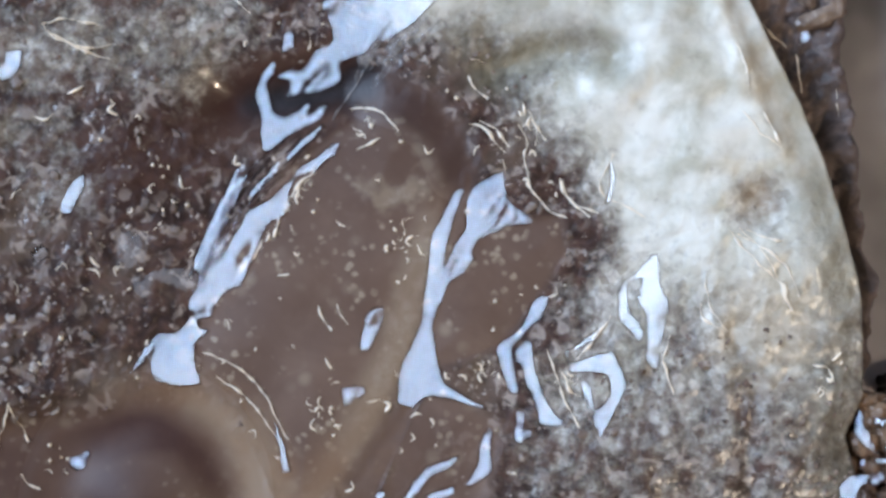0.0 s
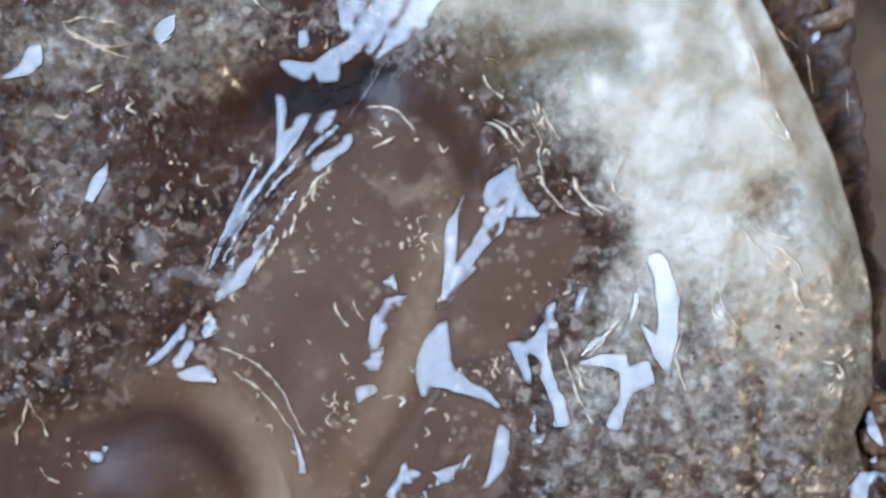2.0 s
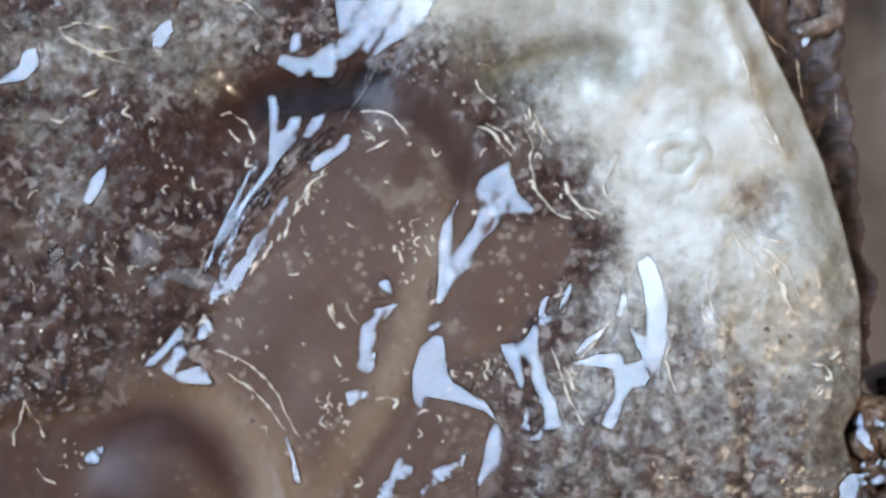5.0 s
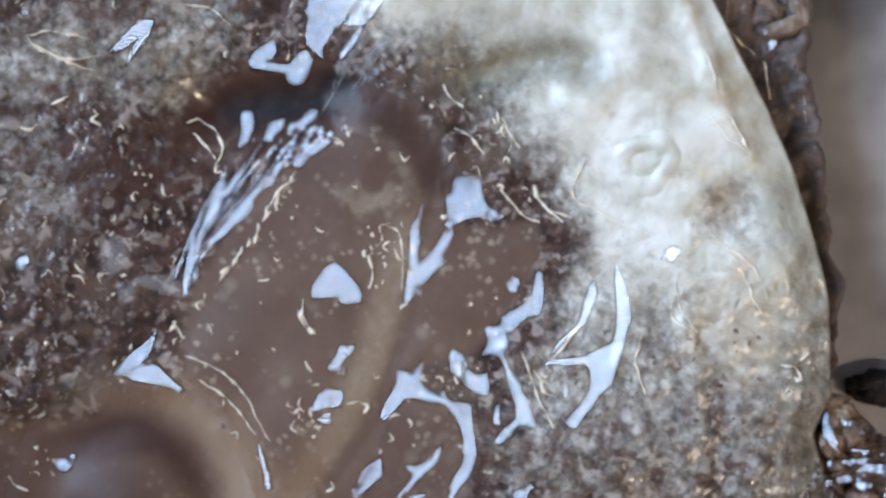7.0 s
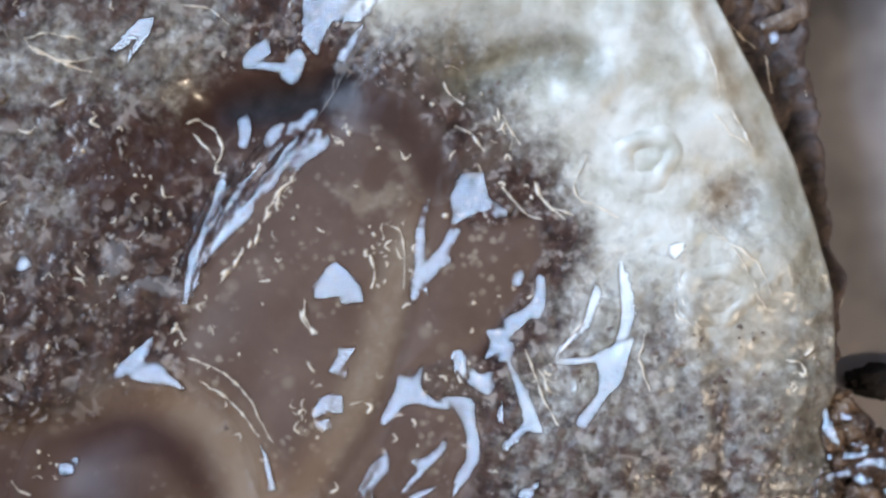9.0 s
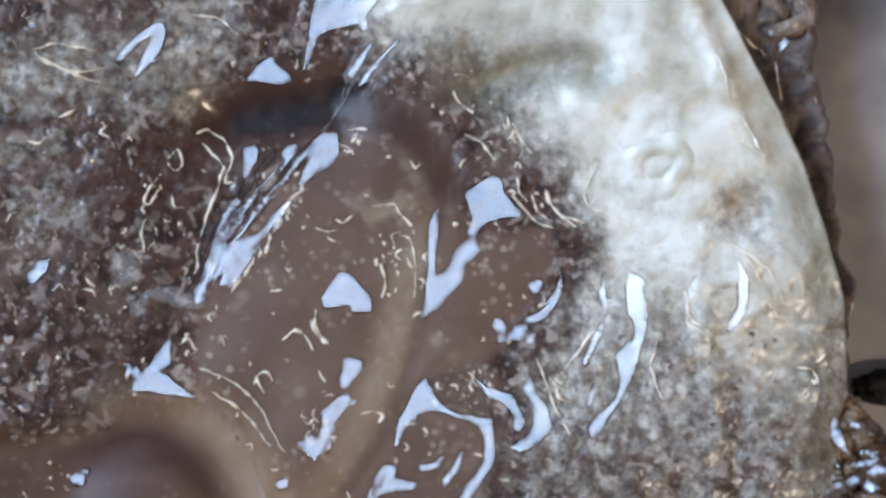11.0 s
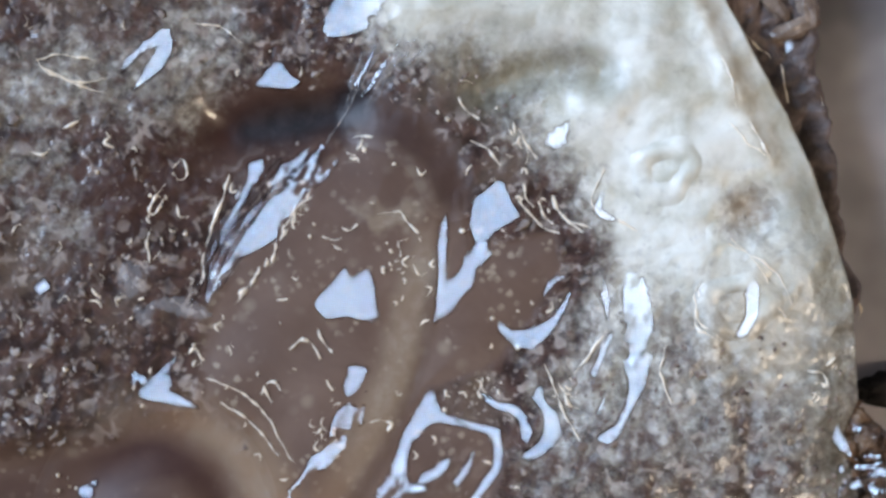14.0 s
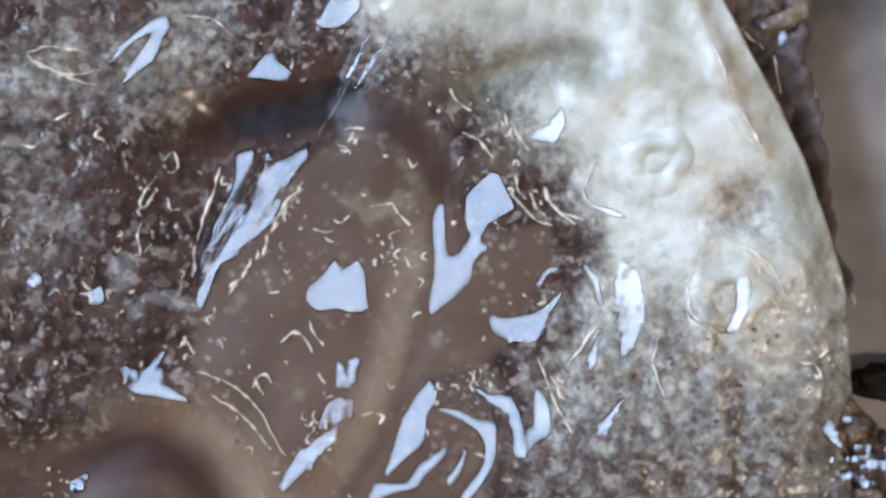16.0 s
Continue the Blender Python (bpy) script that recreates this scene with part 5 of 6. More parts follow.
sheet(L, [(-6.43, -9.34), (-5.83, -9.46), (-6.08, -9.88), (-6.74, -9.82)], [(5.2, 0, 0), (7.5, 0, 0), (9.7, -0.3, -0.29)], 1.0)
sheet(L, [(-9.14, -12.41), (-9.12, -12.86), (-9.78, -13.19), (-9.96, -12.75)], [(9.7, 0.3, 0.29), (11.5, 0, 0), (12.25, 0.13, 0.2)], 1.0)
sheet(L, [(-7.76, -10.48), (-7.59, -11.08), (-8.56, -11.87), (-9.21, -12.34), (-9.84, -13.27), (-10.17, -13.43), (-9.70, -12.52), (-8.89, -11.58), (-8.41, -10.66)], [(12.25, -0.22, -0.33), (13.5, 0, 0), (14.75, 0.04, 0.03)], 1.4)
sheet(L, [(-7.73, -10.66), (-7.88, -11.71), (-8.69, -12.19), (-9.50, -12.96), (-9.77, -12.67), (-9.35, -11.91), (-8.55, -10.69)], [(14.75, -0.03, -0.02), (15.5, 0, 0), (16, 0, 0)], 1.2)
F = "clear slime sheet for a highlight on the dark fold"
sheet(F, [(2.16, 3.97), (2.38, 2.46), (3.14, 1.83), (3.80, 1.15), (2.54, 1.12), (0.87, 0.26), (0.50, -0.52), (0.72, -0.77), (-0.65, -2.11), (-0.98, -1.49), (-0.22, 0.09), (0.24, 0.88), (0.17, 1.83), (0.53, 3.10)], [(0, 0, 0), (0.5, 0, 0), (1.75, -0.08, 0.05)], 1.0)
sheet(F, [(0.11, 2.70), (0.57, 3.51), (1.91, 4.30), (2.13, 3.34), (2.60, 2.49), (3.37, 1.52), (1.53, 1.37), (1.38, 0.65), (0.62, 0.00), (-0.30, -1.28), (0.01, -1.36), (-1.38, -2.72), (-1.25, -1.24), (-0.02, 0.47), (0.44, 1.75)], [(1.75, 0.11, -0.07), (3.5, 0, 0), (5.2, 0.21, 0.37)], 1.0)
sheet(F, [(1.56, 4.17), (2.35, 3.83), (2.72, 2.65), (3.65, 1.85), (1.94, 1.86), (1.16, 1.55), (0.68, 1.71), (0.52, 2.84), (0.68, 3.48)], [(5.2, -0.21, -0.37), (7.5, 0, 0), (9.7, 0.09, 0.04)], 1.0)
sheet(F, [(0.86, 3.57), (2.29, 4.50), (2.91, 4.32), (3.05, 3.36), (3.95, 2.29), (2.09, 1.95), (1.39, 1.16), (0.99, 1.26), (1.31, 2.12), (0.92, 3.41)], [(9.7, -0.08, -0.04), (11.5, 0, 0), (12.25, -0.05, -0.05)], 0.7)
sheet(F, [(1.44, 3.76), (2.40, 4.58), (2.86, 4.49), (3.14, 3.68), (3.71, 2.56), (2.15, 1.67), (1.60, 0.68), (1.04, 0.76), (1.21, 1.07), (0.92, 2.03), (1.12, 3.45)], [(12.25, -0.12, 0.05), (13.5, -0.2, -0.04), (15.5, 0, 0), (16, 0, 0)], 0.8)
sheet(F, [(-0.04, 2.98), (-0.55, 1.18), (-1.08, -1.17), (-0.66, -2.03), (-1.41, -3.66), (-2.03, -3.83), (-1.77, -0.87), (-1.63, 0.39), (-1.03, 1.65), (-0.41, 2.76)], [(0, 0, 0), (0.5, 0, 0), (1.75, -0.09, -0.02)], 0.4)
sheet(F, [(-0.84, 2.52), (-1.15, 1.72), (-1.22, 0.29), (-1.25, -1.29), (-0.93, -1.75), (-1.84, -3.34), (-2.00, -3.19), (-1.89, -0.99), (-1.86, 0.75), (-1.31, 1.72)], [(1.75, 0.13, 0.03), (3.5, 0, 0), (5.2, 0.24, -0.02)], 0.3)
sheet(F, [(-0.76, 2.51), (-1.00, 0.90), (-0.98, -1.01), (-0.10, -0.05), (0.77, 1.53), (0.90, 1.06), (1.06, 0.58), (0.37, -0.21), (0.38, -0.84), (-0.88, -2.11), (-0.78, -2.64), (-1.50, -3.12), (-1.67, -2.91), (-1.53, -1.01), (-1.45, 0.90)], [(5.2, -0.33, 0.02), (7.5, 0, 0), (9.7, 0.14, 0.09)], 1.0)
sheet(F, [(-0.59, 2.69), (-0.58, 1.26), (-0.71, -0.95), (-0.01, -0.64), (0.95, 0.91), (1.58, 1.21), (1.57, 0.90), (1.87, 0.43), (0.93, -0.34), (0.76, -1.27), (-1.31, -3.19), (-1.30, -2.82), (-1.12, -0.94), (-1.01, 1.90)], [(9.7, -0.24, -0.18), (11.5, -0.12, -0.11), (13.5, 0, 0), (14.75, 0.04, -0.03)], 0.7)
sheet(F, [(-0.33, 2.85), (-0.20, 1.73), (-0.23, 0.32), (-0.08, -0.09), (0.54, -0.01), (1.50, 1.05), (1.64, 0.74), (2.09, 0.42), (1.30, -0.34), (0.96, -1.42), (-0.62, -2.94), (-1.10, -3.16), (-1.18, -2.79), (-0.82, -0.77), (-0.81, 2.39)], [(14.75, -0.02, 0.02), (15.5, 0, 0), (16, 0, 0)], 0.7)
sheet(F, [(-1.41, -3.64), (-1.61, -4.80), (-1.21, -6.77), (-0.88, -7.66), (1.26, -8.79), (-0.87, -8.32), (-1.80, -8.32), (-2.57, -8.97), (-3.30, -8.71), (-3.33, -7.34), (-2.79, -5.93), (-2.13, -4.51), (-2.01, -3.72)], [(0, 0, 0), (0.5, 0, 0), (1.75, 0.11, -0.22)], 0.6)
sheet(F, [(-1.40, -5.12), (-1.15, -7.12), (-0.66, -7.70), (1.04, -8.59), (1.42, -9.28), (0.74, -8.97), (-1.43, -8.51), (-2.38, -8.42), (-2.63, -8.96), (-3.09, -8.16), (-3.06, -7.07), (-2.60, -5.80), (-1.98, -5.15)], [(1.75, -0.15, 0.31), (3.5, 0, 0), (5.2, 0.03, -0.12)], 0.5)
sheet(F, [(-1.51, -4.49), (-1.82, -5.04), (-2.20, -4.90), (-1.99, -4.58)], [(1.75, 0, 0), (3.5, 0, 0), (5.2, 0, 0)], 1.0)
K = "clear slime sheet for a highlight in a fold of the mantle's edge"
sheet(K, [(4.40, -2.83), (4.86, -2.97), (4.40, -3.92), (3.64, -4.72), (2.81, -5.69), (3.03, -7.06), (3.18, -8.12), (2.87, -8.14), (2.01, -5.88), (2.56, -5.39), (3.48, -4.57), (3.94, -3.46)], [(0, 0, 0), (0.5, 0, 0), (1.75, -0.18, -0.38)], 0.6)
sheet(K, [(2.50, -5.89), (2.82, -6.93), (3.03, -7.84), (2.91, -8.31), (2.35, -7.42), (1.72, -6.06)], [(1.75, 0.18, 0.38), (3.5, 0, 0), (5.2, 0.21, 0.36)], 0.6)
sheet(K, [(5.65, -1.23), (5.95, -1.29), (5.99, -2.86), (5.77, -3.65), (5.16, -3.67), (3.91, -4.65), (3.91, -5.43), (2.65, -5.95), (2.97, -5.31), (2.75, -4.37), (3.76, -4.34), (4.07, -3.54), (4.70, -3.21), (5.32, -2.56)], [(5.2, -0.21, -0.36), (7.5, 0, 0), (9.7, -0.12, -0.4)], 0.7)
sheet(K, [(1.25, -7.02), (2.19, -7.67), (3.28, -7.87), (3.72, -8.61), (4.01, -9.20), (3.69, -9.82), (3.48, -9.83), (3.41, -8.93), (2.80, -8.25), (2.03, -8.07)], [(9.7, 0.12, 0.4), (11.5, 0, 0), (12.25, -0.03, -0.01)], 0.6)
sheet(K, [(1.17, -7.34), (2.26, -7.83), (3.34, -8.01), (4.00, -9.29), (3.58, -9.90), (3.38, -9.70), (3.31, -8.86), (2.71, -8.28), (1.78, -8.06)], [(12.25, 0.06, 0.02), (13.5, 0, 0), (14.75, 0.02, -0.15)], 0.6)
sheet(K, [(1.18, -7.46), (2.10, -7.87), (3.18, -7.93), (3.61, -8.68), (3.87, -9.72), (3.96, -11.11), (3.37, -11.02), (3.32, -9.89), (3.15, -8.84), (2.39, -8.41), (1.63, -7.97)], [(14.75, -0.01, 0.09), (15.5, 0, 0), (16, 0, 0)], 0.6)
sheet(K, [(3.82, -5.51), (4.11, -7.03), (4.56, -8.22), (5.44, -9.66), (4.40, -9.79), (4.26, -8.69), (3.66, -7.67), (3.51, -6.76), (3.05, -6.01)], [(0, 0, 0), (0.5, 0, 0), (1.75, -0.03, 0.11)], 0.7)
sheet(K, [(3.91, -4.40), (4.06, -6.26), (4.36, -7.17), (5.26, -9.68), (4.96, -9.91), (4.36, -9.96), (4.36, -8.99), (3.60, -7.21), (3.75, -6.59), (3.29, -6.15), (2.51, -5.97), (3.45, -4.89)], [(1.75, 0.04, -0.15), (3.5, 0, 0), (5.2, 0.01, -0.2)], 0.6)
sheet(K, [(3.93, -5.15), (3.77, -6.10), (4.83, -8.21), (5.51, -9.84), (4.51, -9.90), (3.58, -11.02), (3.36, -10.74), (4.42, -9.61), (4.43, -8.54), (3.61, -6.10), (3.14, -6.19), (3.46, -5.32)], [(5.2, -0.02, 0.27), (7.5, 0, 0), (9.7, 0.17, -0.36)], 0.7)
sheet(K, [(4.50, -7.03), (4.78, -7.85), (5.37, -8.44), (5.48, -9.50), (5.00, -10.27), (3.75, -11.03), (3.52, -10.65), (4.24, -10.16), (4.67, -9.23), (4.61, -8.32), (4.11, -7.57)], [(9.7, -0.13, 0.23), (11.5, 0.01, -0.07), (13.5, 0, 0), (14.75, 0.05, -0.11)], 0.6)
sheet(K, [(3.94, -9.99), (4.57, -9.57), (4.56, -8.50), (4.80, -7.73), (5.09, -8.18), (5.45, -8.93), (5.31, -9.99), (4.53, -10.48), (3.89, -11.26)], [(14.75, -0.03, 0.07), (15.5, 0, 0), (16, 0, 0)], 0.6)
sheet(K, [(6.03, -6.73), (7.23, -6.11), (8.42, -5.84), (9.02, -7.47), (8.51, -8.69), (7.70, -10.24), (7.33, -9.38), (8.23, -8.12), (8.10, -7.07), (7.08, -6.83), (6.27, -7.03)], [(0, 0, 0), (0.5, 0, 0), (1.75, 0.14, 0.02)], 0.6)
sheet(K, [(5.93, -6.75), (7.38, -6.20), (8.57, -6.07), (8.71, -6.73), (9.73, -6.37), (9.99, -7.56), (8.83, -8.09), (8.06, -10.16), (7.48, -10.00), (8.24, -8.44), (8.20, -7.07), (7.23, -6.77)], [(1.75, -0.2, -0.03), (3.5, 0, 0), (5.2, 0.04, 0.11)], 0.6)
sheet(K, [(10.41, -5.00), (9.75, -7.32), (9.00, -8.12), (7.78, -9.86), (7.33, -9.68), (8.56, -7.84), (8.59, -6.77), (8.30, -6.32), (6.18, -6.48), (6.49, -6.24), (8.16, -6.01), (9.52, -5.28)], [(5.2, -0.05, -0.15), (7.5, 0, 0), (9.7, 0.29, -0.14)], 0.6)
sheet(K, [(10.70, -4.75), (10.34, -6.30), (9.22, -8.49), (8.27, -9.91), (7.82, -10.15), (7.69, -9.64), (9.24, -8.03), (9.57, -7.10), (9.27, -5.72), (10.11, -4.92)], [(9.7, -0.24, 0.11), (11.5, 0, 0), (12.25, -0.03, -0.08)], 0.6)
sheet(K, [(10.60, -5.06), (10.21, -6.75), (9.24, -8.61), (8.44, -9.85), (7.85, -9.88), (7.72, -9.59), (8.79, -8.78), (9.29, -7.70), (9.48, -6.77), (9.31, -5.39)], [(12.25, 0.05, 0.13), (13.5, 0, 0), (14.75, -0.11, -0.41)], 0.6)
sheet(K, [(9.43, -8.22), (8.93, -9.14), (8.44, -10.07), (8.00, -10.03), (8.64, -9.16)], [(14.75, 0.09, 0.33), (15.5, 0, 0), (16, 0, 0)], 0.5)
sheet(K, [(6.82, -7.59), (7.26, -7.93), (7.25, -8.78), (6.90, -8.25)], [(0, 0, 0), (0.5, 0, 0), (1.75, 0, 0)], 0.4)
sheet(K, [(5.70, -6.17), (6.61, -5.44), (7.51, -4.69), (7.36, -5.10), (6.31, -5.77)], [(0, 0, 0), (0.5, 0, 0), (1.75, 0.02, -0.05)], 0.4)
sheet(K, [(7.52, -4.93), (7.06, -5.58), (6.00, -6.41), (6.46, -5.61)], [(1.75, -0.02, 0.07), (3.5, 0, 0), (5.2, 0.24, 0.35)], 0.4)
sheet(K, [(8.83, -1.81), (9.06, -2.38), (8.33, -4.13), (7.26, -5.10), (6.48, -5.92), (6.95, -5.11), (8.03, -4.13), (8.36, -2.87)], [(5.2, -0.24, -0.35), (7.5, 0, 0), (9.7, 0, -0.42)], 0.5)
sheet(K, [(8.49, -4.12), (8.14, -5.21), (7.49, -6.47), (7.34, -6.32), (7.84, -5.22)], [(9.7, 0.05, 0.53), (11.5, 0.05, 0.15), (13.5, 0, 0), (14.75, 0.04, -0.03)], 0.5)
sheet(K, [(8.33, -4.46), (8.13, -5.40), (7.78, -6.33), (7.65, -6.02)], [(14.75, -0.03, 0.02), (15.5, 0, 0), (16, 0, 0)], 0.5)
sheet(K, [(9.08, -1.96), (9.20, -3.51), (9.90, -4.55), (9.75, -5.02), (8.75, -3.99), (8.77, -2.59)], [(0, 0, 0), (0.5, 0, 0), (1.75, -0.13, 0.1)], 0.5)
sheet(K, [(8.78, -2.39), (8.98, -3.17), (8.46, -4.13), (8.62, -3.18)], [(1.75, 0.19, -0.14), (3.5, 0, 0), (5.2, -0.01, 0.11)], 0.5)
sheet(K, [(8.23, -1.11), (8.42, -2.36), (8.30, -3.14), (8.10, -2.05)], [(9.7, 0.35, -0.3), (11.5, 0.34, -0.18), (13.5, 0, 0), (14.75, 0, 0)], 0.5)
sheet(K, [(10.28, -0.84), (10.72, -0.52), (10.83, -2.22), (11.24, -3.13), (10.75, -5.89), (10.59, -6.65), (10.12, -6.07), (10.20, -5.01), (10.17, -3.63), (9.89, -3.03), (10.12, -1.62), (9.33, -1.89)], [(0, 0, 0), (0.5, 0, 0), (1.75, -0.05, -0.02)], 1.0)
sheet(K, [(9.54, -0.78), (10.14, -0.39), (10.57, -0.92), (10.96, -2.93), (11.06, -4.77), (10.45, -6.87), (9.89, -6.36), (9.13, -4.50), (9.91, -4.98), (10.02, -3.43), (9.82, -1.88)], [(1.75, 0.08, 0.02), (3.5, 0, 0), (5.2, 0, -0.06)], 1.0)
sheet(K, [(10.11, -0.63), (10.64, -2.83), (10.75, -4.07), (9.97, -6.26), (9.53, -6.13), (10.01, -4.56), (10.13, -3.15), (10.08, -1.90)], [(5.2, -0.01, 0.09), (7.5, 0, 0), (9.7, 0.05, 0.18)], 0.7)
sheet(K, [(10.03, -0.97), (10.75, -1.28), (10.70, -2.54), (10.87, -4.08), (10.45, -5.02), (9.92, -5.19), (10.34, -4.10), (9.94, -3.17), (9.84, -1.92)], [(9.7, -0.04, -0.15), (11.5, 0, 0), (12.25, -0.09, -0.03)], 1.0)
sheet(K, [(9.69, -0.56), (10.38, -1.35), (10.71, -3.21), (10.65, -4.13), (9.41, -5.73), (9.46, -4.75), (9.38, -3.52), (9.18, -1.80)], [(12.25, 0.2, -0.08), (13.5, 0.05, -0.13), (15.5, 0, 0), (16, 0, 0)], 1.0)
sheet(K, [(3.25, -9.38), (3.56, -9.36), (3.49, -10.36), (3.92, -10.24), (3.40, -10.97), (3.10, -10.54)], [(0, 0, 0), (0.5, 0, 0), (1.75, 0.06, 0.42)], 0.5)
sheet(K, [(4.67, -2.79), (4.37, -3.75), (4.82, -4.20), (4.21, -4.44), (4.12, -3.28)], [(1.75, -0.06, -0.42), (3.5, 0, 0), (5.2, 0, 0)], 1.0)
sheet(K, [(6.26, -2.60), (5.95, -3.40), (5.55, -3.82), (5.80, -2.77)], [(1.75, 0, 0), (3.5, 0, 0), (5.2, -0.34, 0.25)], 1.0)
sheet(K, [(5.11, -1.41), (5.19, -1.73), (4.63, -2.05), (4.58, -1.73)], [(5.2, -0.25, -0.46), (7.5, -0.59, -0.21), (11.5, 0, 0), (12.25, 0, 0)], 1.0)
sheet(K, [(3.32, -9.16), (3.54, -8.84), (3.62, -9.91), (3.22, -9.88)], [(1.75, -0.03, -0.74), (3.5, -0.03, -0.74), (7.5, 0, 0), (9.7, 0, 0)], 1.0)
sheet(K, [(4.16, -10.57), (3.85, -11.20), (3.33, -11.25)], [(1.75, 0, 0), (3.5, 0, 0), (5.2, 0.32, 0.27)], 1.0)
sheet(K, [(7.33, -7.49), (7.57, -7.94), (7.32, -8.42)], [(5.2, -0.32, -0.27), (7.5, 0, 0), (9.7, 0.17, 0.01)], 1.0)
sheet(K, [(8.10, -7.42), (7.97, -8.35), (7.75, -8.51)], [(9.7, -0.17, 0.16), (11.5, -0.03, 0.17), (13.5, 0, 0), (14.75, 0, 0)], 0.5)
sheet(K, [(0.73, -5.75), (1.37, -5.95), (2.16, -7.16), (2.84, -6.91), (2.93, -7.89), (2.62, -8.21), (1.84, -7.79), (1.69, -7.18), (0.83, -7.00)], [(5.2, 0, 0), (7.5, 0, 0), (9.7, 0, 0)], 1.0)
sheet(K, [(5.53, -13.19), (5.22, -13.82), (4.90, -14.45), (4.28, -14.71), (4.45, -13.74)], [(5.2, 0, 0), (7.5, 0, 0), (9.7, 0, 0)], 1.0)
sheet(K, [(6.22, -1.10), (6.29, -1.89), (5.71, -3.00), (5.08, -3.73), (4.46, -3.81), (4.32, -3.49), (5.10, -3.16), (5.89, -2.05)], [(9.7, 0, 0), (11.5, 0, 0), (12.25, -0.3, -0.19)], 0.5)
sheet(K, [(6.16, -1.83), (5.89, -2.76), (4.62, -4.47), (3.23, -4.86), (3.09, -4.49), (2.33, -3.88), (2.34, -3.41), (3.11, -3.81), (4.34, -3.64), (5.27, -3.07)], [(12.25, 0.36, 0.22), (13.5, 0, 0), (14.75, -0.06, -0.05)], 0.5)
sheet(K, [(6.07, -2.32), (5.59, -3.09), (4.77, -4.72), (3.25, -4.94), (3.11, -4.64), (2.20, -4.02), (2.28, -3.46), (2.99, -3.64), (3.76, -3.55), (4.83, -3.24)], [(14.75, 0.03, 0.03), (15.5, 0, 0), (16, 0, 0)], 0.6)
sheet(K, [(2.55, -3.47), (3.17, -3.93), (4.40, -3.91), (4.60, -4.52), (4.38, -4.93), (3.31, -4.71), (2.62, -4.88), (2.85, -4.41), (2.45, -4.10)], [(9.7, 0, 0), (11.5, 0, 0), (12.25, 0.23, 0.35)], 1.0)
sheet(K, [(6.35, -0.79), (5.58, -1.09), (4.94, -1.87), (4.95, -1.55), (5.59, -0.93)], [(12.25, -0.38, -0.36), (13.5, -0.15, -0.01), (15.5, 0, 0), (16, 0, 0)], 0.5)
sheet(K, [(7.58, -0.73), (8.20, -1.46), (8.37, -2.86), (8.14, -2.70), (8.04, -1.77), (7.63, -1.04)], [(14.75, 0, 0), (15.5, 0, 0), (16, 0, 0)], 0.5)
B = "clear slime sheet for a highlight round a brown blister"
sheet(B, [(-0.86, -6.50), (-0.95, -7.22), (-0.69, -7.98), (0.26, -8.39), (0.42, -7.99), (0.67, -8.68), (-0.68, -8.53), (-1.80, -8.59), (-2.91, -9.79), (-3.18, -9.49), (-2.30, -7.74), (-2.15, -6.96), (-1.27, -7.23)], [(5.2, -0.05, 0.16), (7.5, 0, 0), (9.7, -0.23, -0.28)], 0.6)
sheet(B, [(-1.53, -7.10), (-1.15, -7.86), (-0.37, -8.60), (0.10, -8.88), (-1.32, -8.73), (-1.96, -8.97), (-2.76, -9.77), (-3.15, -10.70), (-3.24, -10.40), (-3.08, -9.48), (-2.11, -7.59)], [(9.7, 0.18, 0.23), (11.5, 0, 0), (12.25, -0.03, -0.1)], 0.5)
sheet(B, [(-1.54, -7.16), (-1.08, -8.22), (-0.45, -8.56), (0.01, -8.94), (-1.25, -8.77), (-2.05, -9.17), (-2.69, -9.95), (-3.02, -11.03), (-3.19, -11.64), (-3.83, -11.67), (-3.17, -9.52), (-2.03, -7.63)], [(12.25, 0.06, 0.16), (13.5, 0, 0), (14.75, -0.09, -0.1)], 0.5)
sheet(B, [(-1.20, -7.10), (-0.91, -8.02), (-1.46, -8.79), (-1.57, -9.70), (-1.74, -10.31), (-3.68, -12.19), (-3.84, -12.04), (-3.34, -10.82), (-2.84, -9.28), (-2.01, -7.89)], [(14.75, 0.05, 0.06), (15.5, 0, 0), (16, 0, 0)], 0.6)
sheet(B, [(1.69, -10.43), (1.75, -11.48), (1.79, -12.53), (0.62, -13.28), (1.08, -12.29), (1.22, -11.07)], [(0, 0, 0), (0.5, 0, 0), (1.75, 0.03, 0.01)], 0.6)
sheet(B, [(1.57, -10.35), (2.01, -10.62), (1.95, -12.29), (0.78, -13.74), (1.17, -12.06)], [(1.75, -0.05, -0.01), (3.5, 0, 0), (5.2, -0.03, 0.18)], 0.6)
sheet(B, [(0.43, -8.56), (1.80, -8.73), (2.26, -11.35), (1.86, -12.43), (0.77, -13.86), (0.92, -12.80), (1.54, -12.00), (1.54, -10.64), (1.23, -9.60)], [(5.2, 0.04, -0.24), (7.5, 0, 0), (9.7, -0.04, 0.12)], 0.5)
sheet(B, [(-0.69, -8.63), (1.05, -8.95), (2.14, -9.11), (2.33, -10.24), (2.25, -11.44), (1.47, -12.52), (0.84, -13.36), (0.43, -13.39), (1.16, -12.25), (1.79, -11.32), (1.82, -9.97), (1.52, -9.38), (0.11, -9.03)], [(9.7, 0.03, -0.1), (11.5, 0, 0), (12.25, 0, 0)], 0.5)
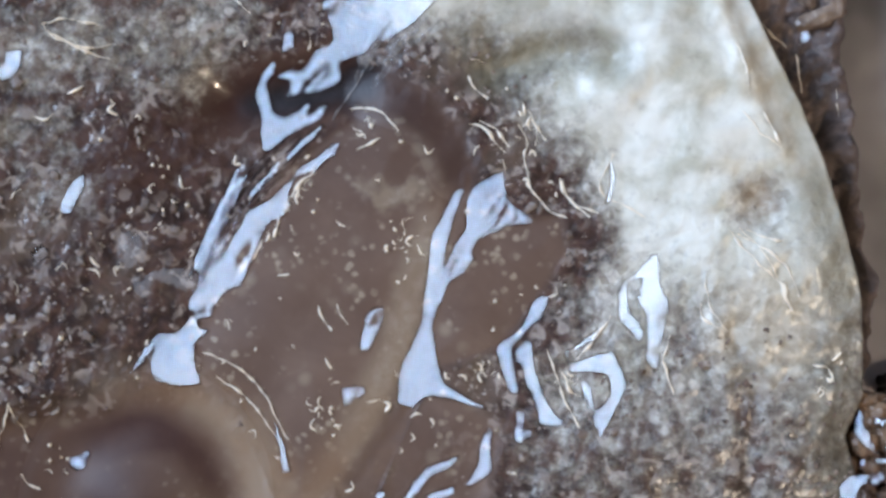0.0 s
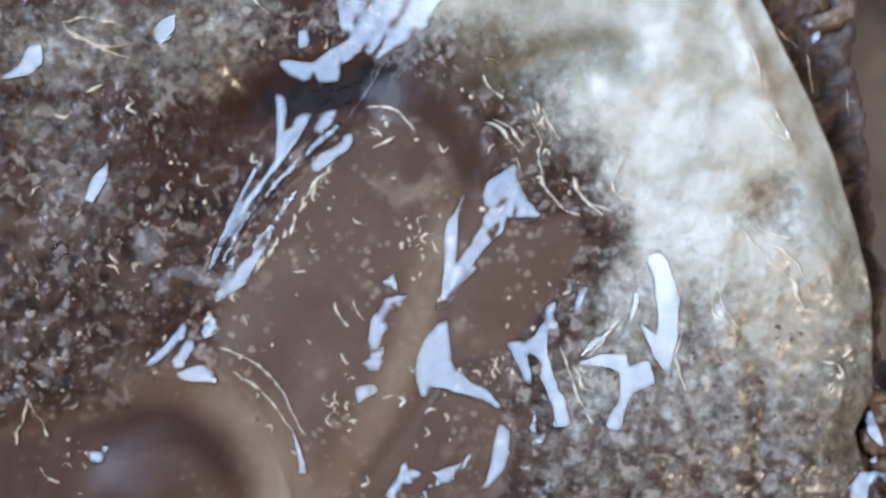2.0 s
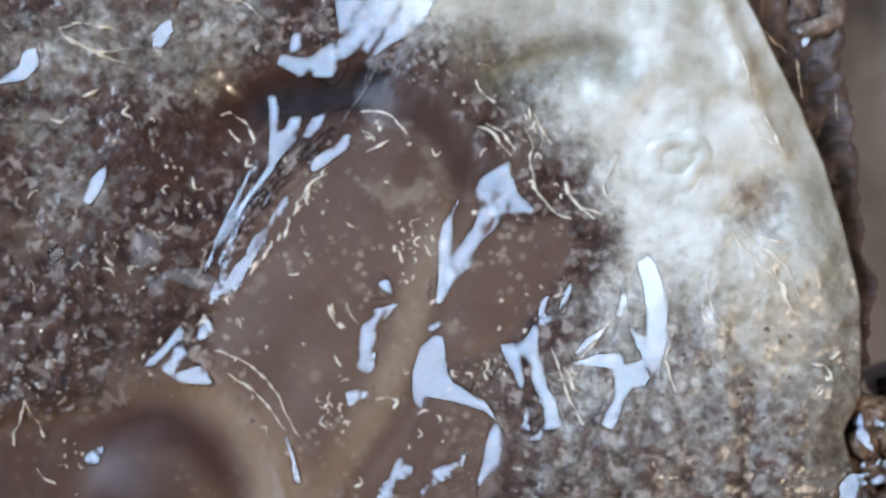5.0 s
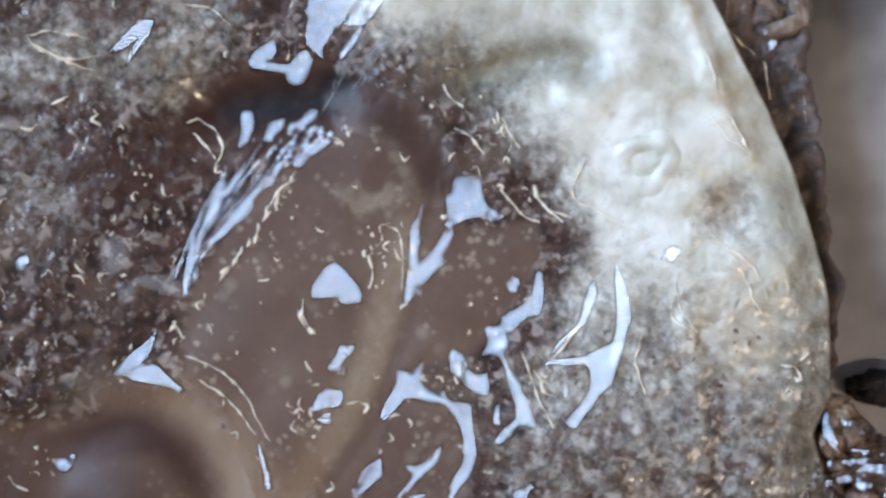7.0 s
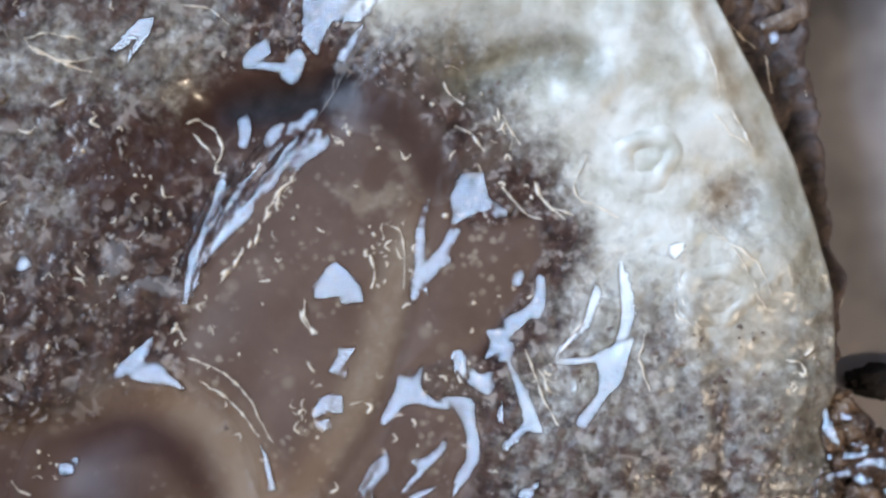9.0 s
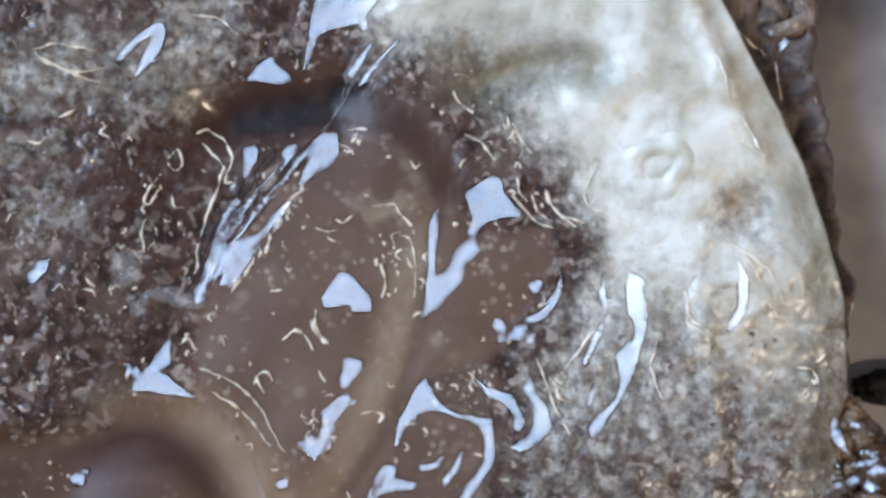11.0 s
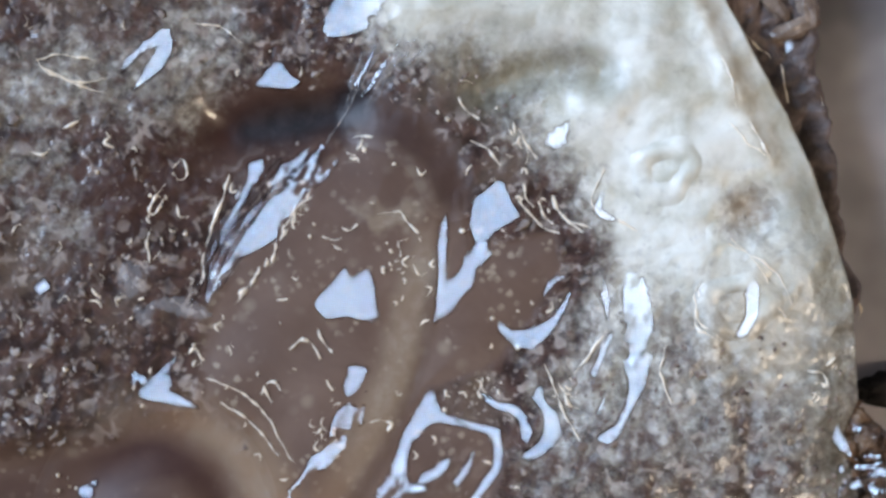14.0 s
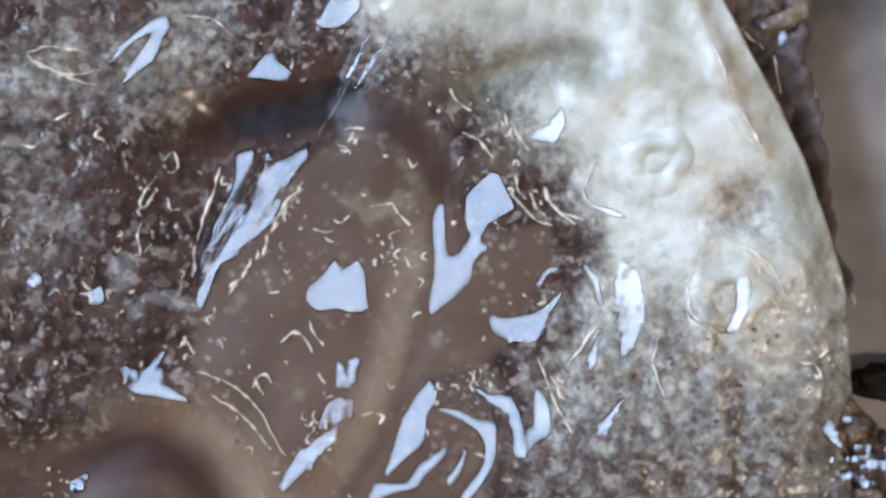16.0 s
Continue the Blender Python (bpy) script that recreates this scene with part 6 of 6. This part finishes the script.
sheet(B, [(-0.77, -8.68), (1.27, -9.00), (2.19, -9.26), (2.31, -10.30), (2.13, -11.35), (1.50, -12.27), (0.86, -13.19), (0.30, -13.43), (1.04, -12.15), (1.77, -11.22), (1.86, -10.18), (1.50, -9.50), (0.01, -9.08)], [(12.25, 0.01, 0), (13.5, 0, 0), (14.75, -0.04, 0.01)], 0.5)
sheet(B, [(-1.08, -8.59), (0.34, -8.67), (1.41, -9.25), (2.18, -9.22), (2.29, -10.41), (2.09, -11.59), (1.29, -12.80), (0.66, -13.48), (0.30, -13.38), (1.16, -12.22), (1.71, -11.32), (1.74, -10.28), (1.39, -9.70), (0.33, -9.04)], [(14.75, 0.02, -0.01), (15.5, 0, 0), (16, 0, 0)], 0.5)
sheet(B, [(-0.09, -11.81), (-0.49, -12.29), (-1.43, -12.66), (-2.20, -13.62), (-2.97, -14.73), (-3.22, -14.75), (-2.52, -13.50), (-1.75, -12.54)], [(0, 0, 0), (0.5, 0, 0), (1.75, 0.13, 0.05)], 0.5)
sheet(B, [(-0.01, -11.91), (-0.16, -12.52), (-1.98, -13.73), (-2.60, -14.39), (-1.67, -13.26), (-1.99, -12.98), (-0.73, -12.48)], [(1.75, -0.19, -0.07), (3.5, 0, 0), (5.2, 0.04, 0.04)], 1.0)
sheet(B, [(0.28, -11.21), (0.13, -11.98), (-0.66, -12.80), (-2.57, -14.75), (-2.89, -14.78), (-1.30, -12.99), (-1.63, -12.41), (-0.67, -12.19)], [(5.2, -0.05, -0.05), (7.5, 0, 0), (9.7, 0, 0.4)], 1.0)
sheet(B, [(-0.55, -11.22), (-0.87, -11.84), (-1.67, -12.04), (-1.83, -11.81), (-0.87, -11.54)], [(9.7, 0, -0.32), (11.5, 0, 0), (12.25, -0.11, -0.08)], 0.5)
sheet(B, [(-0.49, -10.94), (-0.82, -11.71), (-1.78, -12.21), (-2.27, -12.84), (-2.59, -12.77), (-1.94, -11.77)], [(12.25, 0.18, 0.13), (13.5, 0, 0), (14.75, -0.3, -0.1)], 0.6)
sheet(B, [(-0.50, -10.77), (-0.67, -11.22), (-1.47, -12.00), (-2.27, -12.92), (-3.39, -13.12), (-4.84, -13.70), (-4.41, -12.78), (-2.58, -12.64), (-1.93, -11.72)], [(14.75, 0.18, 0.06), (15.5, 0, 0), (16, 0, 0)], 0.6)
sheet(B, [(-0.32, -13.55), (-0.47, -13.86), (-1.56, -14.46), (-2.34, -14.82), (-1.57, -13.95)], [(0, 0, 0), (0.5, 0, 0), (1.75, -0.03, -0.02)], 0.5)
sheet(B, [(-0.66, -13.90), (-0.81, -14.12), (-2.25, -14.84), (-2.58, -14.80), (-1.46, -14.11)], [(5.2, 0.06, 0.04), (7.5, 0, 0), (9.7, 0.24, 0.35)], 0.5)
sheet(B, [(0.62, -10.69), (0.45, -11.60), (-0.36, -12.55), (-0.42, -12.25), (0.13, -11.47)], [(9.7, -0.24, -0.62), (11.5, -0.01, -0.27), (13.5, 0, 0), (15.5, 0.06, -0.34), (16, 0.06, -0.34)], 0.5)
sheet(B, [(-4.62, -13.90), (-3.76, -13.83), (-3.89, -14.81), (-4.46, -14.86)], [(0, 0, 0), (0.5, 0, 0), (1.75, 0.06, 0.26)], 1.0)
sheet(B, [(-3.76, -12.13), (-3.01, -12.67), (-3.41, -13.01), (-4.04, -13.42), (-4.34, -14.34), (-4.76, -14.38), (-4.21, -13.13)], [(1.75, -0.09, -0.37), (3.5, 0, 0), (5.2, -0.02, -0.08)], 1.0)
sheet(B, [(-3.17, -11.90), (-3.05, -12.80), (-3.68, -13.45), (-4.16, -14.08), (-3.83, -14.36), (-4.47, -14.70), (-4.96, -14.74), (-4.65, -13.82), (-4.19, -12.72)], [(5.2, 0.03, 0.11), (7.5, 0, 0), (9.7, 0.19, 0.32)], 1.0)
sheet(B, [(-3.09, -11.67), (-3.09, -12.42), (-1.97, -12.57), (-2.29, -12.97), (-3.41, -12.89), (-4.38, -13.61), (-4.77, -13.64), (-4.22, -12.34), (-3.74, -11.65)], [(9.7, -0.16, -0.26), (11.5, 0, 0), (12.25, 0.03, 0.06)], 1.0)
sheet(B, [(-3.03, -10.91), (-2.88, -12.26), (-1.93, -12.36), (-2.09, -12.66), (-3.20, -12.72), (-3.85, -13.56), (-5.04, -13.63), (-4.33, -12.33), (-3.51, -10.78)], [(12.25, -0.05, -0.11), (13.5, 0, 0), (14.75, 0, 0)], 1.0)
W = "clear slime sheet for a highlight on the milky mantle"
sheet(W, [(8.18, 4.46), (8.38, 3.98), (8.16, 2.56), (7.96, 2.40), (8.17, 3.51)], [(0, 0, 0), (0.5, 0, 0), (1.75, 0.34, -0.24)], 0.5)
sheet(W, [(13.16, 0.19), (13.59, 0.03), (13.14, -0.60), (12.80, -0.29)], [(5.2, -0.34, 0.24), (7.5, 0, 0), (9.7, 0, 0)], 1.0)
sheet(W, [(16.12, -0.69), (16.48, -1.61), (16.26, -3.16), (15.38, -4.10), (15.87, -2.86), (15.93, -1.62)], [(9.7, 0, 0), (11.5, 0, 0), (12.25, 0, -0.07)], 0.5)
sheet(W, [(15.94, -1.01), (16.38, -1.78), (16.22, -3.31), (15.66, -4.38), (15.16, -4.47), (15.67, -3.31), (15.81, -2.08)], [(12.25, 0.16, 0.36), (13.5, 0.16, 0.24), (15.5, 0, 0), (16, 0, 0)], 0.5)
sheet(W, [(6.27, 7.75), (6.08, 6.65), (5.47, 6.27), (5.02, 6.71), (5.49, 7.16)], [(12.25, 0, 0), (13.5, 0, 0), (14.75, 0.09, 0.02)], 1.0)
sheet(W, [(6.38, 7.99), (6.56, 7.18), (6.01, 6.11), (4.90, 6.50), (5.74, 7.08)], [(14.75, -0.06, -0.01), (15.5, 0, 0), (16, 0, 0)], 1.0)
sheet(W, [(8.15, 3.97), (7.96, 3.02), (8.68, 2.36), (8.09, 2.38), (7.57, 2.96)], [(12.25, 0, 0), (13.5, 0, 0), (14.75, 0.31, -0.26)], 0.5)
sheet(W, [(8.04, 2.55), (9.07, 2.38), (9.64, 1.95), (8.91, 2.13)], [(14.75, -0.19, 0.15), (15.5, 0, 0), (16, 0, 0)], 0.5)
S = "clear slime sheet for a highlight on the brown skin"
sheet(S, [(-20.30, 4.36), (-20.40, 3.40), (-21.00, 2.28), (-21.51, 2.44), (-21.10, 3.71)], [(0, -0.6, -0.93), (0.5, -0.6, -0.93), (3.5, 0, 0), (5.2, -0.19, -0.37)], 0.5)
sheet(S, [(-23.20, -0.30), (-22.46, -0.21), (-22.55, -0.84), (-23.08, -1.06)], [(9.7, 0.19, 0.37), (11.5, 0, 0), (12.25, 0.35, -0.14)], 0.6)
sheet(S, [(-20.01, -1.56), (-19.34, -1.35), (-19.21, -2.19), (-20.11, -2.27)], [(14.75, -0.35, 0.14), (15.5, 0, 0), (16, 0, 0)], 0.6)
sheet(S, [(-25.07, 10.10), (-24.25, 10.24), (-24.20, 9.45), (-24.82, 8.67), (-25.81, 8.53), (-25.20, 9.47)], [(0, 0, 0), (0.5, 0, 0), (1.75, -0.03, 0.03)], 0.5)
sheet(S, [(-24.33, 10.50), (-24.10, 9.55), (-24.89, 8.76), (-26.40, 8.61), (-25.44, 9.40), (-24.99, 10.35)], [(1.75, 0.05, -0.04), (3.5, 0, 0), (5.2, 0, 0)], 0.5)
sheet(S, [(-17.47, 12.16), (-16.97, 12.31), (-17.00, 11.50), (-17.57, 10.72), (-18.08, 10.89), (-17.95, 11.69)], [(1.75, 0, 0), (3.5, 0, 0), (5.2, 0.08, 0.02)], 0.5)
sheet(S, [(-16.04, 12.74), (-16.28, 11.85), (-17.57, 10.29), (-17.26, 11.08), (-16.62, 12.02), (-17.77, 11.10), (-18.45, 11.03), (-17.80, 11.91), (-16.81, 12.68)], [(5.2, -0.11, -0.03), (7.5, 0, 0), (9.7, 0.08, 0.1)], 0.5)
sheet(S, [(-15.85, 13.10), (-15.73, 12.29), (-16.22, 11.36), (-17.38, 10.30), (-17.06, 11.24), (-16.41, 12.49), (-17.41, 12.06), (-18.48, 11.09), (-18.25, 11.78), (-17.25, 12.54), (-16.42, 13.13)], [(9.7, -0.06, -0.08), (11.5, 0, 0), (12.25, 0.01, 0)], 0.5)
sheet(S, [(-15.76, 13.25), (-15.58, 12.12), (-16.24, 11.05), (-17.74, 10.08), (-17.08, 11.26), (-16.42, 12.33), (-17.26, 12.23), (-18.53, 11.08), (-18.27, 11.81), (-16.93, 12.69), (-16.26, 13.28)], [(12.25, -0.01, 0.01), (13.5, 0, 0), (14.75, 0.09, 0.06)], 0.5)
sheet(S, [(-15.33, 13.46), (-15.17, 12.81), (-15.66, 12.37), (-16.00, 11.28), (-17.83, 9.98), (-17.50, 10.75), (-16.00, 12.71), (-17.17, 12.32), (-18.58, 11.14), (-18.18, 11.91), (-16.83, 12.93), (-16.00, 13.41)], [(14.75, -0.05, -0.04), (15.5, 0, 0), (16, 0, 0)], 0.5)
film(S, [(-21.51, -12.59), (-21.13, -12.40), (-20.68, -12.59)], [0.22, 0.29, 0.16], (), 0.5, 92)
film(S, [(-20.81, -11.95), (-20.49, -12.01)], [0.13, 0.16], (), 0.4, 93)
film(S, [(-22.99, -0.67), (-23.63, -1.15)], [0.32, 0.32], [(5, 0.2, 0, 10), (7, 0, 0, 0), (16, 0.3, 0, 3)], seed=56)
for n, (spine, rows) in enumerate((
        (((-8.89, 6.04), (-11.46, 3.32), (-13.32, 0.28)), ((4, 0, 0, 14), (6.3, 0, 0, 0), (11, 0.2, -0.2, 0), (13, 0.2, -0.2, 12))),
        (((-9.86, 4.44), (-11.94, 1.72), (-13.64, -1.00)), ((4, 0, 0, 14), (6.3, 0, 0, 0), (11, 0.2, -0.2, 0), (13, 0.2, -0.2, 12))),
        (((-7.87, 6.52), (-9.86, 4.12), (-11.72, 1.88)), ((4, 0, 0, 14), (6.3, 0, 0, 0), (12, 0.2, -0.2, 0), (14, 0.2, -0.2, 12))),
        (((-12.40, 4.07), (-13.84, 0.68), (-14.92, -1.91)), ((0, 0, 0, 2), (4, 0, 0, 0), (6.3, 0, 0, 3), (9, 0, 0, 13))),
        (((-9.77, 6.04), (-11.65, 3.60), (-13.37, 1.17)), ((0.5, 0, 0, 13), (2, 0, 0, 0), (6.3, 0, 0, 3), (9, 0, 0, 13))),
        (((-7.69, 6.40), (-10.64, 3.68), (-13.11, 0.82)), ((0, 0, 0, 0), (3, 0, 0, 0), (5, 0, 0, 13))),
        (((-12.20, 3.34), (-13.26, 0.81), (-14.33, -1.40)), ((0, 0, 0, 0), (4, 0.2, 0, 0), (8, 0.2, 0, 13))))):
    film("thin clear slime streak for a highlight on the lobe's slope", spine, (0.10, 0.16, 0.10), rows, 0.5, 80 + n)
patch(D, [(21.09, -13.19), (21.65, -12.43), (22.78, -12.22), (22.04, -13.11), (21.86, -14.12), (21.05, -14.13)], [(0, 0, 0, 0), (4.2, 0.1, -0.1, 0), (6.2, 0.1, -0.1, 14)], 0.06, 0.04, 77, 0.3)
# More threads in glint colour, laid where the lamp glints on the mantle.
for pts in (((13.44, -1.34), (13.66, -3.26), (14.65, -4.55)), ((8.28, 5.12), (7.60, 3.23), (8.86, 2.31), (10.12, 1.65)), ((5.35, 3.75), (6.12, 2.46), (7.55, 1.79)),
            ((11.64, -4.78), (11.19, -6.36), (11.84, -8.08)), ((15.16, 1.08), (16.60, -0.47), (18.06, -3.43)), ((16.17, 7.54), (16.81, 6.60), (17.36, 5.35))):
    thread(pts, 0.06)

# ---- golden threads that stand for the warm lamp's glints ----
for pts in (
    ((-23.13, 11.82), (-21.69, 12.07), (-20.09, 11.65)), ((-22.97, 11.34), (-21.37, 10.53), (-19.61, 9.83)), ((-14.49, 13.79), (-13.21, 13.57), (-11.93, 12.60)),
    ((-8.10, 3.96), (-9.06, 3.16), (-9.60, 2.20)),
    ((0.24, 9.39), (0.55, 8.75), (1.35, 8.04)), ((0.87, 6.83), (1.83, 6.41), (2.63, 5.38)), ((3.59, 7.46), (4.07, 6.50), (4.62, 5.86)),
    ((5.35, 3.62), (5.83, 2.66), (7.11, 1.60)), ((3.59, 3.46), (4.39, 2.34), (5.83, 1.54)),
):
    thread(pts)
for pts in (
    ((-14.35, -6.19), (-12.27, -7.02), (-10.67, -8.69), (-9.49, -11.09)), ((-13.55, -7.56), (-11.95, -8.53), (-10.19, -10.61)), ((-7.94, -3.41), (-7.69, -4.21), (-7.08, -4.91)),
    ((6.46, -6.31), (7.42, -5.19), (8.22, -3.91)), ((5.50, -6.79), (6.14, -8.07), (6.78, -8.39)), ((4.86, -5.83), (5.66, -8.07), (6.61, -9.99)),
    ((13.19, -3.11), (13.35, -3.91), (14.14, -4.40)), ((15.11, 0.73), (17.35, -0.56), (18.47, -2.64)), ((15.28, 7.45), (16.08, 6.33), (17.29, 5.43)),
    ((14.80, 11.13), (15.28, 9.85), (15.50, 8.25)), ((18.97, 11.29), (19.22, 10.16), (19.44, 8.88)), ((19.42, -6.32), (20.23, -6.48), (20.54, -7.28)),
    ((-24.12, -13.09), (-23.80, -13.63), (-23.16, -13.95)), ((-21.86, 7.97), (-21.22, 8.29), (-20.90, 8.45)), ((-23.62, 6.63), (-22.98, 6.50), (-22.59, 6.85)),
    ((-23.17, 11.82), (-22.68, 11.04), (-20.79, 10.51), (-19.22, 10.72)), 
):
    thread(pts)

for pts in (
    ((-6.27, 7.49), (-5.27, 7.51), (-4.27, 7.00), (-3.55, 6.14)), ((-5.83, 5.14), (-5.04, 5.57), (-4.57, 5.80)), ((-6.94, -3.48), (-6.61, -4.01), (-6.28, -4.52)),
    ((3.07, 6.75), (3.57, 5.74), (3.43, 4.53), (3.84, 3.10)), ((0.36, 6.65), (1.23, 6.40), (1.81, 5.71), (2.30, 5.15)), ((14.70, 0.89), (15.94, -0.65), (17.52, -2.03), (17.97, -3.44)),
    ((15.47, 1.06), (16.53, 0.61), (17.62, 0.47)), ((-24.61, -9.08), (-25.32, -10.93), (-25.50, -11.75)), ((-24.61, -9.08), (-24.17, -10.26), (-23.79, -11.25)),
):
    thread(pts, 0.075, span=(0, 5.2))
for pts in (
    ((-14.37, 7.14), (-13.69, 7.28), (-12.76, 6.55), (-12.36, 5.35), (-12.64, 4.75)), ((-14.04, 6.50), (-13.30, 5.84), (-12.72, 5.08)), ((-7.60, -2.97), (-7.69, -3.77), (-7.27, -4.50), (-6.91, -4.88)),
    ((-2.99, 1.28), (-2.19, 0.90), (-1.96, -0.38), (-2.01, -2.30)), ((-3.94, -0.39), (-3.68, -1.35), (-3.87, -2.31)),
):
    thread(pts, 0.075, span=(5.2, 12.25))
for pts in (
    ((13.32, -1.49), (13.16, -2.74), (13.54, -3.69), (14.36, -4.17)), ((-5.75, 7.20), (-5.22, 7.29), (-4.66, 7.17)), ((-5.22, 7.23), (-5.31, 6.77), (-5.54, 6.52)),
    ((-15.88, 5.64), (-15.33, 6.12), (-15.07, 5.32), (-15.48, 4.94), (-15.88, 5.39)), ((-16.33, 4.76), (-16.82, 4.06), (-17.20, 3.27), (-16.84, 3.11), (-16.39, 3.90)), ((-17.15, 2.16), (-17.39, 1.38), (-17.10, 0.33)),
    ((-9.43, -4.69), (-8.95, -4.25), (-8.54, -4.17), (-8.01, -4.71), (-7.79, -5.22)), ((-11.17, -7.14), (-10.90, -6.57), (-10.42, -6.45), (-10.05, -6.97)), ((-11.06, -6.57), (-10.82, -7.15), (-10.57, -7.60)),
    ((-4.23, 2.75), (-3.28, 3.05), (-2.81, 2.41), (-2.19, 1.76)), ((-7.59, 1.63), (-6.96, 1.43), (-6.48, 1.61)), ((-6.41, 2.15), (-6.00, 1.92), (-5.51, 2.29)),
    ((-12.78, 5.30), (-13.14, 3.86), (-13.75, 2.43), (-14.14, 1.17)), ((-14.31, 0.85), (-14.23, -0.11), (-14.42, -0.90)), ((3.74, 4.38), (3.98, 3.58), (4.29, 3.03)),
    ((4.69, 3.41), (4.99, 2.61), (5.46, 2.12)),
):
    thread(pts, 0.075, span=(9.7, 16))


def curl(rng, x, y, size):
    a, bend = rng.uniform(0, 6.28), rng.uniform(-1.1, 1.1)
    c, d = Vector((math.cos(a), math.sin(a))) * size, Vector((-math.sin(a), math.cos(a))) * size * bend
    p = Vector((x, y))
    if rng.random() < 0.4:
        c, d = c * 0.45, d * 0.3
        return thread((p - c * 0.5, p + d * 0.2, p + c * 0.5), rng.uniform(0.06, 0.10), 0.03, None, None, "tiny pale fleck standing for a lamp glint on wet skin")
    return thread((p - c * 0.5, p + d * 0.45, p + c * 0.5 - d * 0.2), rng.uniform(0.035, 0.075), 0.03, None, None, "tiny pale curl standing for a lamp glint on wet skin")


def curls(count=125):
    """Small curls that stand for lamp glints, strewn over the brown skin and the lobe, thick in some places."""
    rng = random.Random(11)
    made = 0
    while made < count:
        x, y = rng.uniform(-25, 12), rng.uniform(-14, 14)
        w, s, o, r, _, _, _, _ = (float(v) for v in zones(np.array(x), np.array(y)))
        if w > 0.3 or r > 0.4 or rng.random() < 0.55 * s or float(depth(np.array(x), np.array(y), SNOUT_AREA)) > -0.5:
            continue
        curl(rng, x, y, rng.uniform(0.2, 0.75))
        made += 1
    for (x, y), spread, number in (((-3.30, 0.27), 1.3, 16), ((3.27, 6.02), 1.4, 14), ((-7.47, -9.81), 1.4, 14), ((-16.74, 3.49), 1.0, 9), ((-19.15, -1.31), 2.0, 10),
                                   ((-5.21, 6.67), 0.5, 4), ((-8.90, 3.00), 0.7, 6), ((6.14, -7.11), 0.9, 8), ((1.34, -6.94), 0.7, 5), ((20.22, -6.80), 0.9, 7),
                                   ((-14.67, -5.32), 0.5, 4), ((-22.04, -12.84), 1.6, 9), ((24.06, -12.89), 0.9, 8)):
        for _ in range(number):
            curl(rng, x + rng.gauss(0, 0.5) * spread, y + rng.gauss(0, 0.6) * spread, 0.2 + 0.7 * rng.random() ** 2)


curls()


def ladder():
    """A row of pale flecks that stand for a chain of glints down the lobe's slope."""
    rng = random.Random(21)
    (x0, y0), (x1, y1) = (-8.35, 3.87), (-12.16, -1.69)
    for i in range(13):
        u = i / 12
        x, y = x0 + (x1 - x0) * u + rng.gauss(0, 0.12), y0 + (y1 - y0) * u + rng.gauss(0, 0.12)
        a = math.atan2(y1 - y0, x1 - x0) + rng.uniform(-0.7, 0.7)
        c = Vector((math.cos(a), math.sin(a))) * rng.uniform(0.2, 0.5)
        p = Vector((x, y))
        thread((p - c, p + Vector((-c.y, c.x)) * rng.uniform(-0.4, 0.4), p + c), rng.uniform(0.05, 0.10), 0.03, None, None, "tiny pale fleck standing for a lamp glint on wet skin")


ladder()


def fibres():
    """Stretched whitish strands that run down from the crest of the mantle into the hollow."""
    rng = random.Random(5)
    for _ in range(13):
        u = rng.uniform(-1.9, 1.7)
        x0, y0 = (-2.80, 12.11)
        x1, y1 = (-5.30, 9.35)
        thread(((x0 + u, y0 + rng.uniform(-0.3, 0.6)), ((x0 + x1) / 2 + u * 0.8, (y0 + y1) / 2 + 0.2), (x1 + u * 0.45, y1 + rng.uniform(-0.8, 0.8))),
               rng.uniform(0.08, 0.19), -0.02, STRAND, None, "stretched whitish slime strand")


fibres()
thread(((-4.53, 11.42), (-5.85, 9.21), (-7.33, 6.85)), 0.07, 0.05, STRAND, None, "long whitish slime strand")
for spine, widths in ((((-18.03, -2.12), (-17.61, -2.92), (-17.07, -1.96)), (0.22, 0.26, 0.19)), (((-17.23, -1.96), (-15.63, -2.12), (-13.96, -2.66)), (0.16, 0.45, 0.29)),
                      (((-18.82, -0.03), (-18.12, -0.29), (-18.35, -1.57)), (0.32, 0.51, 0.32))):
    film("cloudy grey slime on brown skin", spine, widths, slope=(0.05, 0.05), material=STRAND, seed=70)


def motions():
    for ob, rows in MOVING:
        walk(ob, rows)
    for ob in [*CRUMBS, BARK]:
        share = 0.5 if ob is BARK else 1.0
        walk(ob, [(t, pose(share * dx * MM, share * dy * MM, 0)) for t, dx, dy, _ in DRIFT])
    for (ob, (x, y, z)), sink in zip(WARTS, ((0.0, 3.2, 6.0), (3.0, 6.5, 12.0))):
        walk(ob, [(0.0, pose(x * MM, y * MM, (z - 0.75) * MM)), (max(sink[0], 1.0), pose(x * MM, y * MM, (z - 0.7) * MM)),
                  (sink[1], pose(x * MM, y * MM, (z - 0.2) * MM)), (sink[2], pose(x * MM, y * MM, z * MM)), (16.0, pose(x * MM, y * MM, (z + 0.05) * MM))])


motions()
